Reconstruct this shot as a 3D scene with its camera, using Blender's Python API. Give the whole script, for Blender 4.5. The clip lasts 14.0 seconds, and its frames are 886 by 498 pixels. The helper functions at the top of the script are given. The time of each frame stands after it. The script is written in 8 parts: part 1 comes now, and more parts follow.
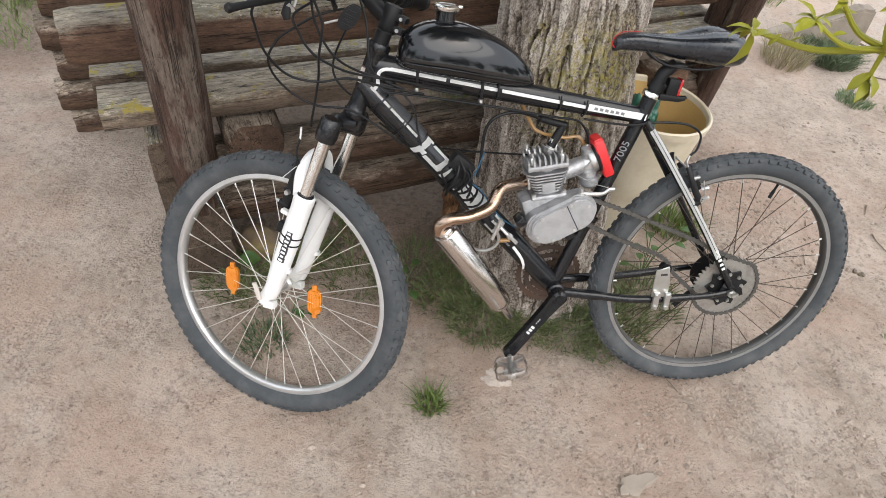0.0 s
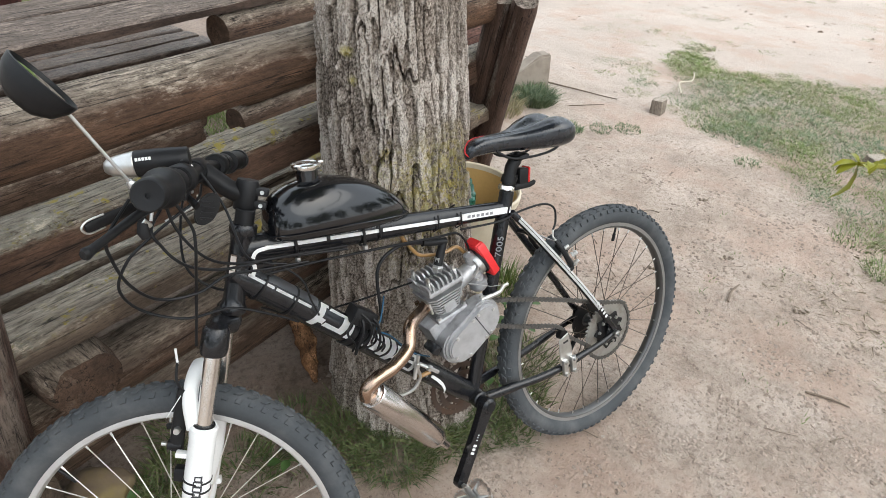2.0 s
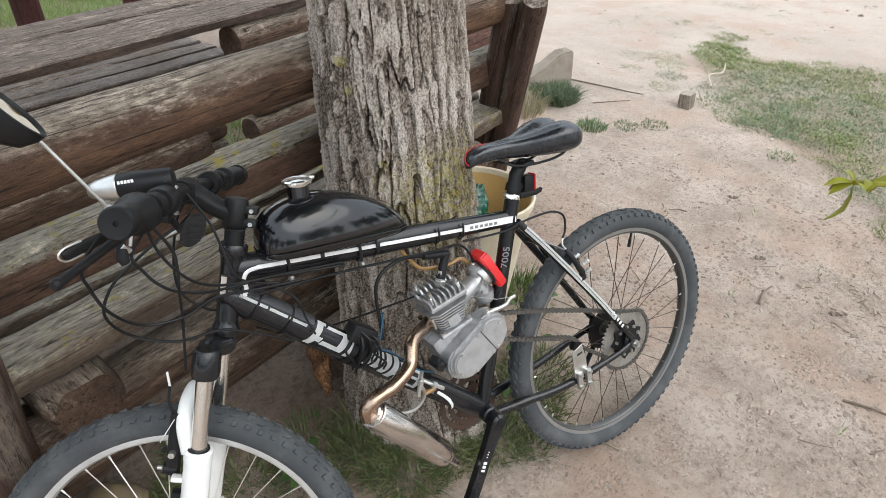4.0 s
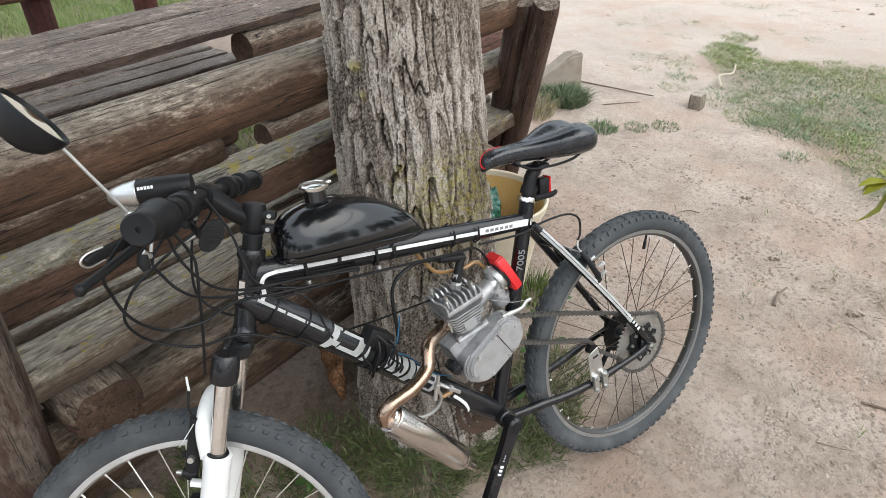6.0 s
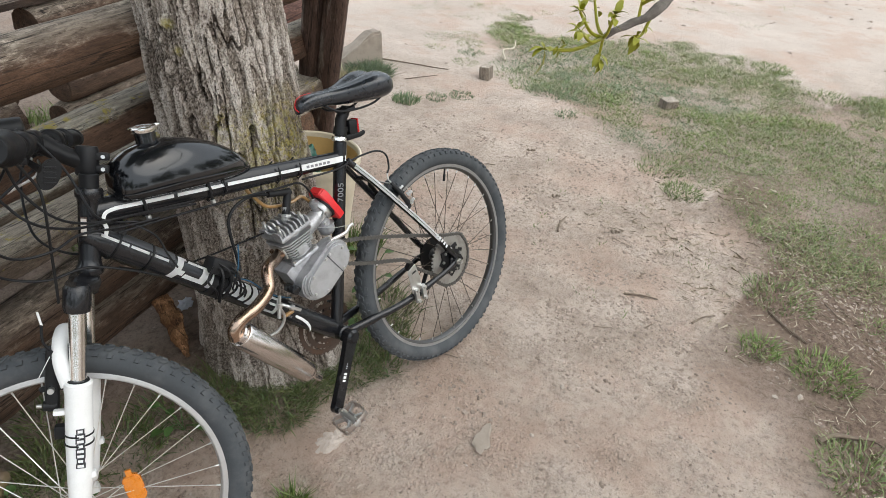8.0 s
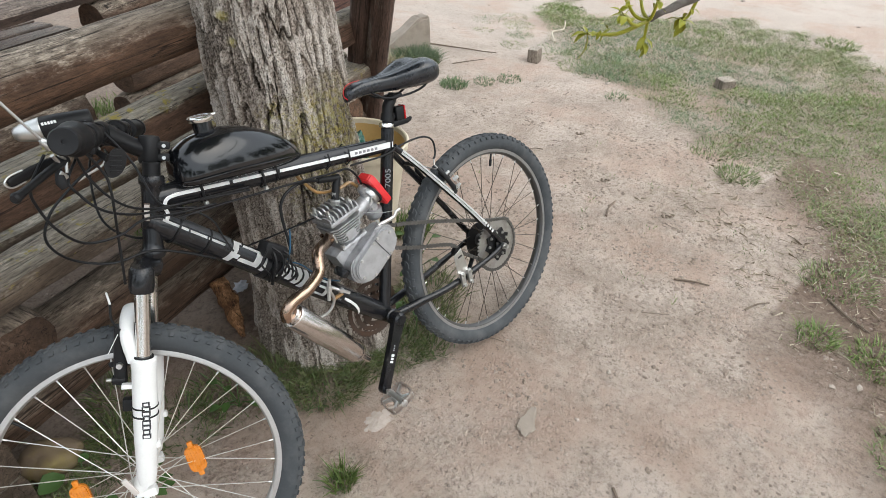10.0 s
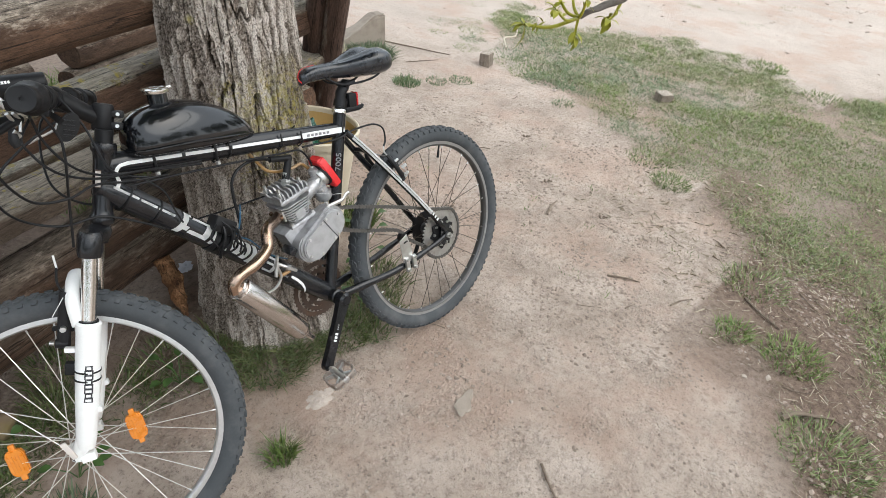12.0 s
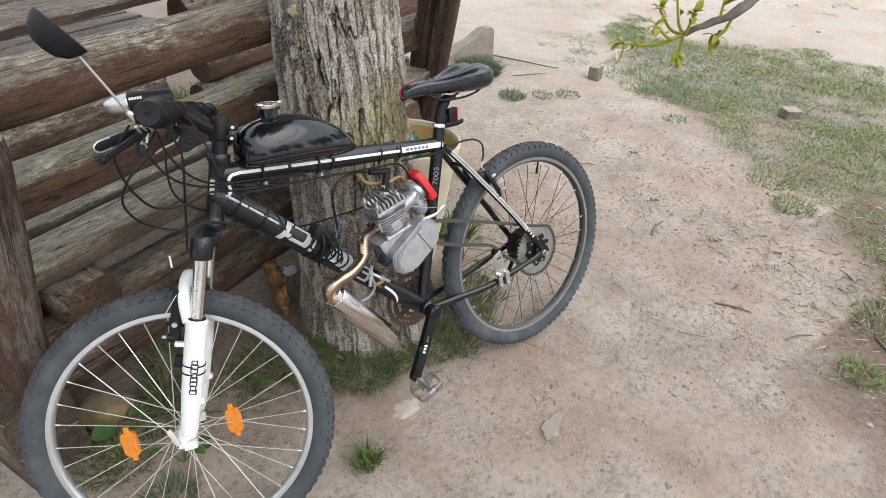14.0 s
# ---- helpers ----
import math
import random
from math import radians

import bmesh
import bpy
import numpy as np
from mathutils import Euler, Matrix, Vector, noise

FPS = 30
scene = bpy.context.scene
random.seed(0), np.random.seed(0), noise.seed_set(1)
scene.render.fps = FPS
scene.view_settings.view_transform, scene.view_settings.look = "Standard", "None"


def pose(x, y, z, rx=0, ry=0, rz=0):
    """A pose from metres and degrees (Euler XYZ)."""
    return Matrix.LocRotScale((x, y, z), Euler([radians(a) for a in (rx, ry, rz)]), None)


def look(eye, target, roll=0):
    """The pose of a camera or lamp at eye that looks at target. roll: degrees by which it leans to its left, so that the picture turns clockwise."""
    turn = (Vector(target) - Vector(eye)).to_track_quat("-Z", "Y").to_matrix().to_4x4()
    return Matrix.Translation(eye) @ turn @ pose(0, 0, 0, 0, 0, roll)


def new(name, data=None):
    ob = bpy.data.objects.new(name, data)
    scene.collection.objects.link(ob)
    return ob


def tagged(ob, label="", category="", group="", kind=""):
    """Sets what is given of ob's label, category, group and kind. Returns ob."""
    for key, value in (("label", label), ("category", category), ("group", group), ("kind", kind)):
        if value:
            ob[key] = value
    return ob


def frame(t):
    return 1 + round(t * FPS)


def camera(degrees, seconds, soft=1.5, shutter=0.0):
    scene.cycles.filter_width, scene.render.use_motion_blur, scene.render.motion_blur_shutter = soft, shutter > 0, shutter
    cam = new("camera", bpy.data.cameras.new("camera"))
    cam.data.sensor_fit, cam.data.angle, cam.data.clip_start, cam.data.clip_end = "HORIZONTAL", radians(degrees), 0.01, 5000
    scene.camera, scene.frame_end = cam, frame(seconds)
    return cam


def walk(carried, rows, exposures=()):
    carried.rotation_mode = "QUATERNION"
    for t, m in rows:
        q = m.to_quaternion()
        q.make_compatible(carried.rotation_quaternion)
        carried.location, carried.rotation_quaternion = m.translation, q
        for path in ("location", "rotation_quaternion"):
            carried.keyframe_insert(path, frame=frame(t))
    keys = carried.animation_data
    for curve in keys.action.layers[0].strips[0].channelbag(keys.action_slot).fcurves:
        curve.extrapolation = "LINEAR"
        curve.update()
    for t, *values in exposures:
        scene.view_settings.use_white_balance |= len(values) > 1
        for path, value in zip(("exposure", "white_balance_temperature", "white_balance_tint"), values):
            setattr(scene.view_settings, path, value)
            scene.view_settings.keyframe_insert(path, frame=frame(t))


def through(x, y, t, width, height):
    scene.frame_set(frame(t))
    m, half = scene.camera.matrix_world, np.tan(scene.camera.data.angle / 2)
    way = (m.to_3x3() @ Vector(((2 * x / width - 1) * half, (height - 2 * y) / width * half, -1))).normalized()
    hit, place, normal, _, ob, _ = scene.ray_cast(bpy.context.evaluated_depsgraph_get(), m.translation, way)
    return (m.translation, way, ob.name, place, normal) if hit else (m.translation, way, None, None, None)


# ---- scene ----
cam = camera(71.8, 14.0, soft=0.5)
PATH = [
    (0, (0.0109, 0.1185, 1.4240), (0.1587, 1.6794, -0.0826), 7.5),
    (0.5, (-0.1478, 0.1326, 1.4479), (0.4174, 1.6577, 0.0054), 8.6),
    (1, (-0.1467, 0.1989, 1.4370), (0.3685, 1.8012, 0.0620), 3.5),
    (1.5, (-0.1707, 0.3239, 1.4370), (0.4087, 1.9718, 0.1424), 3.3),
    (2, (-0.2598, 0.3631, 1.4435), (0.7392, 1.8501, 0.2120), 4.7),
    (2.5, (-0.3163, 0.3739, 1.4501), (0.9066, 1.6566, 0.1891), 4.8),
    (3, (-0.2631, 0.3674, 1.4675), (0.9163, 1.7685, 0.2946), 1.9),
    (3.5, (-0.1902, 0.3631, 1.4501), (0.7316, 1.9207, 0.2457), 2.2),
    (3.7, (-0.1761, 0.3685, 1.4457), (0.7229, 1.9109, 0.2044), 1.5),
    (5.8, (-0.1804, 0.3794, 1.4544), (0.6935, 1.9707, 0.2587), 0.9),
    (6, (-0.1891, 0.3815, 1.4457), (0.6815, 1.9468, 0.2152), 0.4),
    (6.5, (-0.2663, 0.4174, 1.4392), (0.7294, 1.8925, 0.1913), 1.5),
    (7, (-0.3750, 0.4359, 1.4261), (0.9142, 1.6109, 0.1294), 4.0),
    (7.5, (-0.3913, 0.3500, 1.4620), (1.0620, 1.4272, 0.2565), 3.4),
    (8, (-0.3402, 0.1576, 1.4479), (1.0022, 1.3435, 0.2163), 4.8),
    (8.2, (-0.3207, 0.1391, 1.4479), (0.9305, 1.3674, 0.1620), 3.7),
    (10.3, (-0.3609, 0.1446, 1.4588), (0.8392, 1.4348, 0.1859), 1.6),
    (10.5, (-0.4087, 0.1500, 1.4533), (0.8294, 1.4207, 0.1967), 1.5),
    (11, (-0.5098, 0.1750, 1.4414), (0.8087, 1.3696, 0.1924), 2.6),
    (11.5, (-0.5087, 0.1707, 1.4490), (0.8555, 1.2772, 0.1663), 6.6),
    (12, (-0.4011, 0.0739, 1.4598), (0.9370, 1.2327, 0.1978), 7.4),
    (12.5, (-0.3544, 0.0424, 1.4653), (0.8076, 1.3316, 0.1576), 5.3),
    (13, (-0.3348, 0.0478, 1.4642), (0.7902, 1.3696, 0.1533), 4.1),
    (13.5, (-0.3370, 0.0315, 1.4772), (0.7174, 1.4468, 0.2087), 2.0),
    (14, (-0.3750, 0.0696, 1.4664), (0.7022, 1.4783, 0.2098), 3.4),
]
EXPOSURES = [(0, 1.05, 6520, 10), (1, 1.08, 6520, 10), (1.5, 1.15, 6430, 8), (2, 1.04, 6330, 7), (3, 1, 6350, 7), (3.5, 1, 6310, 7), (6, 1.03, 6310, 7), (6.5, 1.05, 6330, 7), (7, 1.07, 6350, 7), (7.5, 1, 6360, 7), (8, 0.84, 6390, 7), (10.5, 0.92, 6330, 7), (11.5, 0.93, 6290, 7), (12, 0.95, 6330, 7), (14, 0.97, 6270, 7)]
walk(cam, [(t, look(eye, target, roll)) for t, eye, target, roll in PATH], exposures=EXPOSURES)

# ---- light ----
world = bpy.data.worlds.new("sky")
scene.world = world
world.use_nodes = True
wn = world.node_tree.nodes
sky = wn.new("ShaderNodeTexSky")
sky.sky_type, sky.sun_disc = "NISHITA", False
sky.sun_elevation, sky.sun_rotation = radians(55), radians(150)
sky.air_density, sky.dust_density, sky.ozone_density = 1.0, 4.0, 1.0
soft_sky = wn.new("ShaderNodeMix")
soft_sky.data_type = "RGBA"
soft_sky.inputs[0].default_value = 0.72
soft_sky.inputs[7].default_value = (8.1, 8.5, 8.9, 1)
world.node_tree.links.new(sky.outputs[0], soft_sky.inputs[6])
world.node_tree.links.new(soft_sky.outputs[2], wn["Background"].inputs[0])
wn["Background"].inputs[1].default_value = 0.13
sun_data = bpy.data.lights.new("sun", "SUN")
sun_data.energy, sun_data.angle, sun_data.color = 0.95, radians(70), (1.0, 0.96, 0.9)
sun = new("sun", sun_data)
sun.matrix_world = look((2.0, -2.5, 6), (0.3, 1.2, 0))


# ---- materials ----
def material(name, color, rough=0.6, metal=0.0, coat=0.0, spec=0.5):
    m = bpy.data.materials.new(name)
    m.use_nodes = True
    b = m.node_tree.nodes["Principled BSDF"]
    b.inputs["Base Color"].default_value = (*color, 1)
    b.inputs["Roughness"].default_value, b.inputs["Metallic"].default_value = rough, metal
    b.inputs["Coat Weight"].default_value, b.inputs["Specular IOR Level"].default_value = coat, spec
    return m


class Net:
    """Short forms for a material's nodes."""

    def __init__(self, m):
        self.t, self.b = m.node_tree, m.node_tree.nodes["Principled BSDF"]
        self.at = self.t.nodes.new("ShaderNodeTexCoord").outputs["Object"]

    def put(self, kind, **values):
        n = self.t.nodes.new(kind)
        for k, v in values.items():
            n.inputs[k.replace("_", " ")].default_value = v
        return n

    def join(self, a, b):
        self.t.links.new(a, b)

    def mapped(self, scale, rot=(0, 0, 0), source=None):
        n = self.put("ShaderNodeMapping", Scale=scale, Rotation=rot)
        self.join(source or self.at, n.inputs["Vector"])
        return n.outputs[0]

    def noise(self, scale, vec=None, detail=6.0, rough=0.6, distort=0.0):
        n = self.put("ShaderNodeTexNoise", Scale=scale, Detail=detail, Roughness=rough, Distortion=distort)
        self.join(vec or self.at, n.inputs["Vector"])
        return n.outputs["Fac"]

    def ramp(self, fac, *stops):
        n = self.put("ShaderNodeValToRGB")
        e = n.color_ramp.elements
        while len(e) < len(stops):
            e.new(0.5)
        for k, (p, c) in zip(e, stops):
            k.position, k.color = p, (*c, 1) if len(c) == 3 else c
        self.join(fac, n.inputs["Fac"])
        return n.outputs[0]

    def mix(self, fac, a, b, kind="MIX"):
        n = self.put("ShaderNodeMix")
        n.data_type, n.blend_type = "RGBA", kind
        for v, s in ((fac, 0), (a, 6), (b, 7)):
            if isinstance(v, (int, float)):
                n.inputs[s].default_value = v
            elif isinstance(v, tuple):
                n.inputs[s].default_value = (*v, 1)
            else:
                self.join(v, n.inputs[s])
        return n.outputs[2]

    def bump(self, height, strength=0.3, distance=0.01, under=None):
        n = self.put("ShaderNodeBump", Strength=strength, Distance=distance)
        self.join(height, n.inputs["Height"])
        if under:
            self.join(under, n.inputs["Normal"])
        return n.outputs[0]

    def color(self, c):
        self.join(c, self.b.inputs["Base Color"])

    def rough(self, fac, lo, hi):
        n = self.put("ShaderNodeMapRange", To_Min=lo, To_Max=hi)
        self.join(fac, n.inputs["Value"])
        self.join(n.outputs[0], self.b.inputs["Roughness"])

    def normal(self, n):
        self.join(n, self.b.inputs["Normal"])


def grey(v):
    return (v, v, v)


def worn(name, color, rough=0.5, metal=0.0, coat=0.0, spec=0.5, dirt=(0.30, 0.24, 0.18), amount=0.35, scale=18.0, bump=0.05):
    """Paint, rubber or metal with dust and small unevenness."""
    m = material(name, color, rough, metal, coat, spec)
    n = Net(m)
    big, fine = n.noise(scale, detail=8.0), n.noise(scale * 14, detail=4.0)
    mask = n.ramp(big, (0.45, grey(0)), (0.8, grey(amount)))
    n.color(n.mix(mask, n.mix(n.ramp(fine, (0.3, grey(0.0)), (0.8, grey(0.25))), tuple(color), tuple(min(1, c * 1.35 + 0.01) for c in color)), tuple(dirt)))
    n.rough(big, max(0.02, rough - 0.08), min(1, rough + 0.16))
    if bump:
        n.normal(n.bump(fine, bump, 0.002))
    return m


def soil():
    m = material("soil", (0.399, 0.314, 0.250), 0.95, spec=0.2)
    n = Net(m)
    far, mid, small, grit = n.noise(0.55, detail=5.0), n.noise(3.2, detail=9.0, rough=0.7), n.noise(38.0, detail=9.0, rough=0.8), n.noise(150.0, detail=4.0, rough=0.7)
    c = n.ramp(mid, (0.30, (0.300, 0.236, 0.188)), (0.45, (0.440, 0.358, 0.296)), (0.60, (0.545, 0.455, 0.387)), (0.78, (0.64, 0.548, 0.476)))
    c = n.mix(n.ramp(small, (0.36, grey(0.75)), (0.50, grey(0))), c, (0.199, 0.152, 0.122))
    c = n.mix(n.ramp(small, (0.56, grey(0)), (0.70, grey(0.5))), c, (0.558, 0.477, 0.420))
    c = n.mix(n.ramp(grit, (0.55, grey(0)), (0.75, grey(0.5))), c, (0.558, 0.472, 0.390))
    clods = n.put("ShaderNodeTexVoronoi", Scale=95.0, Randomness=1.0)
    n.join(n.mapped((1, 1, 1), source=None), clods.inputs["Vector"])
    patch = n.ramp(n.noise(5.5, detail=6.0, rough=0.65), (0.46, grey(0)), (0.62, grey(1)))
    c = n.mix(n.mix(1.0, n.ramp(clods.outputs["Distance"], (0.35, grey(0)), (0.8, grey(0.3))), patch, "MULTIPLY"), c, (0.189, 0.142, 0.112))
    pos = n.put("ShaderNodeSeparateXYZ")
    n.join(n.at, pos.inputs[0])
    out = n.put("ShaderNodeMath")
    out.operation = "ADD"
    n.join(pos.outputs[0], out.inputs[0])
    n.join(pos.outputs[1], out.inputs[1])
    pale = n.put("ShaderNodeMapRange", From_Min=4.2, From_Max=8.0, To_Min=0.0, To_Max=0.85)
    n.join(out.outputs[0], pale.inputs["Value"])
    c = n.mix(pale.outputs[0], c, n.mix(n.ramp(far, (0.35, grey(0)), (0.7, grey(1))), (0.45, 0.380, 0.328), (0.605, 0.528, 0.468)))
    hue = n.noise(1.7, detail=7.0, rough=0.7)
    c = n.mix(n.ramp(hue, (0.40, grey(0.9)), (0.52, grey(0))), c, n.mix(0.6, c, (0.46, 0.325, 0.255)))
    c = n.mix(n.ramp(hue, (0.54, grey(0)), (0.68, grey(0.18))), c, n.mix(0.6, c, (0.43, 0.372, 0.322)))
    speck = n.noise(85.0, detail=3.0, rough=0.6)
    c = n.mix(n.ramp(speck, (0.30, grey(0.7)), (0.40, grey(0))), c, (0.165, 0.13, 0.105))
    # dark soil by lawn and tree, plus shade painted in under the bench
    humus_shade = n.t.nodes.new("ShaderNodeAttribute")
    humus_shade.attribute_name = "humus_shade"
    c = n.mix(humus_shade.outputs["Fac"], c, n.mix(n.ramp(small, (0.38, grey(0)), (0.62, grey(1))), (0.115, 0.078, 0.057), (0.244, 0.176, 0.135)))
    n.color(c)
    h = n.mix(0.45, small, grit)
    lumps = n.mix(1.0, n.ramp(clods.outputs["Distance"], (0.0, grey(1)), (0.8, grey(0))), patch, "MULTIPLY")
    n.normal(n.bump(lumps, 0.5, 0.010, n.bump(h, 1.0, 0.018, n.bump(mid, 0.5, 0.03))))
    return m


def gritty(name, dark, pale, rough=0.92):
    """Loose grains, each of its own tone."""
    m = material(name, dark, rough, spec=0.2)
    n = Net(m)
    geo = n.t.nodes.new("ShaderNodeNewGeometry")
    c = n.mix(geo.outputs["Random Per Island"], dark, pale)
    fine = n.noise(220.0, detail=5.0, rough=0.7)
    n.color(n.mix(n.ramp(fine, (0.35, grey(0.5)), (0.6, grey(0))), c, tuple(v * 0.5 for v in dark)))
    n.normal(n.bump(fine, 0.5, 0.003))
    return m


def timber(name, dark, red, grey_tone, lichen=0.0, along="x", wear=0.9, bare=0.0):
    """Stained log, flaked pale on the upper side, with drying checks and crusts of grey and yellow lichen there."""
    m = material(name, dark, 0.82, spec=0.3)
    n = Net(m)
    info = n.t.nodes.new("ShaderNodeObjectInfo")
    shift = n.put("ShaderNodeVectorMath")
    shift.operation = "MULTIPLY_ADD"
    shift.inputs[1].default_value = (1, 1, 1)
    n.join(n.at, shift.inputs[0])
    comb = n.put("ShaderNodeVectorMath")
    comb.operation = "SCALE"
    comb.inputs[0].default_value = (9.0, 5.0, 7.0)
    n.join(info.outputs["Random"], comb.inputs["Scale"])
    n.join(comb.outputs[0], shift.inputs[2])
    n.at = shift.outputs[0]

    def long(k, across=7.0):
        return n.mapped({"x": (k, across, across), "z": (across, across, k)}[along])

    grain, fibre, hair = n.noise(6.0, long(0.8), 10.0, 0.72), n.noise(22.0, long(0.9), 9.0, 0.78, 0.4), n.noise(60.0, long(0.7), 6.0, 0.75)
    blot, spots = n.noise(5.0, long(0.7, 1.6), 9.0, 0.75), n.noise(34.0, detail=6.0, rough=0.7)
    check = n.noise(2.6, long(0.22, 9.0), 5.0, 0.55, 0.2)
    c = n.mix(n.ramp(grain, (0.38, grey(0)), (0.60, grey(1))), dark, red)
    c = n.mix(n.ramp(blot, (0.40, grey(0.55)), (0.52, grey(0))), c, tuple(v * 0.5 for v in dark))
    c = n.mix(n.ramp(hair, (0.38, grey(0.6)), (0.52, grey(0))), c, tuple(v * 0.4 for v in dark))
    if bare:
        strip_noise = n.noise(5.0, long(0.5, 3.0), 9.0, 0.7)
        c = n.mix(n.ramp(strip_noise, (0.54, grey(0)), (0.61, grey(bare))), c, n.mix(n.ramp(fibre, (0.38, grey(0)), (0.58, grey(1))), tuple(v * 0.55 for v in grey_tone), tuple(v * 1.25 for v in grey_tone)))
    geo = n.t.nodes.new("ShaderNodeNewGeometry")
    up = n.put("ShaderNodeSeparateXYZ")
    n.join(geo.outputs["Normal"], up.inputs[0])
    add = n.put("ShaderNodeMath")
    add.operation = "MULTIPLY_ADD"
    add.inputs[1].default_value = 0.42
    n.join(up.outputs[2], add.inputs[0])
    n.join(n.mix(0.5, grain, blot), add.inputs[2])
    pale = n.mix(n.ramp(fibre, (0.36, grey(0)), (0.60, grey(1))), tuple(v * 0.42 for v in grey_tone), tuple(v * 1.35 for v in grey_tone))
    c = n.mix(n.ramp(add.outputs[0], (0.60, grey(0)), (0.84, grey(wear))), c, pale)
    top = n.ramp(up.outputs[2], (0.0, grey(0)), (0.5, grey(1)))
    flake = n.noise(26.0, long(0.9, 2.6), 9.0, 0.82)
    region = n.ramp(blot, (0.46, grey(0)), (0.58, grey(1)))
    worn_top = n.mix(1.0, n.mix(1.0, n.ramp(flake, (0.50, grey(0)), (0.56, grey(wear))), region, "MULTIPLY"), top, "MULTIPLY")
    c = n.mix(worn_top, c, tuple(v * 2.3 for v in grey_tone))
    c = n.mix(n.ramp(flake, (0.38, grey(0.75)), (0.46, grey(0))), c, tuple(v * 0.45 for v in dark))
    c = n.mix(n.ramp(fibre, (0.34, grey(0.85)), (0.42, grey(0))), c, (0.020, 0.015, 0.011))
    slit = n.ramp(check, (0.492, grey(0)), (0.498, grey(0.9)), (0.503, grey(0.9)), (0.509, grey(0)))
    c = n.mix(slit, c, (0.012, 0.009, 0.007))
    if lichen:
        crust = n.noise(80.0, detail=8.0, rough=0.8)
        spot = n.mix(1.0, n.mix(1.0, n.ramp(crust, (0.46, grey(0)), (0.53, grey(0.85))), n.ramp(blot, (0.60 - lichen, grey(0)), (0.74 - lichen, grey(1))), "MULTIPLY"), top, "MULTIPLY")
        c = n.mix(spot, c, n.mix(n.ramp(spots, (0.52, grey(0)), (0.60, grey(1))), (0.29, 0.275, 0.225), (0.27, 0.23, 0.06)))
        patch = n.noise(13.0, detail=5.0, rough=0.7)
        gold = n.mix(1.0, n.mix(1.0, n.ramp(crust, (0.40, grey(0.2)), (0.50, grey(0.95))), n.ramp(patch, (0.575, grey(0)), (0.62, grey(1))), "MULTIPLY"), top, "MULTIPLY")
        c = n.mix(gold, c, (0.36, 0.285, 0.055))
    n.color(c)
    n.normal(n.bump(hair, 0.5, 0.003, n.bump(fibre, 0.9, 0.007, n.bump(grain, 0.5, 0.012, n.bump(slit, -0.6, 0.01)))))
    return m


def bark():
    m = material("bark", (0.22, 0.19, 0.16), 0.95, spec=0.12)
    n = Net(m)
    rib, fine, blot = n.noise(40.0, n.mapped((1, 1, 0.45)), 10.0, 0.78, 0.4), n.noise(260.0, n.mapped((1, 1, 0.8)), 6.0, 0.75), n.noise(9.0, detail=7.0, rough=0.65)
    att = n.t.nodes.new("ShaderNodeAttribute")
    att.attribute_name = "plate"
    # dark end of this ramp carries the shadow painted into cracks and plate edges
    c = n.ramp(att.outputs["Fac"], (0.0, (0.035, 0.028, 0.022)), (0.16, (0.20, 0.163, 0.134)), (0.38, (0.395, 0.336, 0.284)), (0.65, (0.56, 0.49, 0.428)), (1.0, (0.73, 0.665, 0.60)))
    c = n.mix(n.ramp(rib, (0.38, grey(0.55)), (0.47, grey(0))), c, (0.12, 0.096, 0.078))
    c = n.mix(n.ramp(fine, (0.40, grey(0.9)), (0.50, grey(0))), c, n.mix(0.8, c, (0.07, 0.056, 0.045)))
    c = n.mix(n.ramp(fine, (0.54, grey(0)), (0.64, grey(0.5))), c, n.mix(0.6, c, (0.76, 0.69, 0.62)))
    c = n.mix(n.ramp(blot, (0.36, grey(0.4)), (0.50, grey(0))), c, n.mix(0.5, c, (0.20, 0.15, 0.12)))
    scurf = n.noise(60.0, detail=8.0, rough=0.8)
    # yellow lichen: one broad thin patch and a few small thick spots
    for spot, near, wide, low, amount in (((0.43, 1.405, 0.76), 0.05, 0.17, 0.45, 0.75), ((0.239, 1.512, 1.061), 0.008, 0.017, 0.36, 0.9), ((0.247, 1.500, 1.003), 0.004, 0.014, 0.42, 0.7), ((0.30, 1.44, 0.83), 0.01, 0.06, 0.50, 0.8), ((0.36, 1.41, 0.62), 0.02, 0.12, 0.52, 0.7)):
        gap = n.put("ShaderNodeVectorMath")
        gap.operation = "DISTANCE"
        n.join(n.at, gap.inputs[0])
        gap.inputs[1].default_value = spot
        here = n.ramp(gap.outputs["Value"], (near, grey(amount)), (wide, grey(0)))
        c = n.mix(n.mix(1.0, n.ramp(scurf, (low, grey(0)), (low + 0.09, grey(1))), here, "MULTIPLY"), c, n.mix(n.ramp(rib, (0.45, grey(0)), (0.58, grey(1))), (0.52, 0.48, 0.22), (0.52, 0.41, 0.07)))
    n.color(c)
    n.normal(n.bump(fine, 1.0, 0.005, n.bump(rib, 0.6, 0.010)))
    return m


def leafy(name, a, b, rough=0.55, through=0.25):
    m = material(name, a, rough, spec=0.3)
    n = Net(m)
    geo = n.t.nodes.new("ShaderNodeNewGeometry")
    n.color(n.mix(geo.outputs["Random Per Island"], a, b))
    n.b.inputs["Transmission Weight"].default_value = 0.0
    n.b.inputs["Subsurface Weight"].default_value = through
    n.b.inputs["Subsurface Radius"].default_value = (0.01, 0.01, 0.004)
    return m


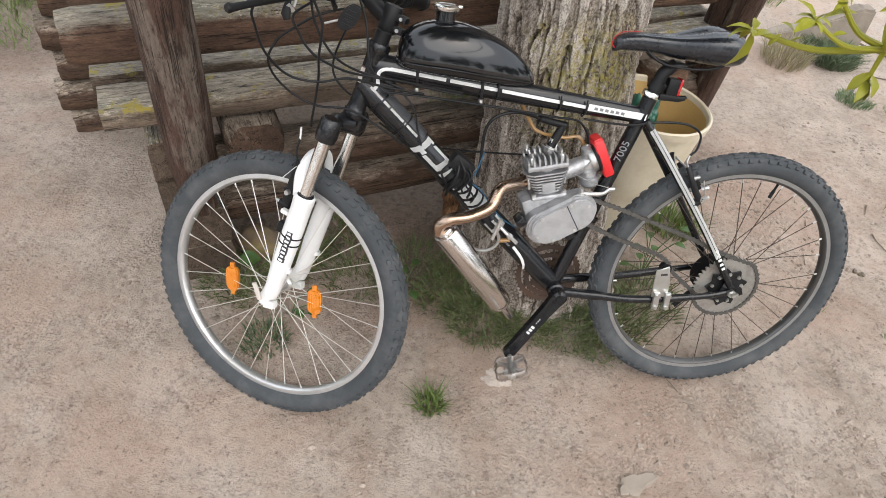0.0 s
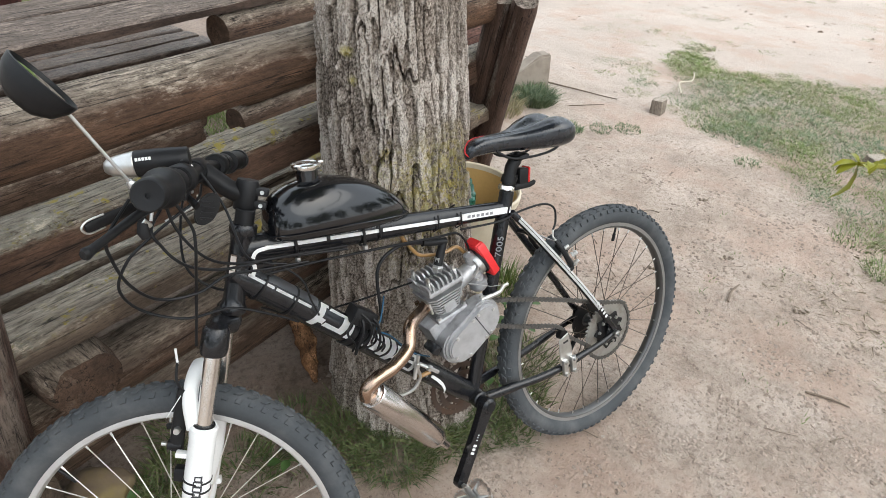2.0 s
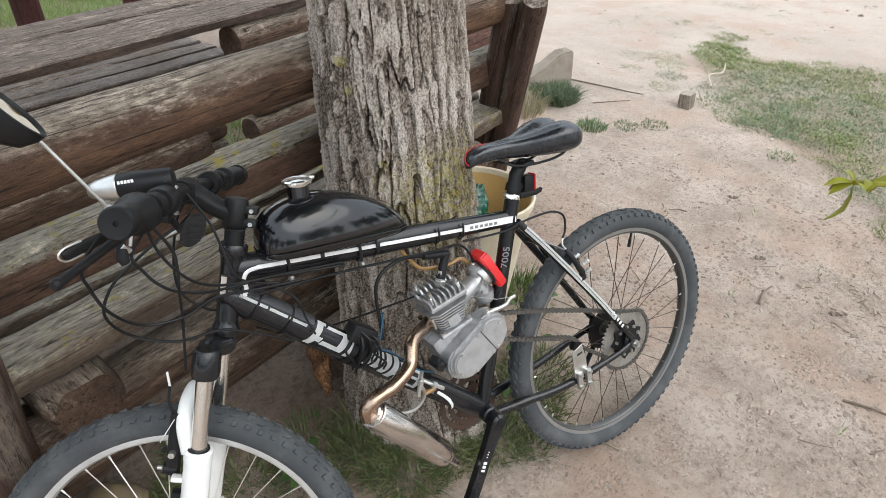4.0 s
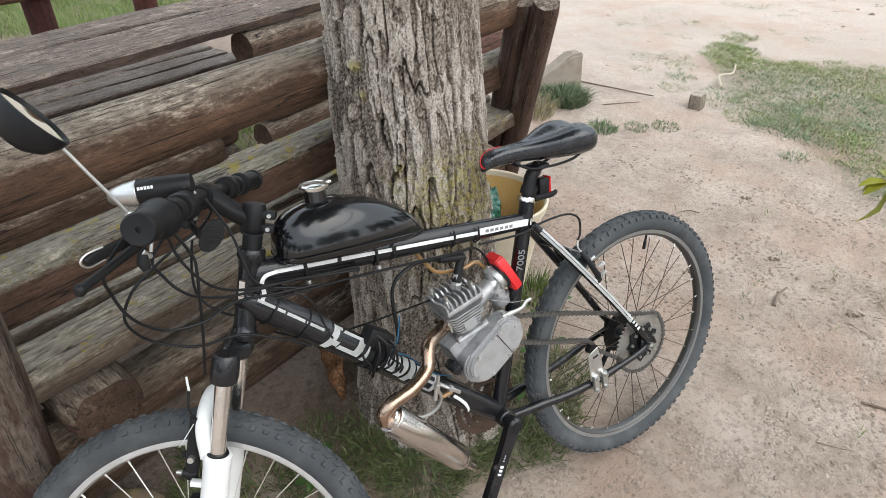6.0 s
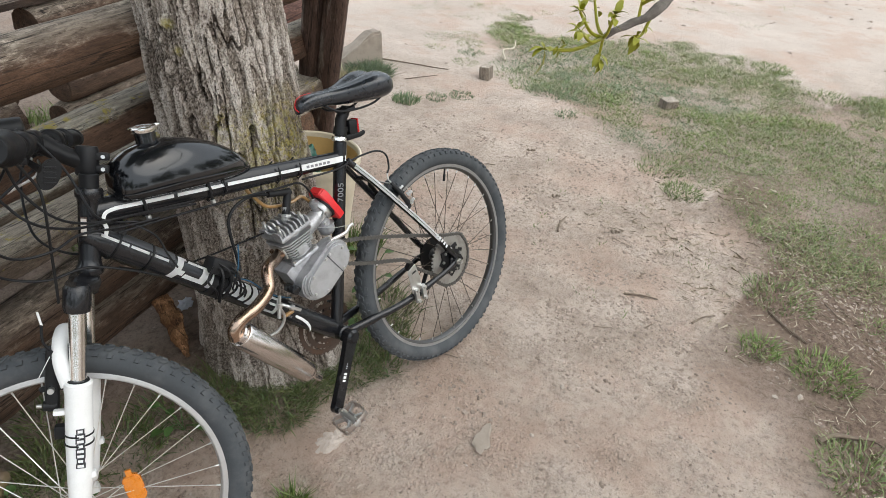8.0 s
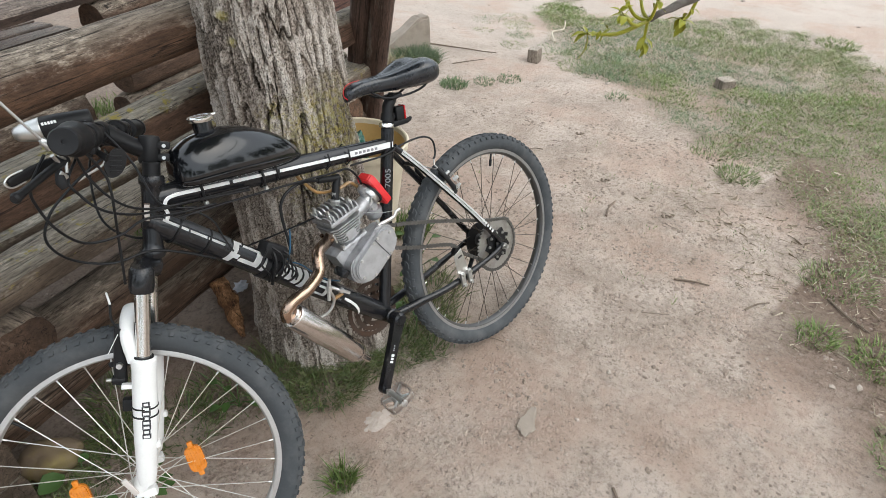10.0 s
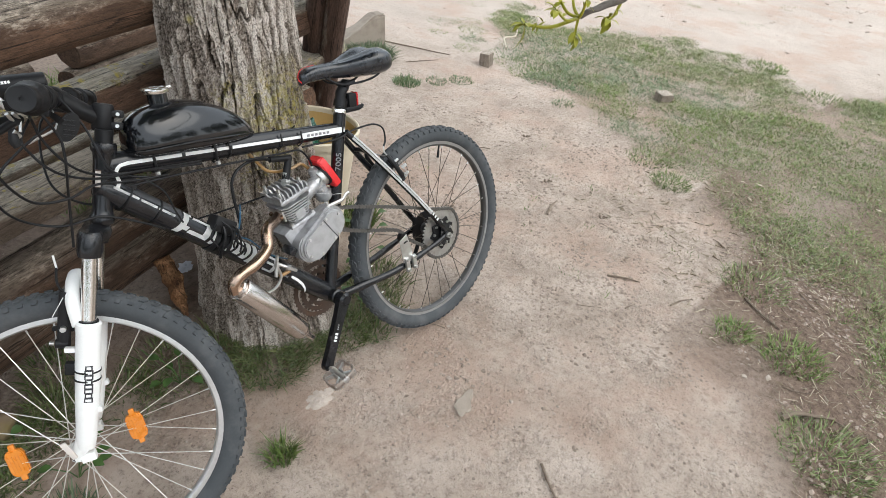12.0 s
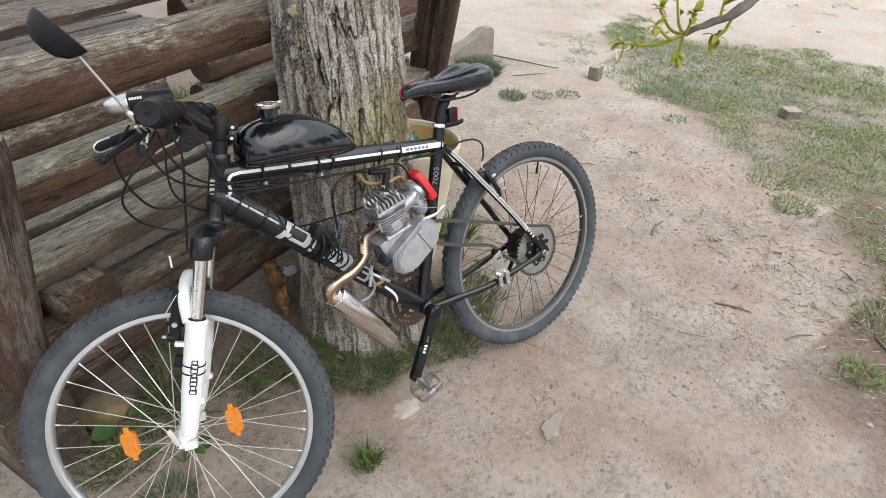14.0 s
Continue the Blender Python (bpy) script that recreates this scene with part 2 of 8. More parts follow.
SOIL, BARK = soil(), bark()
LOG = timber("stained_log", (0.112, 0.066, 0.042), (0.225, 0.125, 0.075), (0.285, 0.240, 0.193), 0.0)
LOG_LICHEN = timber("lichened_log", (0.105, 0.064, 0.045), (0.20, 0.115, 0.075), (0.325, 0.287, 0.232), 0.17)
LOG_GREY = timber("weathered_plank", (0.125, 0.092, 0.068), (0.215, 0.157, 0.113), (0.32, 0.275, 0.222), 0.13)
TABLE = timber("table_plank", (0.085, 0.057, 0.044), (0.155, 0.102, 0.077), (0.225, 0.175, 0.142), 0.0)
SLAT = timber("damp_slat", (0.080, 0.050, 0.037), (0.145, 0.090, 0.064), (0.185, 0.138, 0.108), 0.0)
SLAT.node_tree.nodes["Principled BSDF"].inputs["Roughness"].default_value = 0.42
LOG_DARK = timber("dark_log", (0.105, 0.066, 0.046), (0.18, 0.110, 0.073), (0.25, 0.205, 0.162), 0.0)
RED_POST = timber("red_stained_post", (0.085, 0.032, 0.027), (0.150, 0.050, 0.040), (0.18, 0.085, 0.068), 0.0, "z", 0.4)
RED_LOG = timber("red_stained_log", (0.075, 0.038, 0.030), (0.135, 0.062, 0.046), (0.15, 0.085, 0.066), 0.0, "x", 0.35)
POST = timber("stained_post", (0.088, 0.053, 0.040), (0.150, 0.090, 0.068), (0.235, 0.192, 0.158), 0.0, "z", 0.9, 0.8)
CUT = timber("split_wood", (0.13, 0.06, 0.028), (0.36, 0.175, 0.075), (0.30, 0.16, 0.08), 0.0, "z")
RUBBER = worn("tyre_rubber", (0.052, 0.057, 0.062), 0.78, spec=0.3, dirt=(0.155, 0.156, 0.156), amount=0.6, scale=14, bump=0.25)
BLACK = worn("satin_black_paint", (0.008, 0.0085, 0.0105), 0.20, coat=0.15, spec=0.38, dirt=(0.09, 0.08, 0.07), amount=0.1, scale=30, bump=0.02)
MATT = worn("matt_black_plastic", (0.008, 0.008, 0.009), 0.40, spec=0.25, dirt=(0.07, 0.065, 0.06), amount=0.1, scale=40, bump=0.08)
GLOSS = worn("gloss_black_paint", (0.004, 0.0045, 0.006), 0.09, coat=0.35, spec=0.42, dirt=(0.02, 0.02, 0.02), amount=0.05, scale=9, bump=0.0)
LEATHER = worn("black_leatherette", (0.009, 0.011, 0.0155), 0.24, spec=0.5, coat=0.35, dirt=(0.05, 0.05, 0.05), amount=0.1, scale=30, bump=0.12)
# grey that stands in for a reflection on the black down tube
SHEEN_GREY = worn("painted_sheen", (0.10, 0.105, 0.115), 0.35, coat=0.3, amount=0.1, scale=30)
WHITE = worn("white_paint", (0.78, 0.78, 0.77), 0.35, coat=0.3, dirt=(0.45, 0.42, 0.38), amount=0.18, scale=22, bump=0.02)
DECAL = worn("white_decal", (0.76, 0.76, 0.75), 0.45, dirt=(0.4, 0.38, 0.35), amount=0.15, scale=40, bump=0.0)
CREAM = material("cream_print", (0.58, 0.53, 0.49), 0.5)
INK = material("dark_print", (0.03, 0.03, 0.035), 0.5)
PALE_INK = material("pale_print", (0.20, 0.20, 0.21), 0.5)
PEG = timber("pale_peg_wood", (0.24, 0.195, 0.155), (0.34, 0.285, 0.23), (0.40, 0.345, 0.285), 0.0, "z")
CHROME = worn("chrome", (0.74, 0.73, 0.71), 0.16, 1.0, dirt=(0.30, 0.25, 0.2), amount=0.25, scale=25, bump=0.03)
SPROCKET = worn("oily_steel", (0.44, 0.43, 0.41), 0.36, 0.85, dirt=(0.15, 0.10, 0.07), amount=0.6, scale=35)
STEEL = worn("zinc_steel", (0.62, 0.62, 0.61), 0.34, 1.0, dirt=(0.25, 0.2, 0.16), amount=0.3, scale=40)
HEADER = worn("heat_tinted_chrome", (0.40, 0.29, 0.22), 0.2, 1.0, dirt=(0.22, 0.12, 0.075), amount=0.7, scale=20, bump=0.04)
MUFFLER = worn("muffler_chrome", (0.60, 0.56, 0.53), 0.17, 1.0, dirt=(0.40, 0.34, 0.29), amount=0.2, scale=9, bump=0.0)
CAST = worn("cast_aluminium", (0.44, 0.44, 0.45), 0.46, 0.75, dirt=(0.09, 0.085, 0.08), amount=0.6, scale=45, bump=0.2)
COVER = worn("machined_cover", (0.43, 0.43, 0.44), 0.45, 0.6, dirt=(0.2, 0.19, 0.18), amount=0.45, scale=35, bump=0.08)
ALLOY = worn("rim_alloy", (0.62, 0.62, 0.62), 0.38, 0.85, dirt=(0.34, 0.30, 0.26), amount=0.3, scale=20)
TRACK = worn("worn_brake_track", (0.36, 0.36, 0.36), 0.4, 0.85, dirt=(0.2, 0.18, 0.16), amount=0.4, scale=20)
DARK_RIM = worn("dark_rim", (0.10, 0.10, 0.10), 0.4, 0.7, dirt=(0.17, 0.15, 0.135), amount=0.35, scale=20)
SPOKE = material("spoke_steel", (0.80, 0.78, 0.74), 0.42, 0.85)
SPOKE_DARK = material("dark_spoke", (0.10, 0.08, 0.065), 0.4, 0.7)
CHAIN = worn("oily_chain", (0.135, 0.128, 0.12), 0.42, 0.7, dirt=(0.05, 0.044, 0.038), amount=0.5, scale=60)
RUST = worn("rusty_steel", (0.10, 0.07, 0.055), 0.6, 0.5, dirt=(0.17, 0.085, 0.045), amount=0.7, scale=30)
ORANGE = worn("orange_reflector", (0.60, 0.19, 0.012), 0.25, coat=0.5, dirt=(0.66, 0.29, 0.06), amount=0.5, scale=60, bump=0.05)
RED = worn("red_plastic", (0.62, 0.018, 0.022), 0.38, dirt=(0.3, 0.03, 0.03), amount=0.2, scale=30, bump=0.03)
RED_LENS = material("red_lens", (0.50, 0.01, 0.012), 0.15, coat=0.8)
BLUE = material("blue_wire", (0.018, 0.085, 0.16), 0.5)
CABLE = material("black_cable", (0.006, 0.006, 0.007), 0.45, spec=0.3)
FUEL = material("amber_hose", (0.30, 0.17, 0.06), 0.3, coat=0.4)
MIRROR = material("mirror_glass", (0.55, 0.60, 0.55), 0.03, 1.0)
BUCKET = worn("cream_plastic", (0.62, 0.55, 0.42), 0.5, dirt=(0.36, 0.27, 0.16), amount=0.5, scale=9, bump=0.06)
BUCKET_IN = worn("ochre_plastic", (0.62, 0.41, 0.16), 0.5, dirt=(0.4, 0.25, 0.09), amount=0.4, scale=9, bump=0.05)
BAG = worn("green_plastic_bag", (0.012, 0.085, 0.055), 0.24, coat=0.3, dirt=(0.03, 0.14, 0.10), amount=0.5, scale=30, bump=0.3)
CONCRETE = worn("rough_concrete", (0.285, 0.240, 0.198), 0.92, dirt=(0.16, 0.13, 0.10), amount=0.95, scale=9, bump=0.6)
STONE = worn("pale_stone", (0.43, 0.37, 0.315), 0.95, spec=0.15, dirt=(0.34, 0.275, 0.22), amount=0.9, scale=60, bump=0.5)
MOSSY = worn("mossy_stone", (0.22, 0.165, 0.115), 0.95, spec=0.15, dirt=(0.29, 0.235, 0.055), amount=0.95, scale=9, bump=0.5)
CHALK = worn("chalky_crust", (0.46, 0.395, 0.345), 0.97, spec=0.1, dirt=(0.39, 0.318, 0.26), amount=1.0, scale=55, bump=0.7)
PEBBLE = gritty("mixed_pebbles", (0.24, 0.190, 0.155), (0.50, 0.425, 0.365))
CLOD = gritty("soil_clods", (0.245, 0.192, 0.155), (0.45, 0.368, 0.308))
STRAW = gritty("dry_straw", (0.22, 0.17, 0.115), (0.62, 0.54, 0.42))
TWIG_BARK = worn("branch_bark", (0.115, 0.098, 0.085), 0.9, dirt=(0.24, 0.215, 0.19), amount=0.8, scale=60, bump=0.6)
STICK = worn("dry_twig", (0.15, 0.112, 0.083), 0.9, dirt=(0.33, 0.27, 0.2), amount=0.5, scale=30, bump=0.4)
FADED = worn("bleached_twig", (0.50, 0.44, 0.35), 0.9, dirt=(0.30, 0.25, 0.19), amount=0.6, scale=40, bump=0.4)
FOIL = material("crumpled_foil", (0.66, 0.68, 0.74), 0.45, 0.25)
GRASS = leafy("grass_blades", (0.075, 0.125, 0.030), (0.19, 0.235, 0.075))
GRASS_FOOT = leafy("shaded_blades", (0.075, 0.112, 0.038), (0.19, 0.205, 0.088))
GRASS_DRY = leafy("lawn_blades", (0.118, 0.165, 0.062), (0.295, 0.335, 0.155))
GRASS_BLUE = leafy("blue_green_blades", (0.105, 0.165, 0.085), (0.25, 0.31, 0.17))
GRASS_DEEP = leafy("deep_blades", (0.075, 0.115, 0.06), (0.18, 0.215, 0.125))
GRASS_DEAD = leafy("dead_blades", (0.23, 0.205, 0.12), (0.42, 0.37, 0.245))
GRASS_FRESH = leafy("fresh_blades", (0.115, 0.175, 0.05), (0.265, 0.325, 0.12))
YOUNG = leafy("young_leaves", (0.22, 0.235, 0.02), (0.36, 0.33, 0.035), 0.4, 0.4)
CROWN = leafy("crown_leaves", (0.05, 0.085, 0.015), (0.13, 0.16, 0.03), 0.5, 0.0)
WEED = leafy("weed_leaves", (0.05, 0.105, 0.028), (0.095, 0.155, 0.045), 0.45, 0.2)


# ---- mesh helpers ----
def thing(name, m=None):
    ob = new(name)
    ob.empty_display_size = 0.05
    if m is not None:
        ob.matrix_world = m
    return ob


def mesh_of(name, bm, mat, smooth=True):
    me = bpy.data.meshes.new(name)
    bmesh.ops.recalc_face_normals(bm, faces=bm.faces)
    bm.to_mesh(me)
    bm.free()
    for mt in mat if isinstance(mat, (list, tuple)) else (mat,):
        me.materials.append(mt)
    if smooth:
        me.polygons.foreach_set("use_smooth", [True] * len(me.polygons))
        me.set_sharp_from_angle(angle=radians(smooth if smooth is not True else 38))
    return me


def part(name, bm, mat, parent, label="", smooth=True):
    ob = new(name, mesh_of(name, bm, mat, smooth))
    ob.parent = parent
    return tagged(ob, label)


def solo(name, bm, mat, label, category, m=None, kind="", group="", smooth=True):
    ob = new(name, mesh_of(name, bm, mat, smooth))
    if m is not None:
        ob.matrix_world = m
    return tagged(ob, label, category, group, kind)


def V(*a):
    return Vector(a)


def ring_frames(pts):
    pts = [Vector(p) for p in pts]
    tang = [(pts[min(i + 1, len(pts) - 1)] - pts[max(i - 1, 0)]).normalized() for i in range(len(pts))]
    ref = Vector((0, 0, 1)) if abs(tang[0].z) < 0.9 else Vector((1, 0, 0))
    n = (ref - tang[0] * ref.dot(tang[0])).normalized()
    out = []
    for p, t in zip(pts, tang):
        n = (n - t * n.dot(t)).normalized()
        out.append((p, n, t.cross(n)))
    return out


def sweep(bm, pts, radius, seg=12, flat=1.0, caps=True, m=None):
    """A tube along points; radius one number or one for each point; flat squeezes across."""
    rs = radius if isinstance(radius, (list, tuple)) else [radius] * len(pts)
    rings = []
    for (p, a, b), r in zip(ring_frames(pts), rs):
        ring = []
        for k in range(seg):
            w = 2 * math.pi * k / seg
            v = p + a * (r * math.cos(w)) + b * (r * flat * math.sin(w))
            ring.append(bm.verts.new(m @ v if m else v))
        rings.append(ring)
    for r0, r1 in zip(rings, rings[1:]):
        for k in range(seg):
            bm.faces.new((r0[k], r0[(k + 1) % seg], r1[(k + 1) % seg], r1[k]))
    if caps:
        bm.faces.new(rings[0][::-1])
        bm.faces.new(rings[-1])
    return bm


def tube(pts, radius, seg=12, flat=1.0):
    return sweep(bmesh.new(), pts, radius, seg, flat)


def curve_points(ctrl, n=8):
    """A smooth line through points."""
    p = [Vector(c) for c in ctrl]
    p = [p[0] * 2 - p[1]] + p + [p[-1] * 2 - p[-2]]
    out = []
    for i in range(1, len(p) - 2):
        for k in range(n):
            t = k / n
            out.append(0.5 * (2 * p[i] + (p[i + 1] - p[i - 1]) * t + (2 * p[i - 1] - 5 * p[i] + 4 * p[i + 1] - p[i + 2]) * t * t + (3 * p[i] - p[i - 1] - 3 * p[i + 1] + p[i + 2]) * t ** 3))
    return out + [p[-2]]


def lathe(bm, profile, a, b, seg=32, m=None):
    """Turn (radius, distance along) pairs about the line from a towards b."""
    a, b = Vector(a), Vector(b)
    ax = (b - a).normalized()
    ref = Vector((0, 0, 1)) if abs(ax.z) < 0.9 else Vector((1, 0, 0))
    u = (ref - ax * ref.dot(ax)).normalized()
    w = ax.cross(u)
    rings = []
    for r, d in profile:
        c = a + ax * d
        if r < 1e-6:
            v = bm.verts.new(m @ c if m else c)
            rings.append([v])
            continue
        ring = []
        for k in range(seg):
            t = 2 * math.pi * k / seg
            v = c + u * (r * math.cos(t)) + w * (r * math.sin(t))
            ring.append(bm.verts.new(m @ v if m else v))
        rings.append(ring)
    for r0, r1 in zip(rings, rings[1:]):
        for k in range(seg):
            q = [r0[k % len(r0)], r0[(k + 1) % len(r0)], r1[(k + 1) % len(r1)], r1[k % len(r1)]]
            q = list(dict.fromkeys(q))
            if len(q) > 2:
                bm.faces.new(q)
    return bm


def turned(profile, a, b, seg=32):
    return lathe(bmesh.new(), profile, a, b, seg)


def block(bm, size, m, bevel=0.0):
    """A box with bevelled edges, at the pose m."""
    x, y, z = (s / 2 for s in size)
    vs = [bm.verts.new(m @ Vector((sx * x, sy * y, sz * z))) for sx in (-1, 1) for sy in (-1, 1) for sz in (-1, 1)]
    fs = [bm.faces.new([vs[i] for i in f]) for f in ((0, 1, 3, 2), (4, 6, 7, 5), (0, 4, 5, 1), (2, 3, 7, 6), (0, 2, 6, 4), (1, 5, 7, 3))]
    if bevel:
        es = list({e for f in fs for e in f.edges})
        bmesh.ops.bevel(bm, geom=es, offset=bevel, segments=2, affect="EDGES", profile=0.6)
    return bm


def boxed(size, m, bevel=0.0):
    return block(bmesh.new(), size, m, bevel)


def axes(o, x, z):
    """A pose with its x and z along the given ways."""
    x, z = Vector(x).normalized(), Vector(z)
    y = z.cross(x).normalized()
    z = x.cross(y)
    return Matrix(((x.x, y.x, z.x, o[0]), (x.y, y.y, z.y, o[1]), (x.z, y.z, z.z, o[2]), (0, 0, 0, 1)))


def plate(outline, thick, m, hole=None):
    """A flat outline in x and z, with a thickness along y."""
    bm = bmesh.new()
    a = [bm.verts.new(m @ Vector((x, -thick / 2, z))) for x, z in outline]
    b = [bm.verts.new(m @ Vector((x, thick / 2, z))) for x, z in outline]
    bm.faces.new(a)
    bm.faces.new(b[::-1])
    for i in range(len(a)):
        j = (i + 1) % len(a)
        bm.faces.new((a[i], b[i], b[j], a[j]))
    return bm


def stretch_pose(a, b):
    """Unit x from a to b, for shared bars and spokes."""
    a, b = Vector(a), Vector(b)
    d = b - a
    m = axes(a, d, (0, 1, 0) if abs(d.normalized().y) < 0.9 else (0, 0, 1))
    return m @ Matrix.Diagonal((d.length, 1, 1, 1))

# ---- ground ----
def ground_height(x, y):
    h = 0.026 * math.exp(-((x - 0.85) ** 2 + (y - 1.25) ** 2) / 0.16)
    h -= 0.020 * math.exp(-((x + 0.30) ** 2 + (y - 0.92) ** 2) / 0.25)
    h += 0.05 * math.exp(-((x - 0.38) ** 2 + (y - 1.66) ** 2) / 0.09)
    h += 0.10 * math.exp(-((x - 2.2) ** 2 + (y - 3.9) ** 2) / 0.5)
    near = 1 / (1 + 0.02 * (x * x + y * y))
    h += near * (0.012 * noise.noise((x * 1.7, y * 1.7, 3.1)) + 0.006 * noise.noise((x * 6, y * 6, 8.0)) + 0.0035 * noise.noise((x * 19, y * 19, 1.0)))
    return h


def spaced(lo, hi, a, b, step, far):
    mid = list(np.arange(a, b + 1e-6, step))
    left, right, s = [], [], step
    v = a
    while v > lo:
        s = min(s * 1.16, far)
        v -= s
        left.append(v)
    v, s = b, step
    while v < hi:
        s = min(s * 1.16, far)
        v += s
        right.append(v)
    return left[::-1] + mid + right


gx, gy = spaced(-150, 150, -1.4, 3.2, 0.021, 12), spaced(-150, 150, -0.3, 3.0, 0.021, 12)
verts = [(x, y, ground_height(x, y)) for y in gy for x in gx]
nx = len(gx)
faces = [(j * nx + i, j * nx + i + 1, (j + 1) * nx + i + 1, (j + 1) * nx + i) for j in range(len(gy) - 1) for i in range(nx - 1)]
# outline of the worn lawn: its near edge and its far edge, as x over y
EDGE = ((4.6, 3.95), (3.79, 3.53), (3.11, 2.65), (3.05, 2.2), (2.84, 1.77), (2.76, 1.45), (2.65, 1.25), (2.70, 1.0), (2.50, 0.78), (2.36, 0.63), (2.24, 0.45), (2.26, 0.25), (2.10, 0.10), (1.95, 0.0), (1.65, -0.08), (1.35, -0.16), (1.0, -0.4), (0.9, -1.2))
FAR_EDGE = ((4.6, 3.95), (4.35, 3.3), (4.87, 2.76), (5.09, 2.38), (5.25, 1.98), (5.2, 1.53), (4.94, 1.32), (4.7, 1.04), (5.3, 0.7), (6.0, 0.3), (6.2, -1.2))


def along_edge(line, y):
    for (x0, y0), (x1, y1) in zip(line, line[1:]):
        if y1 <= y <= y0:
            return x0 + (x1 - x0) * (y0 - y) / (y0 - y1)
    return line[0][0] if y > line[0][1] else line[-1][0]


def lawn_depth(x, y):
    """How far a place lies inside the lawn, in metres."""
    if y > 3.95:
        return -9.0
    return min(x - along_edge(EDGE, y), along_edge(FAR_EDGE, y) - x)


def ramp01(t, a, b):
    t = min(1.0, max(0.0, (t - a) / (b - a)))
    return t * t * (3 - 2 * t)


def soil_and_shade(x, y):
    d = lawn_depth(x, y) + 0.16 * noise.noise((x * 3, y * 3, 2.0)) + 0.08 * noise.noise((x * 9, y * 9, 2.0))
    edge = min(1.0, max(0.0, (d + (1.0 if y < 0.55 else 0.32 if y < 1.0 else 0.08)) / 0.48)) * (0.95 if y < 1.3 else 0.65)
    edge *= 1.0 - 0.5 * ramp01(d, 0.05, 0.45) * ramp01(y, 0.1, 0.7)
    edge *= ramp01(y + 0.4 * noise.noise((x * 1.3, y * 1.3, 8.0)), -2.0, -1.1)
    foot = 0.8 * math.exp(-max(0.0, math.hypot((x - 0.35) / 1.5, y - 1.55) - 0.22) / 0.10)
    # shade under bench and table and on behind, put into the ground colour
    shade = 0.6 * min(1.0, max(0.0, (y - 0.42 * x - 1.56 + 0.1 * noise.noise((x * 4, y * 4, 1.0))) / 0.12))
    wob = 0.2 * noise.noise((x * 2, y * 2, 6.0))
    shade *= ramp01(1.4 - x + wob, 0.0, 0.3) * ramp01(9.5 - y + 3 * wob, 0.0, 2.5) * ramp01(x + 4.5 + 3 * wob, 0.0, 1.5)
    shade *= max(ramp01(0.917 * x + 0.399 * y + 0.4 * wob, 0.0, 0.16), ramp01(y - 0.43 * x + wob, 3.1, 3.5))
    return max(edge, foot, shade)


me = bpy.data.meshes.new("ground")
me.from_pydata(verts, [], faces)
me.materials.append(SOIL)
me.attributes.new("humus_shade", "FLOAT", "POINT").data.foreach_set("value", [soil_and_shade(x, y) for x, y, _ in verts])
me.polygons.foreach_set("use_smooth", [True] * len(me.polygons))
tagged(new("ground", me), "dry trampled sandy soil with grit and faint ruts", "ground", kind="structure")


# ---- grass ----
def blades(bm_v, bm_f, x, y, n, height, spread, lean, rng, z=None):
    for _ in range(n):
        r, w = spread * math.sqrt(rng.random()), rng.uniform(0, 6.283)
        px, py = x + r * math.cos(w), y + r * math.sin(w)
        pz = (ground_height(px, py) if z is None else z) - 0.004
        hgt, a = height * rng.uniform(0.45, 1.15), rng.uniform(0, 6.283)
        l, wd = hgt * lean * rng.uniform(0.2, 1.2), rng.uniform(0.0011, 0.0024) * (1 + height * 4)
        ow = w if rng.random() < 0.6 else rng.uniform(0, 6.283)
        cx, cy = math.cos(ow) * l, math.sin(ow) * l
        sx, sy = math.cos(a) * wd, math.sin(a) * wd
        k = len(bm_v)
        bm_v += [(px - sx, py - sy, pz), (px + sx, py + sy, pz), (px + cx * 0.35 - sx * 0.8, py + cy * 0.35 - sy * 0.8, pz + hgt * 0.6), (px + cx * 0.35 + sx * 0.8, py + cy * 0.35 + sy * 0.8, pz + hgt * 0.6), (px + cx, py + cy, pz + hgt)]
        bm_f += [(k, k + 1, k + 3, k + 2), (k + 2, k + 3, k + 4)]


def grass_object(name, v, f, mat, label, category="grass", kind="stuff"):
    me = bpy.data.meshes.new(name)
    me.from_pydata(v, [], f)
    me.materials.append(mat)
    return tagged(new(name, me), label, category, kind=kind)


def clump(name, x, y, n, height, spread, mat, label, seed, lean=0.8):
    rng = random.Random(seed)
    v, f = [], []
    blades(v, f, x, y, n, height, spread, lean, rng)
    return grass_object(name, v, f, mat, label, "grass tuft", kind="")


clump("grass_tuft", 0.115, 1.0, 150, 0.060, 0.036, GRASS, "small green grass tuft on bare soil", 1)
clump("grass_tuft", -0.355, 1.185, 260, 0.045, 0.065, GRASS_DEEP, "thin green grass tuft behind the front wheel", 2)
clump("grass_tuft", 1.66, 0.385, 260, 0.030, 0.072, GRASS_FRESH, "small round grass tuft beside dry twigs", 4, 1.5)
clump("grass_tuft", 1.70, 0.18, 480, 0.034, 0.115, GRASS_FRESH, "bright green grass tuft at the path's edge", 3, 1.5)
clump("grass_tuft", 1.34, -0.04, 620, 0.034, 0.145, GRASS_DRY, "wide flat grass tuft at the path's edge", 5, 1.5)
clump("grass_tuft", 2.03, 0.45, 420, 0.030, 0.135, GRASS_DRY, "flat grass tuft beside dry twigs", 12, 1.5)
clump("grass_tuft", 2.70, 1.33, 300, 0.032, 0.13, GRASS_DRY, "low grass tuft at the lawn's edge", 13, 1.5)
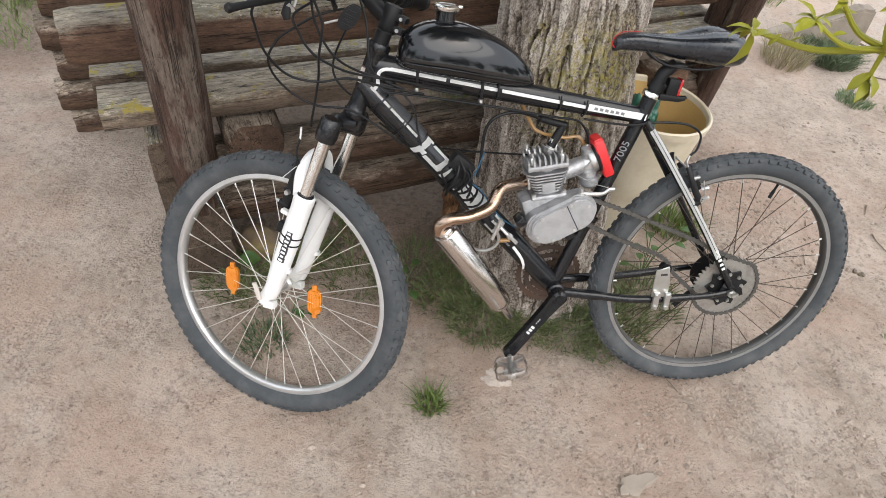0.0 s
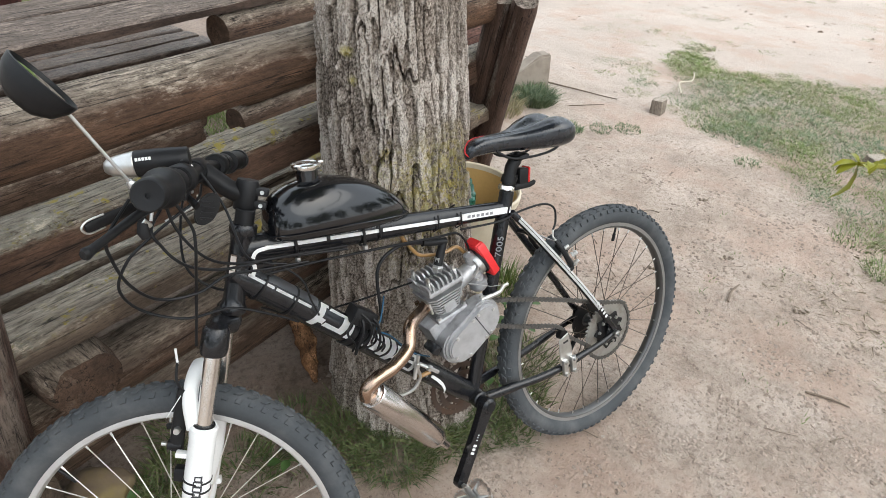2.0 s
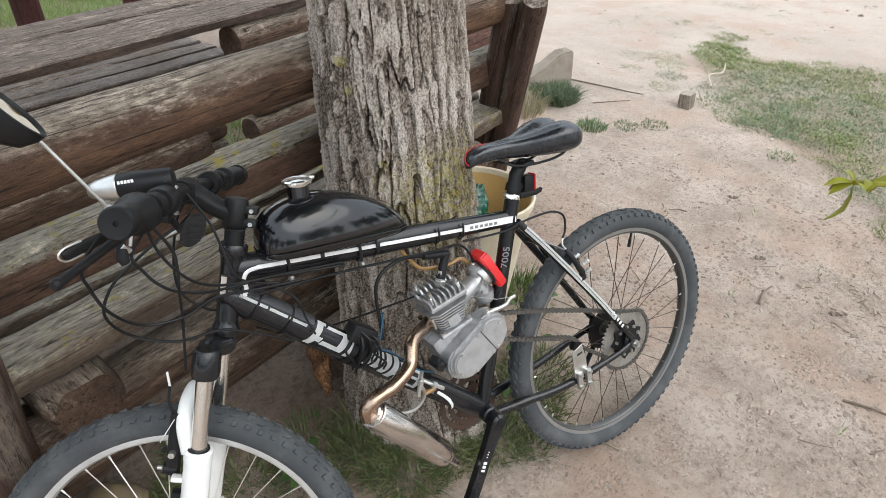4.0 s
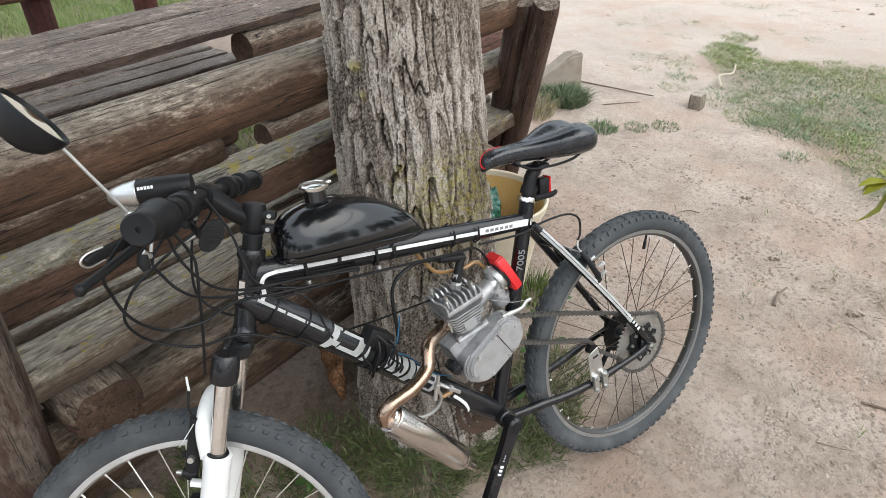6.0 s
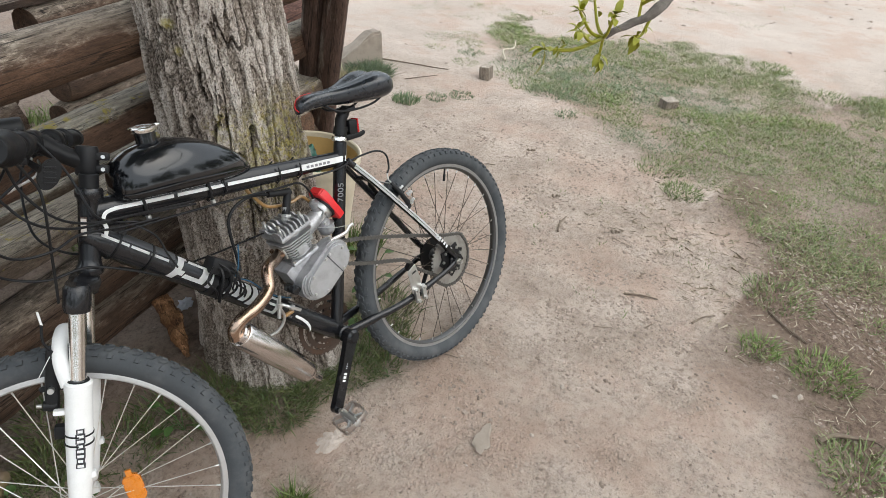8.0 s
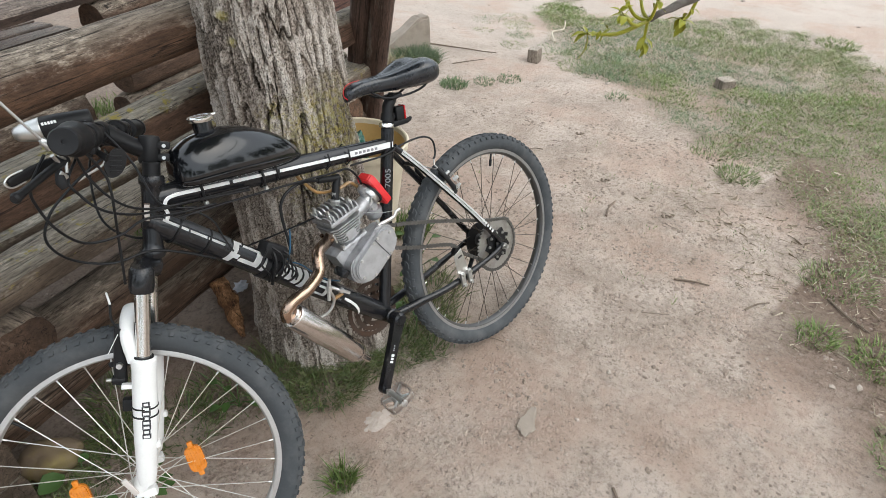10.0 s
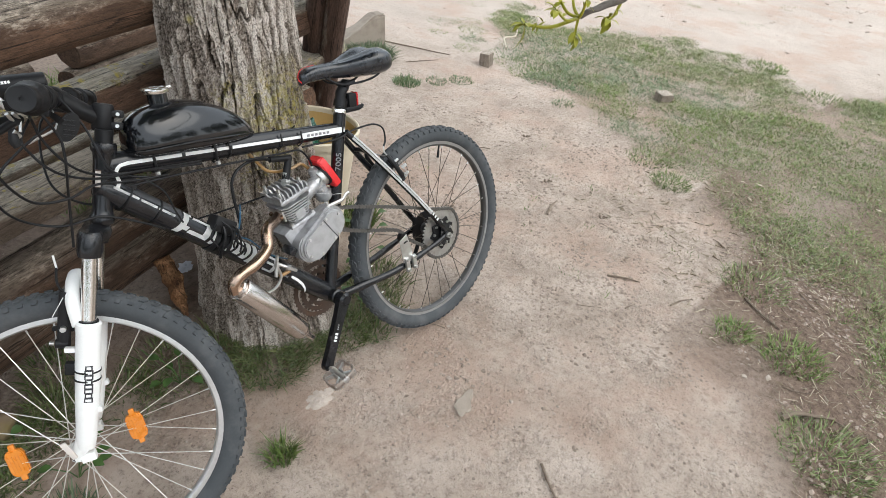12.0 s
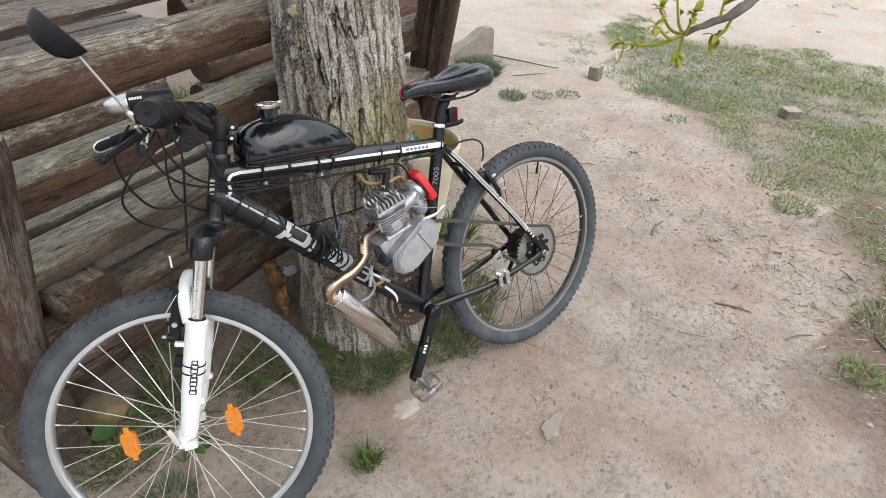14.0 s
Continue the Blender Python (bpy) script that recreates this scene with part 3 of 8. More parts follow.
clump("grass_tuft", 2.54, 1.115, 420, 0.030, 0.105, GRASS_DRY, "flat grass tuft off the lawn's edge", 18, 1.6)
clump("grass_tuft", 2.90, 2.08, 120, 0.03, 0.07, GRASS_BLUE, "thin flat grass on bare sand", 14, 1.5)
clump("grass_tuft", 4.82, 1.06, 300, 0.035, 0.16, GRASS_DRY, "low grass patch on pale sand", 15, 1.4)
clump("grass_tuft", 4.90, 0.72, 300, 0.035, 0.17, GRASS_DRY, "low grass patch on pale sand", 16, 1.4)
clump("grass_tuft", 5.18, 1.62, 400, 0.035, 0.16, GRASS_FRESH, "green grass patch at the lawn's far edge", 17, 1.3)
clump("grass_tuft", 2.235, 2.85, 420, 0.040, 0.085, GRASS_BLUE, "grey-green grass tuft on bare sand", 6)
clump("grass_tuft", 2.44, 2.775, 240, 0.020, 0.075, GRASS_BLUE, "flat grey-green grass on bare sand", 7)
clump("grass_tuft", 2.60, 2.71, 280, 0.020, 0.085, GRASS_BLUE, "flat grey-green grass on bare sand", 8)
clump("grass_tuft", 2.28, 3.26, 1700, 0.085, 0.135, GRASS_DEEP, "bushy blue-green weeds before the concrete slab", 9, 1.3)
clump("grass_tuft", 2.0, 3.20, 320, 0.11, 0.12, GRASS_DEAD, "dry yellowish grass on the sand bank", 10)
for k, (x, y, n, h, r) in enumerate(((3.46, 3.76, 260, 0.026, 0.12), (3.66, 3.66, 260, 0.026, 0.12), (3.54, 3.47, 300, 0.030, 0.11), (3.35, 3.29, 300, 0.030, 0.10), (3.13, 3.15, 220, 0.028, 0.09), (3.22, 3.56, 140, 0.024, 0.07), (3.33, 2.93, 320, 0.030, 0.12), (3.20, 2.80, 280, 0.028, 0.10), (3.16, 2.58, 520, 0.032, 0.13), (3.14, 2.44, 420, 0.032, 0.11), (3.42, 2.70, 620, 0.034, 0.16), (3.32, 2.36, 520, 0.032, 0.15))):
    clump("grass_tuft", x, y, n, h * 0.55, r * 1.1, (GRASS_BLUE, GRASS_DRY, GRASS_FRESH)[k % 3], "low flat grass tuft on pale sand by the peg", 30 + k, 2.0)
clump("grass_tuft", 0.98, 1.78, 300, 0.09, 0.09, GRASS, "long green grass beside the bucket", 11)

rng = random.Random(21)
v, f = [], []
for x, y, r, n in ((0.27, 1.31, 0.12, 520), (0.40, 1.29, 0.09, 260), (0.52, 1.26, 0.09, 260), (0.17, 1.38, 0.10, 260), (0.20, 1.48, 0.08, 120), (0.66, 1.33, 0.12, 260), (0.05, 1.47, 0.13, 200), (-0.12, 1.45, 0.11, 160), (-0.21, 1.66, 0.10, 150), (-0.28, 1.53, 0.07, 170), (-0.33, 1.46, 0.07, 150), (-0.50, 1.40, 0.09, 170), (-0.43, 1.36, 0.07, 110), (0.60, 1.19, 0.05, 60), (0.78, 1.40, 0.12, 240), (0.70, 1.27, 0.07, 90)):
    blades(v, f, x, y, int(n * 2.0), 0.038, r, 1.6, rng)
grass_object("grass", v, f, GRASS_FOOT, "long green grass round the foot of the tree")

rng = random.Random(22)
v, f = [], []
va, fa = [], []
vb, fb = [], []
vd, fd = [], []
for _ in range(72000):
    x, y = rng.uniform(0.9, 6.2), rng.uniform(-1.9, 3.95)
    d = lawn_depth(x, y) + (0.12 if x < 4 else 0.4) * noise.noise((x * 2.3, y * 2.3, 5.0)) + 0.18 * noise.noise((x * 7, y * 7, 5.0))
    thick = 0.75 * noise.noise((x * 1.5, y * 1.5, 9.0)) + 0.6 * noise.noise((x * 5, y * 5, 2.0)) + min(0.42, d * 1.5) - 1.4 * max(0.0, -0.9 - y)
    thick += 0.35 * noise.noise((x * 11, y * 11, 7.0))
    worn_spot = noise.noise((x * 2.7, y * 2.7, 33.0)) + 0.6 * noise.noise((x * 8.5, y * 8.5, 35.0))
    if d < 0 or thick - 0.45 * max(0.0, worn_spot) + 0.11 < rng.uniform(-0.36, 0.36):
        continue
    tone = noise.noise((x * 1.1, y * 1.1, 14.0)) + 0.5 * noise.noise((x * 4, y * 4, 3.0))
    blue = y > 1.35 and x < 4.1 and tone < 0.16
    into = (vd, fd) if rng.random() < (0.34 if worn_spot > 0.05 else 0.17) else (va, fa) if blue else (vb, fb) if tone > 0.22 else (v, f)
    blades(into[0], into[1], x, y, 8, 0.013 + 0.013 * min(1.0, max(0.0, thick)) + (0.004 if tone > 0.22 else 0.0), 0.045, 2.0, rng)
grass_object("lawn", v, f, GRASS_DRY, "thin worn grass with bare sandy patches")
grass_object("lawn", va, fa, GRASS_BLUE, "short blue-green grass with bare sandy patches")
grass_object("lawn", vb, fb, GRASS_FRESH, "fresh green tufts in the worn lawn")
grass_object("lawn", vd, fd, GRASS_DEAD, "dead yellowed blades among the lawn")
rng = random.Random(23)
v, f = [], []
for _ in range(9000):
    x, y = rng.uniform(-4.5, 1.8), rng.uniform(6.3, 10.0)
    if y - 6.6 + 0.5 * noise.noise((x * 1.4, y * 1.4, 2.0)) > 0:
        blades(v, f, x, y, 7, 0.11, 0.10, 1.0, rng)
for x, y, r, n in ((-0.06, 4.59, 0.32, 160), (0.36, 3.68, 0.22, 90), (-0.9, 4.3, 0.4, 160), (-1.5, 5.2, 0.5, 160), (-2.6, 3.6, 0.7, 380), (-2.0, 3.2, 0.5, 200), (2.10, 3.92, 0.12, 60)):
    for _ in range(n):
        blades(v, f, x + rng.gauss(0, r * 0.6), y + rng.gauss(0, r * 0.6), 7, 0.08, 0.07, 1.0, rng)
for _ in range(160):
    blades(v, f, rng.uniform(0.15, 0.6), rng.uniform(2.4, 3.0), 7, 0.06, 0.08, 1.0, rng)
grass_object("meadow", v, f, GRASS_FRESH, "fresh green grass beyond the picnic table")
rng = random.Random(24)
v, f = [], []
for _ in range(220):
    x, y = rng.uniform(4.0, 9.5), rng.uniform(2.2, 8.0)
    if noise.noise((x * 0.6, y * 0.6, 12.0)) > -0.1:
        blades(v, f, x, y, rng.randint(20, 70), 0.018, rng.uniform(0.05, 0.16), 2.2, rng)
for _ in range(40):
    blades(v, f, rng.uniform(1.4, 2.4), rng.uniform(-0.4, 2.2), rng.randint(2, 6), 0.025, 0.03, 1.0, rng)
grass_object("grass", v, f, GRASS_DRY, "scattered low grass on pale sand")


# ---- stones and litter on the ground ----
def lump(bm, c, size, rng, squash=0.6):
    r = bmesh.ops.create_icosphere(bm, subdivisions=1, radius=1.0)
    k = rng.uniform(0, 50)
    turn = Euler((rng.uniform(0, 6), rng.uniform(0, 6), rng.uniform(0, 6))).to_matrix()
    for w in r["verts"]:
        p = w.co * (0.75 + 0.5 * noise.noise(w.co * 1.3 + Vector((k, k, k))))
        p = turn @ Vector((p.x, p.y * 0.75, p.z * 0.7))
        w.co = Vector((c[0] + p.x * size, c[1] + p.y * size, c[2] + p.z * size * squash))


rng = random.Random(31)
v, f = [], []
ICO = bmesh.new()
bmesh.ops.create_icosphere(ICO, subdivisions=1, radius=1.0)
ico_v, ico_f = [w.co.copy() for w in ICO.verts], [[w.index for w in q.verts] for q in ICO.faces]
ICO.free()
for i in range(12000):
    x, y = rng.uniform(-1.2, 3.0), rng.uniform(-0.4, 2.9)
    if i > 500 and noise.noise((x * 1.5, y * 1.5, 4.0)) + 0.6 * noise.noise((x * 5, y * 5, 14.0)) < 0.05 or (y > 0.85 and x < 0.9 and rng.random() < 0.75) or (x < 1.4 and soil_and_shade(x, y) > rng.uniform(0.1, 0.5)):
        continue
    s = 0.0016 + 0.0065 * rng.random() ** 4 if i > 150 else rng.uniform(0.005, 0.011)
    k, z, q = len(v), ground_height(x, y), Vector((rng.uniform(0, 9), 0, 0))
    a, b = rng.uniform(0.7, 1.2), rng.uniform(0.4, 0.8)
    for w in ico_v:
        d = s * (0.85 + 0.45 * noise.noise(w * 1.4 + q))
        v.append((x + w.x * d * a, y + w.y * d, z + w.z * d * b))
    f += [[k + j for j in t] for t in ico_f]
cv, cf = [], []
rng = random.Random(32)
for i in range(17000):
    x, y = rng.uniform(-1.0, 2.8), rng.uniform(-0.4, 2.6)
    dens = noise.noise((x * 2.6, y * 2.6, 11.0)) + 0.5 * noise.noise((x * 8, y * 8, 6.0))
    dens += max(-0.25, min(0.12, 0.3 * (x - 1.15)))
    if dens < rng.uniform(0.02, 0.42):
        continue
    s = 0.0022 + 0.0105 * rng.random() ** 3.6
    k, z, q = len(cv), ground_height(x, y), Vector((rng.uniform(0, 9), 0, 0))
    a, b = rng.uniform(0.6, 1.5), rng.uniform(0.30, 0.65)
    for w in ico_v:
        d = s * (0.75 + 1.0 * noise.noise(w * 1.4 + q))
        cv.append((x + w.x * d * a, y + w.y * d, z + w.z * d * b))
    cf += [[k + j for j in t] for t in ico_f]
rng = random.Random(36)
for i in range(14000):
    x, y = rng.uniform(0.1, 2.7), rng.uniform(-0.3, 2.3)
    dens = noise.noise((x * 1.9, y * 1.9, 21.0)) + 0.6 * noise.noise((x * 6, y * 6, 16.0))
    dens += max(-0.25, min(0.12, 0.3 * (x - 1.15)))
    if dens < rng.uniform(0.10, 0.40):
        continue
    s = rng.uniform(0.004, 0.011)
    k, z, q = len(cv), ground_height(x, y), Vector((rng.uniform(0, 9), 0, 0))
    a, b = rng.uniform(0.6, 1.4), rng.uniform(0.28, 0.6)
    for w in ico_v:
        d = s * (0.7 + 1.2 * noise.noise(w * 1.7 + q))
        cv.append((x + w.x * d * a, y + w.y * d, z + w.z * d * b))
    cf += [[k + j for j in t] for t in ico_f]
rng = random.Random(37)
for i in range(2600):
    x, y = rng.uniform(2.4, 11.0), rng.uniform(-0.2, 9.0)
    if noise.noise((x * 0.9, y * 0.9, 31.0)) + 0.5 * noise.noise((x * 3, y * 3, 3.0)) < rng.uniform(-0.3, 0.4):
        continue
    s = (0.006 + 0.022 * rng.random() ** 3) * (0.6 + 0.1 * x)
    into_v, into_f = (v, f) if i % 3 else (cv, cf)
    k, z, q = len(into_v), ground_height(x, y), Vector((rng.uniform(0, 9), 0, 0))
    a, b = rng.uniform(0.6, 1.5), rng.uniform(0.3, 0.6)
    for w in ico_v:
        d = s * (0.7 + 1.0 * noise.noise(w * 1.5 + q))
        into_v.append((x + w.x * d * a, y + w.y * d, z + w.z * d * b))
    into_f += [[k + j for j in t] for t in ico_f]
grass_object("soil_crumbs", cv, cf, CLOD, "loose brown crumbs of trodden soil", "soil")
grit = grass_object("gravel", v, f, PEBBLE, "small loose pebbles and grit on the soil", "pebbles")

for x, y, s, label in ((1.448, 0.737, 0.014, "small pale pebble on the path"), (0.97, 0.76, 0.017, "pale angular pebble on the path"), (1.08, 0.93, 0.011, "small whitish pebble on the path"), (0.82, 1.06, 0.010, "small whitish pebble by the tyre"), (2.05, 0.59, 0.017, "pale pebble at the lawn's edge"), (1.52, 0.20, 0.018, "pale flat pebble beside the grass"), (1.46, 0.26, 0.018, "grey-brown pebble beside the grass"), (0.72, 0.39, 0.013, "pale pebble on the path"), (1.0, 0.16, 0.014, "pale pebble on dark soil")):
    bm = bmesh.new()
    lump(bm, (0, 0, 0), s, random.Random(int(x * 1000)), 0.5)
    bmesh.ops.subdivide_edges(bm, edges=bm.edges[:], cuts=1, smooth=0.6)
    solo("stone", bm, STONE, label, "stone", pose(x, y, ground_height(x, y) + s * 0.04))

bm = bmesh.new()
rng = random.Random(12)
wedge = bmesh.ops.create_icosphere(bm, subdivisions=3, radius=1.0)
for w in wedge["verts"]:
    p = w.co * (1.0 + 0.40 * noise.noise(w.co * 1.6 + Vector((4, 1, 2))) + 0.24 * noise.noise(w.co * 4.0))
    w.co = Vector((p.x * 0.052, p.y * (0.021 - 0.013 * p.x), max(-0.5, min(0.45, p.z + 0.25 * p.y)) * 0.015))
solo("stone", bm, CONCRETE, "flat pale wedge of stone pressed into the soil", "stone", pose(0.640, 0.803, ground_height(0.640, 0.803) + 0.001, 0, 0, 24), smooth=25)


bm = bmesh.new()
rings = []
for j in range(9):
    t = j / 8
    ring = []
    for k in range(40):
        a = 2 * math.pi * k / 40
        c, w = math.cos(a), math.sin(a)
        rr = t * (0.8 + 0.35 * noise.noise((c * 1.5, w * 1.5, 2.0)) + 0.10 * noise.noise((c * 5, w * 5, 2.0)))
        x, y = 0.308 + 0.070 * rr * c + 0.006 * rr * w, 1.086 + 0.040 * rr * w
        ring.append(bm.verts.new((x, y, ground_height(x, y) + 0.0040 * (1 - t ** 2) + 0.0025 * noise.noise((x * 60, y * 60, 1.0)) + 0.002 * noise.noise((x * 150, y * 150, 1.0)) - 0.0008)))
    rings.append(ring)
for a, b in zip(rings, rings[1:]):
    for k in range(40):
        bm.faces.new((a[k], a[(k + 1) % 40], b[(k + 1) % 40], b[k]))
solo("chalk_crust", bm, CHALK, "whitish chalky crust trodden into the soil under the pedal", "stone", smooth=70)


def stick(pts, r, label):
    p = curve_points([(x, y, ground_height(x, y) + r * 0.7 + z) for x, y, z in pts], 5)
    solo("twig", tube(p, [r * (1 - 0.6 * i / len(p)) for i in range(len(p))], 6), FADED if label.startswith("pale bent") else STICK, label, "twig", group="dry twigs on the ground")


stick([(1.72, 1.31, 0), (1.79, 1.345, 0.002), (1.86, 1.36, 0)], 0.006, "short dry twig on the sand")
stick([(1.56, 0.88, 0), (1.60, 0.82, 0.003), (1.63, 0.77, 0)], 0.005, "thin dry twig on the sand")
stick([(1.90, 0.44, 0), (1.85, 0.36, 0.004), (1.82, 0.27, 0)], 0.006, "crooked dry twig beside a grass tuft")
stick([(0.64, 0.51, 0), (0.60, 0.45, 0.004), (0.575, 0.39, 0)], 0.004, "crooked dry twig at the path's edge")
stick([(1.37, 0.10, 0), (1.42, 0.075, 0.012), (1.46, 0.03, 0.010), (1.51, -0.02, 0)], 0.009, "thick crooked dry twig on the sand")
stick([(2.463, 3.106, 0.0), (2.60, 3.07, 0.006), (2.72, 3.05, 0)], 0.0040, "long thin root on pale sand")
stick([(2.50, 3.44, 0.02), (2.60, 3.385, 0.006), (2.71, 3.245, 0.01), (2.80, 3.17, 0.0), (2.88, 3.095, 0)], 0.0065, "long thin root on pale sand")
stick([(3.40, 2.99, 0.01), (3.50, 3.10, 0.04), (3.66, 3.12, 0.03), (3.88, 3.27, 0.02)], 0.009, "pale bent twig in the grass")
stick([(1.60, 0.615, 0), (1.66, 0.60, 0.003), (1.71, 0.575, 0)], 0.004, "pale dry twig on the sand")
rng = random.Random(33)
for k in range(70):
    y, a, ln = rng.uniform(-0.3, 0.75), rng.uniform(0, 6.28), rng.uniform(0.015, 0.05)
    x = along_edge(EDGE, y) - rng.uniform(-0.1, 0.75 if y < 0.5 else 0.38)
    if k > 52:
        x, y = rng.uniform(0.6, 2.3), rng.uniform(0.6, 2.1)
    b = a + rng.uniform(-0.5, 0.5)
    stick([(x, y, 0), (x + ln * math.cos(a), y + ln * math.sin(a), 0.003), (x + ln * (math.cos(a) + math.cos(b)), y + ln * (math.sin(a) + math.sin(b)), 0)], rng.uniform(0.0013, 0.0032), "small dry twig fallen on the soil")
rng = random.Random(35)
v, f = [], []
for _ in range(1500):
    y = rng.uniform(-0.4, 1.3)
    x = along_edge(EDGE, y) - 0.72 + 0.95 * rng.random()
    a, ln, w = rng.uniform(0, 6.28), rng.uniform(0.012, 0.05), rng.uniform(0.0006, 0.0014)
    z, k = ground_height(x, y) + 0.002, len(v)
    cx, cy = math.cos(a) * ln, math.sin(a) * ln
    sx, sy = -math.sin(a) * w, math.cos(a) * w
    v += [(x - sx, y - sy, z), (x + sx, y + sy, z), (x + cx + sx, y + cy + sy, z + rng.uniform(0, 0.012)), (x + cx - sx, y + cy - sy, z + rng.uniform(0, 0.012))]
    f.append((k, k + 1, k + 2, k + 3))
for _ in range(420):
    x, y = rng.uniform(1.2, 4.8), rng.uniform(-0.3, 3.4)
    if lawn_depth(x, y) < -0.1:
        continue
    a, ln, w = rng.uniform(0, 6.28), rng.uniform(0.010, 0.028), rng.uniform(0.002, 0.006)
    z, k = ground_height(x, y) + rng.uniform(0.008, 0.016), len(v)
    cx, cy, sx, sy = math.cos(a) * ln, math.sin(a) * ln, -math.sin(a) * w, math.cos(a) * w
    v += [(x - cx, y - cy, z), (x + sx, y + sy, z + 0.004), (x + cx, y + cy, z + rng.uniform(-0.004, 0.008)), (x - sx, y - sy, z)]
    f.append((k, k + 1, k + 2, k + 3))
grass_object("straw_litter", v, f, STRAW, "dry straw and litter along the lawn's edge", "straw")
for k, (x, y) in enumerate(((1.99, 1.51), (1.93, 1.14), (2.3, 1.9), (1.62, 1.6))):
    bm = bmesh.new()
    for j in range(5):
        lump(bm, (0.012 * math.cos(j * 2.3), 0.014 * math.sin(j * 1.7), 0.004 * (j % 2)), 0.012, random.Random(j + 9 * k), 0.7)
    solo("bark_crumb", bm, STICK, "dark crumbled bark on the soil", "bark crumb", pose(x, y, ground_height(x, y) + 0.002))


def peg(x, y, w, h, turn, lean, label):
    bm = boxed((w, w * 0.8, h + 0.1), pose(0, 0, (h - 0.1) / 2), 0.006)
    bmesh.ops.subdivide_edges(bm, edges=bm.edges[:], cuts=2)
    for q in bm.verts:
        q.co += Vector((noise.noise(q.co * 30), noise.noise(q.co * 30 + V(5, 0, 0)), noise.noise(q.co * 30 + V(9, 0, 0)))) * 0.004
    solo("wooden_peg", bm, PEG, label, "wooden peg", pose(x, y, ground_height(x, y), lean, 0, turn), group="pegs in the grass")


peg(3.0, 2.84, 0.092, 0.090, 20, -4, "square weathered wooden peg driven into sand")
peg(3.60, 1.74, 0.10, 0.06, -25, 5, "low square wooden peg in thin grass")

bm = plate([(-0.50, -0.1), (0.20, -0.1), (0.21, 0.31), (0.14, 0.30), (-0.10, 0.17), (-0.50, 0.02)], 0.12, Matrix.Identity(4))
bmesh.ops.bevel(bm, geom=bm.edges[:], offset=0.012, segments=2, affect="EDGES")
bmesh.ops.triangulate(bm, faces=bm.faces[:])
bmesh.ops.subdivide_edges(bm, edges=bm.edges[:], cuts=3, use_grid_fill=True)
for q in bm.verts:
    q.co += Vector((noise.noise(q.co * 14), noise.noise(q.co * 14 + V(5, 0, 0)), noise.noise(q.co * 14 + V(9, 0, 0)))) * 0.011 + Vector((0, noise.noise(q.co * 45), noise.noise(q.co * 45 + V(2, 0, 0)))) * 0.005
solo("concrete_slab", bm, CONCRETE, "broken wedge of rough concrete standing in sand", "concrete slab", pose(2.28, 3.42, -0.03, -6, 0, -8))

# ---- tree ----
def smooth01(t):
    t = min(1.0, max(0.0, t))
    return t * t * (3 - 2 * t)


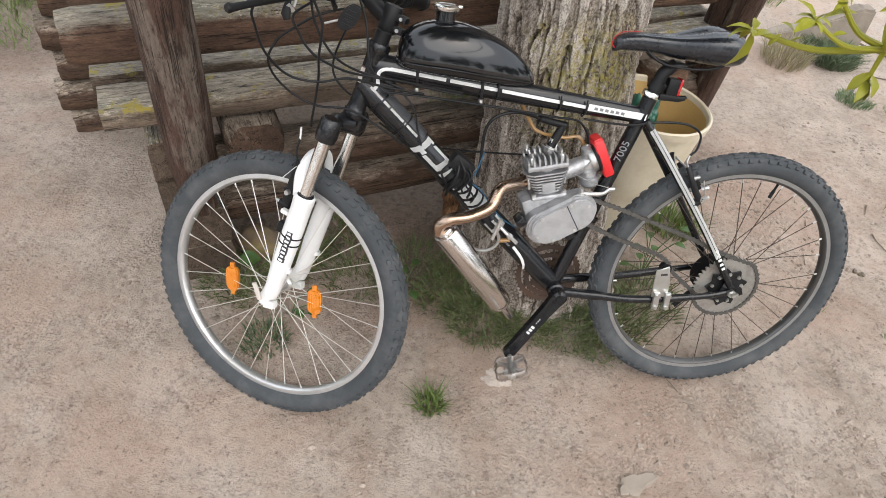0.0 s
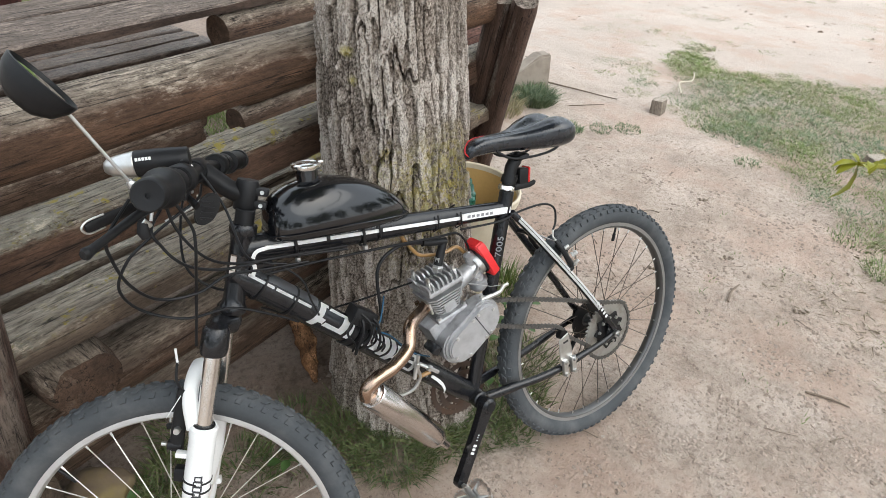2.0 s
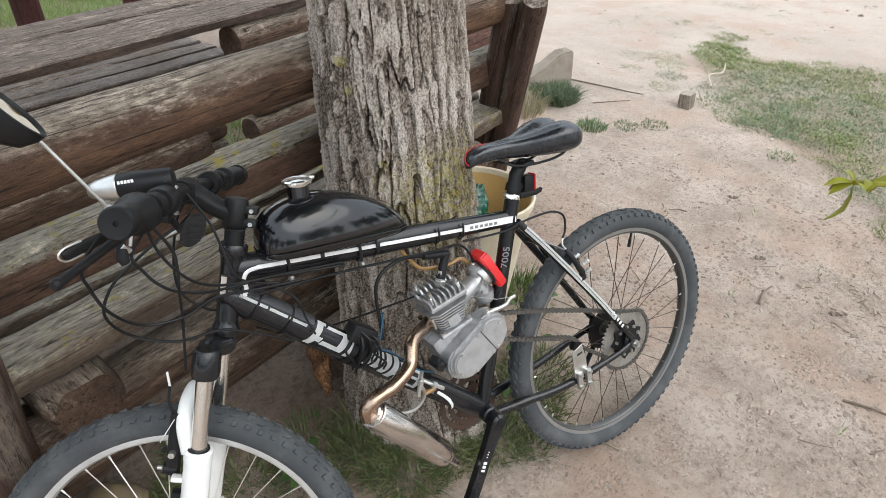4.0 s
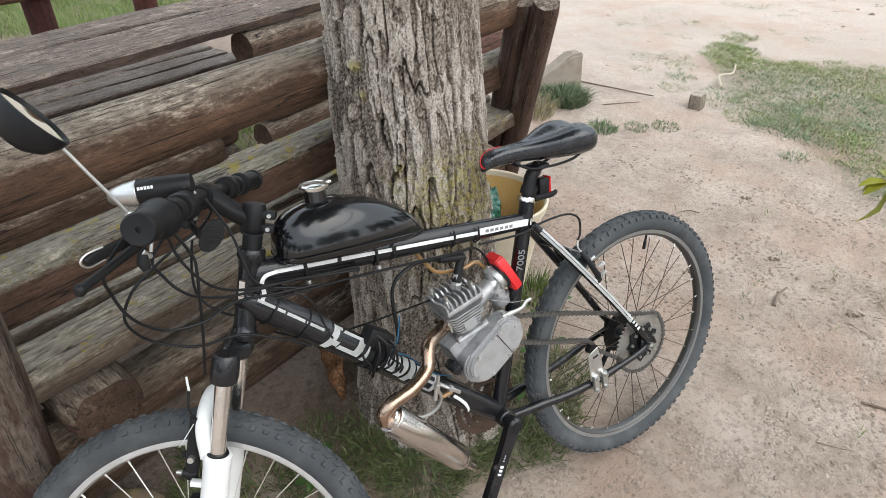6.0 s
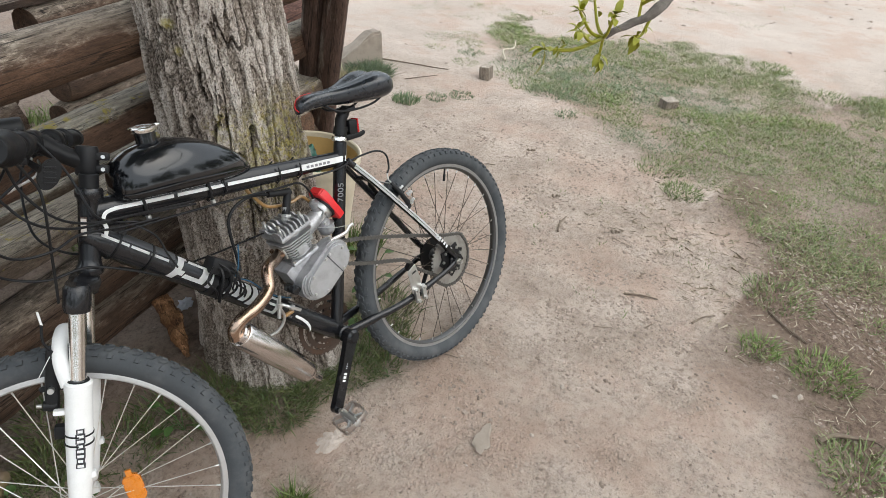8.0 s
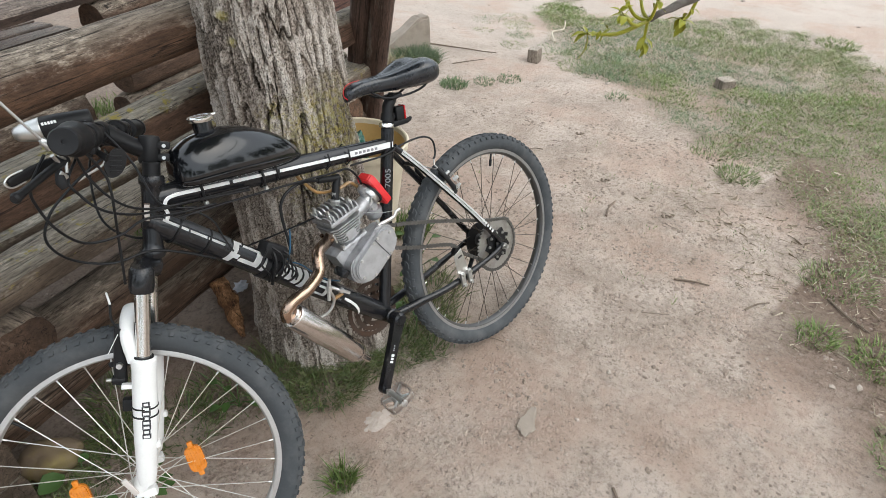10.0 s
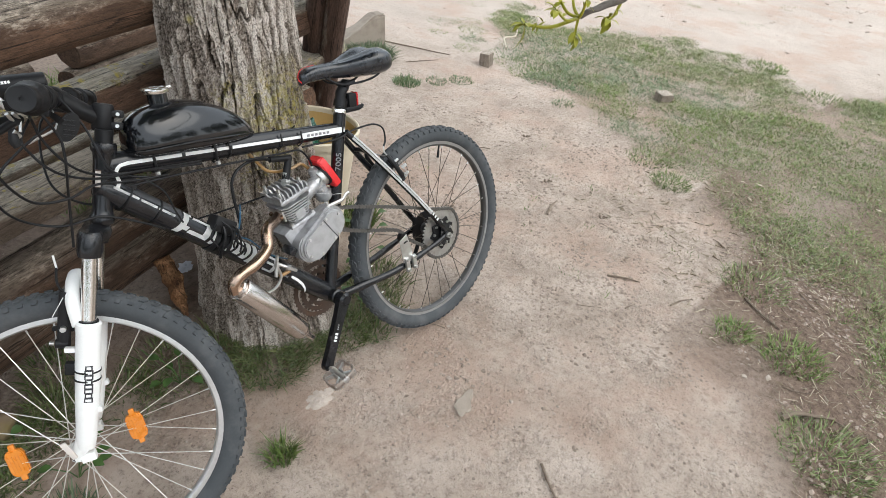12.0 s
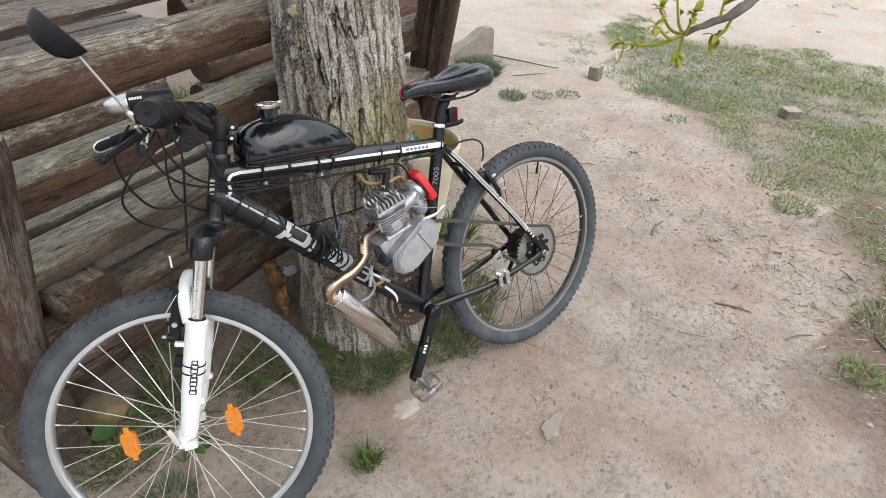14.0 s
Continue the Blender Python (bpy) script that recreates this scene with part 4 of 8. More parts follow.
def trunk_mesh(cx, cy):
    """A trunk whose bark is split by long, wandering cracks into narrow plates that break off in ledges."""
    low, high, cols = 470, 40, 460
    v, f, tone = [], [], []
    rng = random.Random(77)
    heights = [-0.12 + 1.50 * j / low for j in range(low)] + [1.38 + 1.80 * j / (high - 1) for j in range(high)]
    for z in heights:
        up = max(z, 0)
        base = max(0.125, 0.161 - 0.042 * (z - 0.9)) + 0.030 * math.exp(-up / 0.16)
        ox, oy = -0.045 * (z - 0.9), 0.070 * (z - 0.9)
        foot = 0.035 * math.exp(-up / 0.14)
        bold = 0.55 + 0.45 * smooth01((z - 0.25) / 0.45)
        for i in range(cols):
            a = 2 * math.pi * i / cols
            ca, sa = math.cos(a), math.sin(a)
            lobes = 0.010 * noise.noise((ca * 1.3, sa * 1.3, z * 0.9)) + foot * noise.noise((ca * 2.2, sa * 2.2, 7.0))
            wx, wy = noise.noise((ca * 2.0, sa * 2.0, z * 4.0)), noise.noise((ca * 8 + 5, sa * 8, z * 20.0))
            px, py = ca * 0.19 + 0.014 * wx + 0.004 * wy + 0.02 * z, sa * 0.19 + 0.014 * wx + 0.004 * wy
            # narrow pale plates drawn out along the trunk, ragged at their edges, over a dark gritty ground
            ragged = noise.noise((ca * 24, sa * 24, z * 90)) + 0.8 * noise.noise((ca * 55, sa * 55, z * 230))
            field = noise.noise((px / 0.024, py / 0.024, z / 0.15 + 0.3 * wy)) + 0.35 * noise.noise((px / 0.012 + 9, py / 0.012, z / 0.045)) + 0.10 * ragged
            field += 0.22 * noise.noise((ca * 1.4 + 8, sa * 1.4, z * 2.2))
            plate_on = smooth01((field + 0.02) / 0.11)
            crack = 1.0 - smooth01((abs(noise.noise((px / 0.036 + 3, py / 0.036, z / 0.34)) + 0.025 * ragged) - 0.012) / 0.03)
            d2, q2 = noise.voronoi((px / 0.019, py / 0.019, z / 0.048 + 0.5 * wy))
            own = (math.sin(q2[0].x * 31.1 + q2[0].y * 17.2 + q2[0].z * 57.7) * 9758.5) % 1.0
            rim = smooth01((d2[1] - d2[0] - 0.02 * ragged) / 0.09)
            fibre = noise.noise((ca * 26, sa * 26, z * 12)) + 0.7 * noise.noise((ca * 58, sa * 58, z * 60))
            grit = noise.noise((ca * 40, sa * 40, z * 150)) + 0.9 * noise.noise((ca * 75, sa * 75, z * 330))
            speck = rng.uniform(-1, 1)
            wide = noise.noise((ca * 1.1 + 3, sa * 1.1, z * 1.6))
            edge = max(0.0, 1.0 - abs(field - 0.02) / 0.07) * smooth01(0.6 + 2.5 * noise.noise((ca * 9, sa * 9, z * 14)))
            r = base + lobes + 0.008 + bold * (plate_on * (0.0055 + 0.0045 * own) - 0.013 * crack - 0.004 * edge) + 0.0022 * rim * own + fibre * 0.0012 + grit * 0.0012 + speck * 0.0005
            v.append((cx + ox + r * ca, cy + oy + r * sa, z))
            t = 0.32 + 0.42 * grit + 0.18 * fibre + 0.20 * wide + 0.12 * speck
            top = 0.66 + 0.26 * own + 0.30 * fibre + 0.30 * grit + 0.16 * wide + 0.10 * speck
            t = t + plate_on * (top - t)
            # shadow of cracks, rims and plate edges is multiplied into the bark's tone
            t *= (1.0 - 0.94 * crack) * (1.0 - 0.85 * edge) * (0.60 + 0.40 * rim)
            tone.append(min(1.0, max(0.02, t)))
    rows = len(heights)
    for j in range(rows - 1):
        for i in range(cols):
            k = (i + 1) % cols
            f.append((j * cols + i, j * cols + k, (j + 1) * cols + k, (j + 1) * cols + i))
    f.append(tuple(range(cols))[::-1])
    f.append(tuple((rows - 1) * cols + i for i in range(cols)))
    me = bpy.data.meshes.new("trunk")
    me.from_pydata(v, [], f)
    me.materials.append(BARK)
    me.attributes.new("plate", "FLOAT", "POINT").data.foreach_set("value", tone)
    return me


TREE = V(0.390, 1.586, 0)
tree = tagged(thing("tree", pose(0, 0, 0)), "grey-brown tree with deeply furrowed bark and yellow lichen", "tree")
trunk = new("trunk", trunk_mesh(TREE.x, TREE.y))
trunk.parent = tree


def leaf(bm, base, way, up, length, width):
    way, up = Vector(way).normalized(), Vector(up)
    side = way.cross(up).normalized()
    up = side.cross(way)
    rows = []
    for t, w, d in ((0, 0.06, 0), (0.25, 0.75, 0.04), (0.55, 1.0, 0.03), (0.8, 0.6, -0.06), (1.0, 0.03, -0.16)):
        c = Vector(base) + way * (t * length) + up * (d * length)
        s = side * (w * width / 2)
        fold = up * (w * width * 0.16)
        rows.append([bm.verts.new(c - s + fold), bm.verts.new(c), bm.verts.new(c + s + fold)])
    for a, b in zip(rows, rows[1:]):
        bm.faces.new((a[0], a[1], b[1], b[0]))
        bm.faces.new((a[1], a[2], b[2], b[1]))


# the low branch that hangs into the view, with its young shoots
LOW = [(0.45, 1.50, 1.95), (0.80, 1.15, 1.98), (0.98, 0.78, 1.82), (0.80, 0.58, 1.57), (0.62, 0.530, 1.405), (0.51, 0.513, 1.330), (0.43, 0.506, 1.292), (0.400, 0.505, 1.281), (0.375, 0.521, 1.266), (0.352, 0.537, 1.251)]
p = curve_points(LOW, 6)
bm = tube(p, [0.015 - 0.0108 * min(1, 1.1 * i / len(p)) for i in range(len(p))], 14)
for q in bm.verts:
    q.co += Vector((noise.noise(q.co * 60), noise.noise(q.co * 60 + V(3, 0, 0)), noise.noise(q.co * 60 + V(7, 0, 0)))) * 0.0035
part("branch", bm, TWIG_BARK, tree, "thin bare dark grey branch")
TIP = V(0.352, 0.538, 1.250)
SHOOTS = ((TIP, V(0.262, 0.560, 1.246), 0.0030), (TIP, V(0.300, 0.545, 1.285), 0.0026), (TIP, V(0.335, 0.520, 1.283), 0.0026), (TIP, V(0.352, 0.560, 1.290), 0.0026), (V(0.385, 0.514, 1.272), V(0.386, 0.516, 1.300), 0.0024), (V(0.402, 0.506, 1.280), V(0.380, 0.508, 1.252), 0.0024), (TIP, V(0.285, 0.530, 1.268), 0.0024), (TIP, V(0.355, 0.540, 1.224), 0.0020))
rng = random.Random(41)
for a, b, r in SHOOTS:
    mid = (a + b) / 2 + V(0, 0, -0.008)
    bm = tube(curve_points([a, mid, b], 5), [r * (1 - 0.4 * i / 10) for i in range(11)], 7)
    part("shoot", bm, YOUNG, tree, "yellow-green young shoot")
for a, b, r in SHOOTS:
    d = (b - a).normalized()
    for k in range(13):
        t = 1.0 if k < 9 else rng.uniform(0.45, 0.95)
        w = Vector((rng.uniform(-1, 1), rng.uniform(-1, 1), rng.uniform(-0.9, 0.6))) + d * 0.7
        hanging = k == 0 and a == TIP and b.x < 0.27
        if hanging:
            w = V(-0.12, 0.05, -1.0)
        bm = bmesh.new()
        size = 0.034 if hanging else rng.uniform(0.010, 0.022)
        leaf(bm, a + (b - a) * t, w, (0.2, -0.2, 1), size, size * 0.42)
        part("leaf", bm, YOUNG, tree)

# limbs and a thin spring crown above the view
rng = random.Random(42)
tips = []
for k in range(9):
    a = k * 0.7 + rng.uniform(-0.3, 0.3)
    top = V(TREE.x - 0.075, TREE.y + 0.115, 2.55 + 0.08 * k)
    reach, rise = rng.uniform(1.3, 2.6), rng.uniform(1.0, 2.4)
    end = top + V(math.cos(a) * reach, math.sin(a) * reach, rise)
    pts = curve_points([top, top + V(math.cos(a) * reach * 0.4, math.sin(a) * reach * 0.4, rise * 0.55), end], 6)
    part("limb", tube(pts, [0.075 - 0.06 * i / len(pts) for i in range(len(pts))], 9), BARK, tree)
    for q in pts[5:]:
        for _ in range(3):
            e = q + V(rng.uniform(-0.7, 0.7), rng.uniform(-0.7, 0.7), rng.uniform(-0.1, 0.7))
            part("twig", tube([q, (q + e) / 2 + V(0, 0, 0.05), e], [0.012, 0.008, 0.003], 5), BARK, tree)
            tips += [q.lerp(e, t) for t in (0.55, 0.8, 1.0)]
crown_v = []
for q in tips:
    for _ in range(46):
        o = q + V(rng.uniform(-0.32, 0.32), rng.uniform(-0.32, 0.32), rng.uniform(-0.2, 0.2))
        s = rng.uniform(0.08, 0.14)
        w = Vector((rng.uniform(-1, 1), rng.uniform(-1, 1), rng.uniform(-0.7, 0.3))).normalized() * s
        side = w.cross(V(0.1, 0.2, 1)).normalized() * (s * 0.27)
        crown_v += [tuple(o), tuple(o + w * 0.5 - side), tuple(o + w), tuple(o + w * 0.5 + side)]
me = bpy.data.meshes.new("crown")
me.from_pydata(crown_v, [], [(i, i + 1, i + 2, i + 3) for i in range(0, len(crown_v), 4)])
me.materials.append(CROWN)
ob = new("crown", me)
ob.parent = tree
tagged(ob, "dense crown of green leaves over the bike", kind="stuff")


# ---- picnic bench and table of logs ----
TURN = 23.5
U, Q = V(math.cos(radians(TURN)), math.sin(radians(TURN)), 0), V(-math.sin(radians(TURN)), math.cos(radians(TURN)), 0)


def at_bench(u, q, z, rx=0, ry=0, rz=0):
    """A pose in the bench's own frame: u along the logs, q away from the path."""
    return Matrix.Translation(U * u + Q * q + V(0, 0, z)) @ pose(0, 0, 0, 0, 0, TURN) @ pose(0, 0, 0, rx, ry, rz)


def log_mesh(length, r, seed, flat_top=0.0, flat_sides=0.0, seg=28, along="x", taper=0.03, wob=0.006):
    """A round or half-squared log from 0 to length, with worn ends, cracks and an uneven line."""
    rows = max(8, int(length / 0.035))
    bm = bmesh.new()
    rings = []
    for j in range(rows + 1):
        t = j / rows
        x = length * t
        end = min(t, 1 - t) * length
        shrink = 1 - 0.10 * math.exp(-end / 0.012)
        ring = []
        for k in range(seg):
            a = 2 * math.pi * k / seg
            c, s = math.cos(a), math.sin(a)
            rr = r * shrink * (1 + taper * (t - 0.5) + 0.05 * noise.noise((c * 1.4 + seed, s * 1.4, x * 2.5)) + 0.022 * noise.noise((c * 5, s * 5 + seed, x * 6)))
            crack = max(0.0, 1 - abs(((a * 2.1 + seed + 0.25 * noise.noise((x * 2, seed, 0))) % 2.4) - 1.2) / 0.09)
            rr -= r * 0.06 * crack
            yy, zz = rr * c, rr * s
            if flat_top:
                zz = min(zz, r * flat_top + 0.003 * noise.noise((x * 9, yy * 40, seed)))
            if flat_sides:
                yy = max(-r * flat_sides, min(r * flat_sides, yy))
            yy += wob * noise.noise((x * 1.1, seed, 3.0))
            zz += wob * noise.noise((x * 1.1, seed, 8.0))
            ex = x + 0.006 * noise.noise((c * 3, s * 3, seed + t * 9)) * (1 if end < 0.01 else 0)
            ring.append(bm.verts.new((ex, yy, zz) if along == "x" else (yy, zz, ex)))
        rings.append(ring)
    for a, b in zip(rings, rings[1:]):
        for k in range(seg):
            bm.faces.new((a[k], a[(k + 1) % seg], b[(k + 1) % seg], b[k]))
    for ring, s in ((rings[0], 1), (rings[-1], -1)):
        mid = sum((w.co for w in ring), Vector()) / seg
        c = bm.verts.new(mid)
        for k in range(seg):
            bm.faces.new((ring[k], c, ring[(k + 1) % seg]))
    return bm


def plank_mesh(length, width, thick, seed):
    bm = bmesh.new()
    rows = max(6, int(length / 0.05))
    prof = [(-0.5, -0.42), (-0.5, 0.30), (-0.46, 0.46), (-0.38, 0.5), (-0.12, 0.5), (0.12, 0.5), (0.38, 0.5), (0.46, 0.46), (0.5, 0.30), (0.5, -0.42), (0.46, -0.5), (-0.46, -0.5)]
    rings = []
    for j in range(rows + 1):
        x = length * j / rows
        ring = []
        for y, z in prof:
            d = 0.004 * noise.noise((x * 3, y * 3 + seed, z * 3)) + 0.0025 * noise.noise((x * 14, y * 9, seed))
            ring.append(bm.verts.new((x, y * width + d, z * thick + d)))
        rings.append(ring)
    for a, b in zip(rings, rings[1:]):
        for k in range(len(prof)):
            bm.faces.new((a[k], a[(k + 1) % len(prof)], b[(k + 1) % len(prof)], b[k]))
    bm.faces.new(rings[0][::-1])
    bm.faces.new(rings[-1])
    return bm


def bench_part(name, bm, mat, parent, u, q, z, rx=0, ry=0, rz=0, label=""):
    ob = part(name, bm, mat, parent, label, 50)
    ob.matrix_world = at_bench(u, q, z, rx, ry, rz)
    return ob


bench = tagged(thing("log_bench"), "long weathered bench of stained logs with a log backrest", "bench")
bench_part("post", log_mesh(1.40, 0.060, 1.0, along="z", taper=-0.05), POST, bench, 0.072, 1.77, -0.32, 18.5, 0, 0, "upright reddish stained post with a worn grey top")
LEAN = V(-0.3416, 0, 0) + V(0, -0.3316, 0) + V(0, 0, 1)
for dq, s in ((-0.040, 3.0), (0.040, 4.0)):
    ob = bench_part("post", log_mesh(1.50, 0.043, s, along="z", taper=-0.05, flat_sides=0.9), POST, bench, 0, 0, 0, label="upright stained post, split along its height")
    foot_at = V(1.677, 1.404 + dq, 0.9) - LEAN * 1.22
    ob.matrix_world = at_bench(0, 0, 0) @ axes(foot_at, V(1, 0, 0.3416), LEAN)
bench_part("backrest_log", log_mesh(1.98, 0.062, 5.0), LOG, bench, -0.14, 1.46, 1.007, label="upper backrest log, worn grey on top")
bench_part("backrest_log", log_mesh(1.98, 0.062, 6.0, flat_sides=0.8), LOG_LICHEN, bench, -0.13, 1.545, 0.77, label="lower backrest log with yellow lichen")
bench_part("seat_log", log_mesh(1.03, 0.090, 21.0, wob=0.003), LOG_DARK, bench, -0.14, 2.0, 0.665, label="thick brown log along the seat")
bench_part("seat_log", log_mesh(0.72, 0.085, 24.0, wob=0.003), RED_LOG, bench, 1.455, 1.822, 0.73, label="thick dark red log across the seat's end")
bench_part("seat_plank", plank_mesh(1.9, 0.13, 0.055, 7.0), LOG_GREY, bench, -0.10, 1.525, 0.605, label="thick grey seat plank spotted with lichen")
bench_part("seat_plank", plank_mesh(1.9, 0.11, 0.05, 8.0), LOG_GREY, bench, -0.11, 1.652, 0.62)
bench_part("seat_plank", plank_mesh(1.12, 0.11, 0.05, 9.0), LOG_GREY, bench, -0.10, 1.77, 0.615)
bench_part("seat_plank", plank_mesh(1.12, 0.11, 0.05, 10.0), LOG_GREY, bench, -0.10, 1.89, 0.615)
bench_part("cross_log", log_mesh(0.62, 0.075, 11.0, flat_top=0.75), LOG_DARK, bench, 0.225, 1.43, 0.505, 0, 0, 90, "short round log end under the seat")
bench_part("cross_log", log_mesh(0.62, 0.075, 12.0, flat_top=0.75), LOG, bench, 1.55, 1.43, 0.505, 0, 0, 90)
bench_part("base_log", log_mesh(1.75, 0.07, 13.0), LOG_DARK, bench, 0.10, 1.60, 0.36, label="dark lower log under the seat")
bench_part("base_log", log_mesh(1.75, 0.08, 14.0), LOG_DARK, bench, 0.08, 1.64, 0.20)
for i, (z, s) in enumerate(((0.06, 15.0), (0.19, 16.0), (0.32, 17.0), (0.43, 18.0))):
    bench_part("foot_timber", plank_mesh(0.50, 0.16, 0.125, s), LOG_GREY, bench, 0.05, 1.52, z, 0, 0, 90, "square foot timber with lichen on its end")
    bench_part("foot_timber", plank_mesh(0.50, 0.16, 0.125, s + 9), LOG_GREY, bench, 1.60, 1.56, z, 0, 0, 90)

table = tagged(thing("picnic_table"), "weathered picnic table with a plank top on stacked logs", "table")
for q0, w, k in ((2.335 + 0.135, 0.262, 0), (2.335 + 0.365, 0.182, 1)):
    bench_part("table_plank", plank_mesh(2.45, w, 0.038, 30.0 + k), TABLE, table, -0.42, q0 - 0.027, 0.841, 0, 0, 3.4, "broad dark grey-brown table plank")
for u0, u1 in ((-0.34, 0.27), (1.37, 1.95)):
    for j, (z, r, du) in enumerate(((0.752, 0.071, 0.0), (0.622, 0.066, 0.04), (0.500, 0.066, 0.06), (0.378, 0.066, 0.03), (0.260, 0.064, 0.05), (0.14, 0.064, 0.02), (0.03, 0.062, 0.04))):
        bench_part("trestle_log", log_mesh(u1 - u0 - du, r, 40.0 + j + u0, flat_sides=0.9), LOG_DARK, table, u0 + du, 2.46, z, 0, 0, 3.4, "short dark log of the stacked trestle")
far = tagged(thing("log_bench"), "far log bench with a wet shining slatted seat", "bench")
for i in range(4):
    bench_part("seat_plank", plank_mesh(1.64, 0.112, 0.05, 60.0 + i), SLAT, far, 0.06, 2.985 + 0.126 * i, 0.528, label="damp shining seat slat")
for u in (0.08, 1.18):
    for j, z in enumerate((0.425, 0.305, 0.185, 0.065)):
        bench_part("cross_log", log_mesh(0.43 - 0.02 * (j % 2), 0.062, 70.0 + j + u, flat_sides=0.9), LOG_DARK, far, u + 0.015 * (j % 2), 3.02, z)
for u in (0.1, 1.16, 1.67):
    bench_part("post", log_mesh(1.25, 0.058, 80.0 + u, along="z"), RED_POST, far, u, 3.66, -0.3, label="dark red stained back post")
bench_part("backrest_log", log_mesh(1.95, 0.06, 85.0, flat_sides=0.7), LOG, far, -0.05, 3.60, 0.875)



# ---- bucket with a bag, and the loose piece of wood by the tree ----
bucket = tagged(thing("bucket", pose(0.725, 1.765, ground_height(0.725, 1.765) - 0.004, 0, 3, 0)), "cream plastic bucket with a dirty ochre inside, beside the tree", "bucket")
H = 0.50
part("shell", turned([(0.0, 0.0), (0.118, 0.0), (0.125, 0.006), (0.168, H - 0.03), (0.176, H - 0.028), (0.178, H - 0.004), (0.172, H), (0.167, H - 0.004), (0.1655, H - 0.02)], (0, 0, 0), (0, 0, 1), 56), BUCKET, bucket, "cream plastic shell with a rolled rim")
part("inside", turned([(0.1655, H - 0.02), (0.1665, H - 0.03), (0.120, 0.012), (0.0, 0.012)], (0, 0, 0), (0, 0, 1), 56), BUCKET_IN, bucket, "stained ochre inner wall")
bm = bmesh.new()
bmesh.ops.create_icosphere(bm, subdivisions=5, radius=1.0)
for q in bm.verts:
    c = q.co.copy()
    d = 0.72 + 0.26 * noise.noise(c * 1.7) + 0.16 * abs(noise.noise(c * 4.1)) + 0.09 * abs(noise.noise(c * 9.0))
    q.co = V(c.x * d * 0.115, c.y * d * 0.115, c.z * d * 0.22)
solo("plastic_bag", bm, BAG, "crumpled dark green plastic bag in the bucket", "bag", pose(0.690, 1.74, 0.37), smooth=60)

a = V(0.165, 1.64, ground_height(0.165, 1.64))
bm = tube(curve_points([a + V(0.001, -0.012, -0.02), a + V(0.0, 0.012, 0.035), a + V(0.001, 0.042, 0.08), a + V(0.0, 0.074, 0.125), a + V(-0.003, 0.105, 0.168)], 6), [0.009 + 0.021 * smooth01(i / 15) - 0.004 * max(0, i - 16) / 8 for i in range(25)], 20, 0.6)
for q in bm.verts:
    q.co += Vector((noise.noise(q.co * 32), noise.noise(q.co * 32 + V(3, 0, 0)), 0)) * 0.007 + Vector((noise.noise((q.co.x * 140, q.co.y * 140, q.co.z * 9)), 0, noise.noise((q.co.x * 90, q.co.y * 90, 0)) * 3 * max(0, (q.co.z - 0.14) / 0.1))) * 0.007
solo("wood_splinter", bm, CUT, "reddish-brown split piece of wood standing in the grass", "wood piece")
bm = bmesh.new()
bmesh.ops.create_icosphere(bm, subdivisions=3, radius=1.0)
for q in bm.verts:
    k = 0.7 + 0.7 * abs(noise.noise(q.co * 2.1)) + 0.3 * noise.noise(q.co * 5.0)
    q.co = V(q.co.x * 0.030 * k, q.co.y * 0.022 * k, q.co.z * 0.014 * k)
solo("foil_scrap", bm, FOIL, "crumpled scrap of silver foil under the bench", "litter", pose(0.276, 1.862, ground_height(0.276, 1.862) + 0.012, 35, 0, 20), smooth=25)

# mossy stone and broad leaves behind the front wheel
bm = bmesh.new()
bmesh.ops.create_icosphere(bm, subdivisions=4, radius=1.0)
for q in bm.verts:
    k = 0.82 + 0.22 * noise.noise(q.co * 1.3 + V(4, 0, 0)) + 0.05 * noise.noise(q.co * 5)
    q.co = V(q.co.x * 0.092 * k, q.co.y * 0.070 * k, q.co.z * 0.060 * k)
solo("stone", bm, MOSSY, "brown rounded stone with yellow moss beside the bench foot", "stone", pose(-0.44, 1.545, ground_height(-0.44, 1.545) + 0.028, 0, 0, -20))
for k, (x, y, w) in enumerate(((-0.452, 1.452, 0.046), (-0.385, 1.475, 0.020))):
    plant = tagged(thing("weed", pose(x, y, ground_height(x, y))), "low weed with one broad round green leaf", "weed")
    part("stalk", tube([(0, 0, -0.005), (0.004, 0.004, 0.02), (0.006, -0.004, 0.034)], 0.0016, 6), WEED, plant)
    bm = bmesh.new()
    leaf(bm, V(0.03, 0.012, 0.034), (-0.9, -0.25, 0.12), (0.1, -0.35, 1), w * 1.5, w * 1.25)
    part("leaf", bm, WEED, plant)

rng = random.Random(51)
for x, y, h, n, label in ((0.80, 1.50, 0.22, 9, "green weed with toothed leaves against the bucket"), (0.66, 1.40, 0.08, 5, "green weed at the foot of the tree"), (-0.30, 1.28, 0.10, 5, "broad-leaved weed behind the front wheel"), (0.03, 1.40, 0.09, 6, "low weed by the splintered wood")):
    weed = tagged(thing("weed", pose(x, y, ground_height(x, y))), label, "weed")
    for k in range(n):
        a, t = rng.uniform(0, 6.28), (k + 1) / n
        e = V(math.cos(a) * 0.05, math.sin(a) * 0.05, h * t)
        part("stalk", tube([(0, 0, -0.005), (e.x * 0.3, e.y * 0.3, e.z * 0.6), tuple(e)], 0.0016, 5), WEED, weed)
        bm = bmesh.new()
        leaf(bm, e, (math.cos(a), math.sin(a), 0.1), (0, 0, 1), 0.036, 0.026)
        part("leaf", bm, WEED, weed)
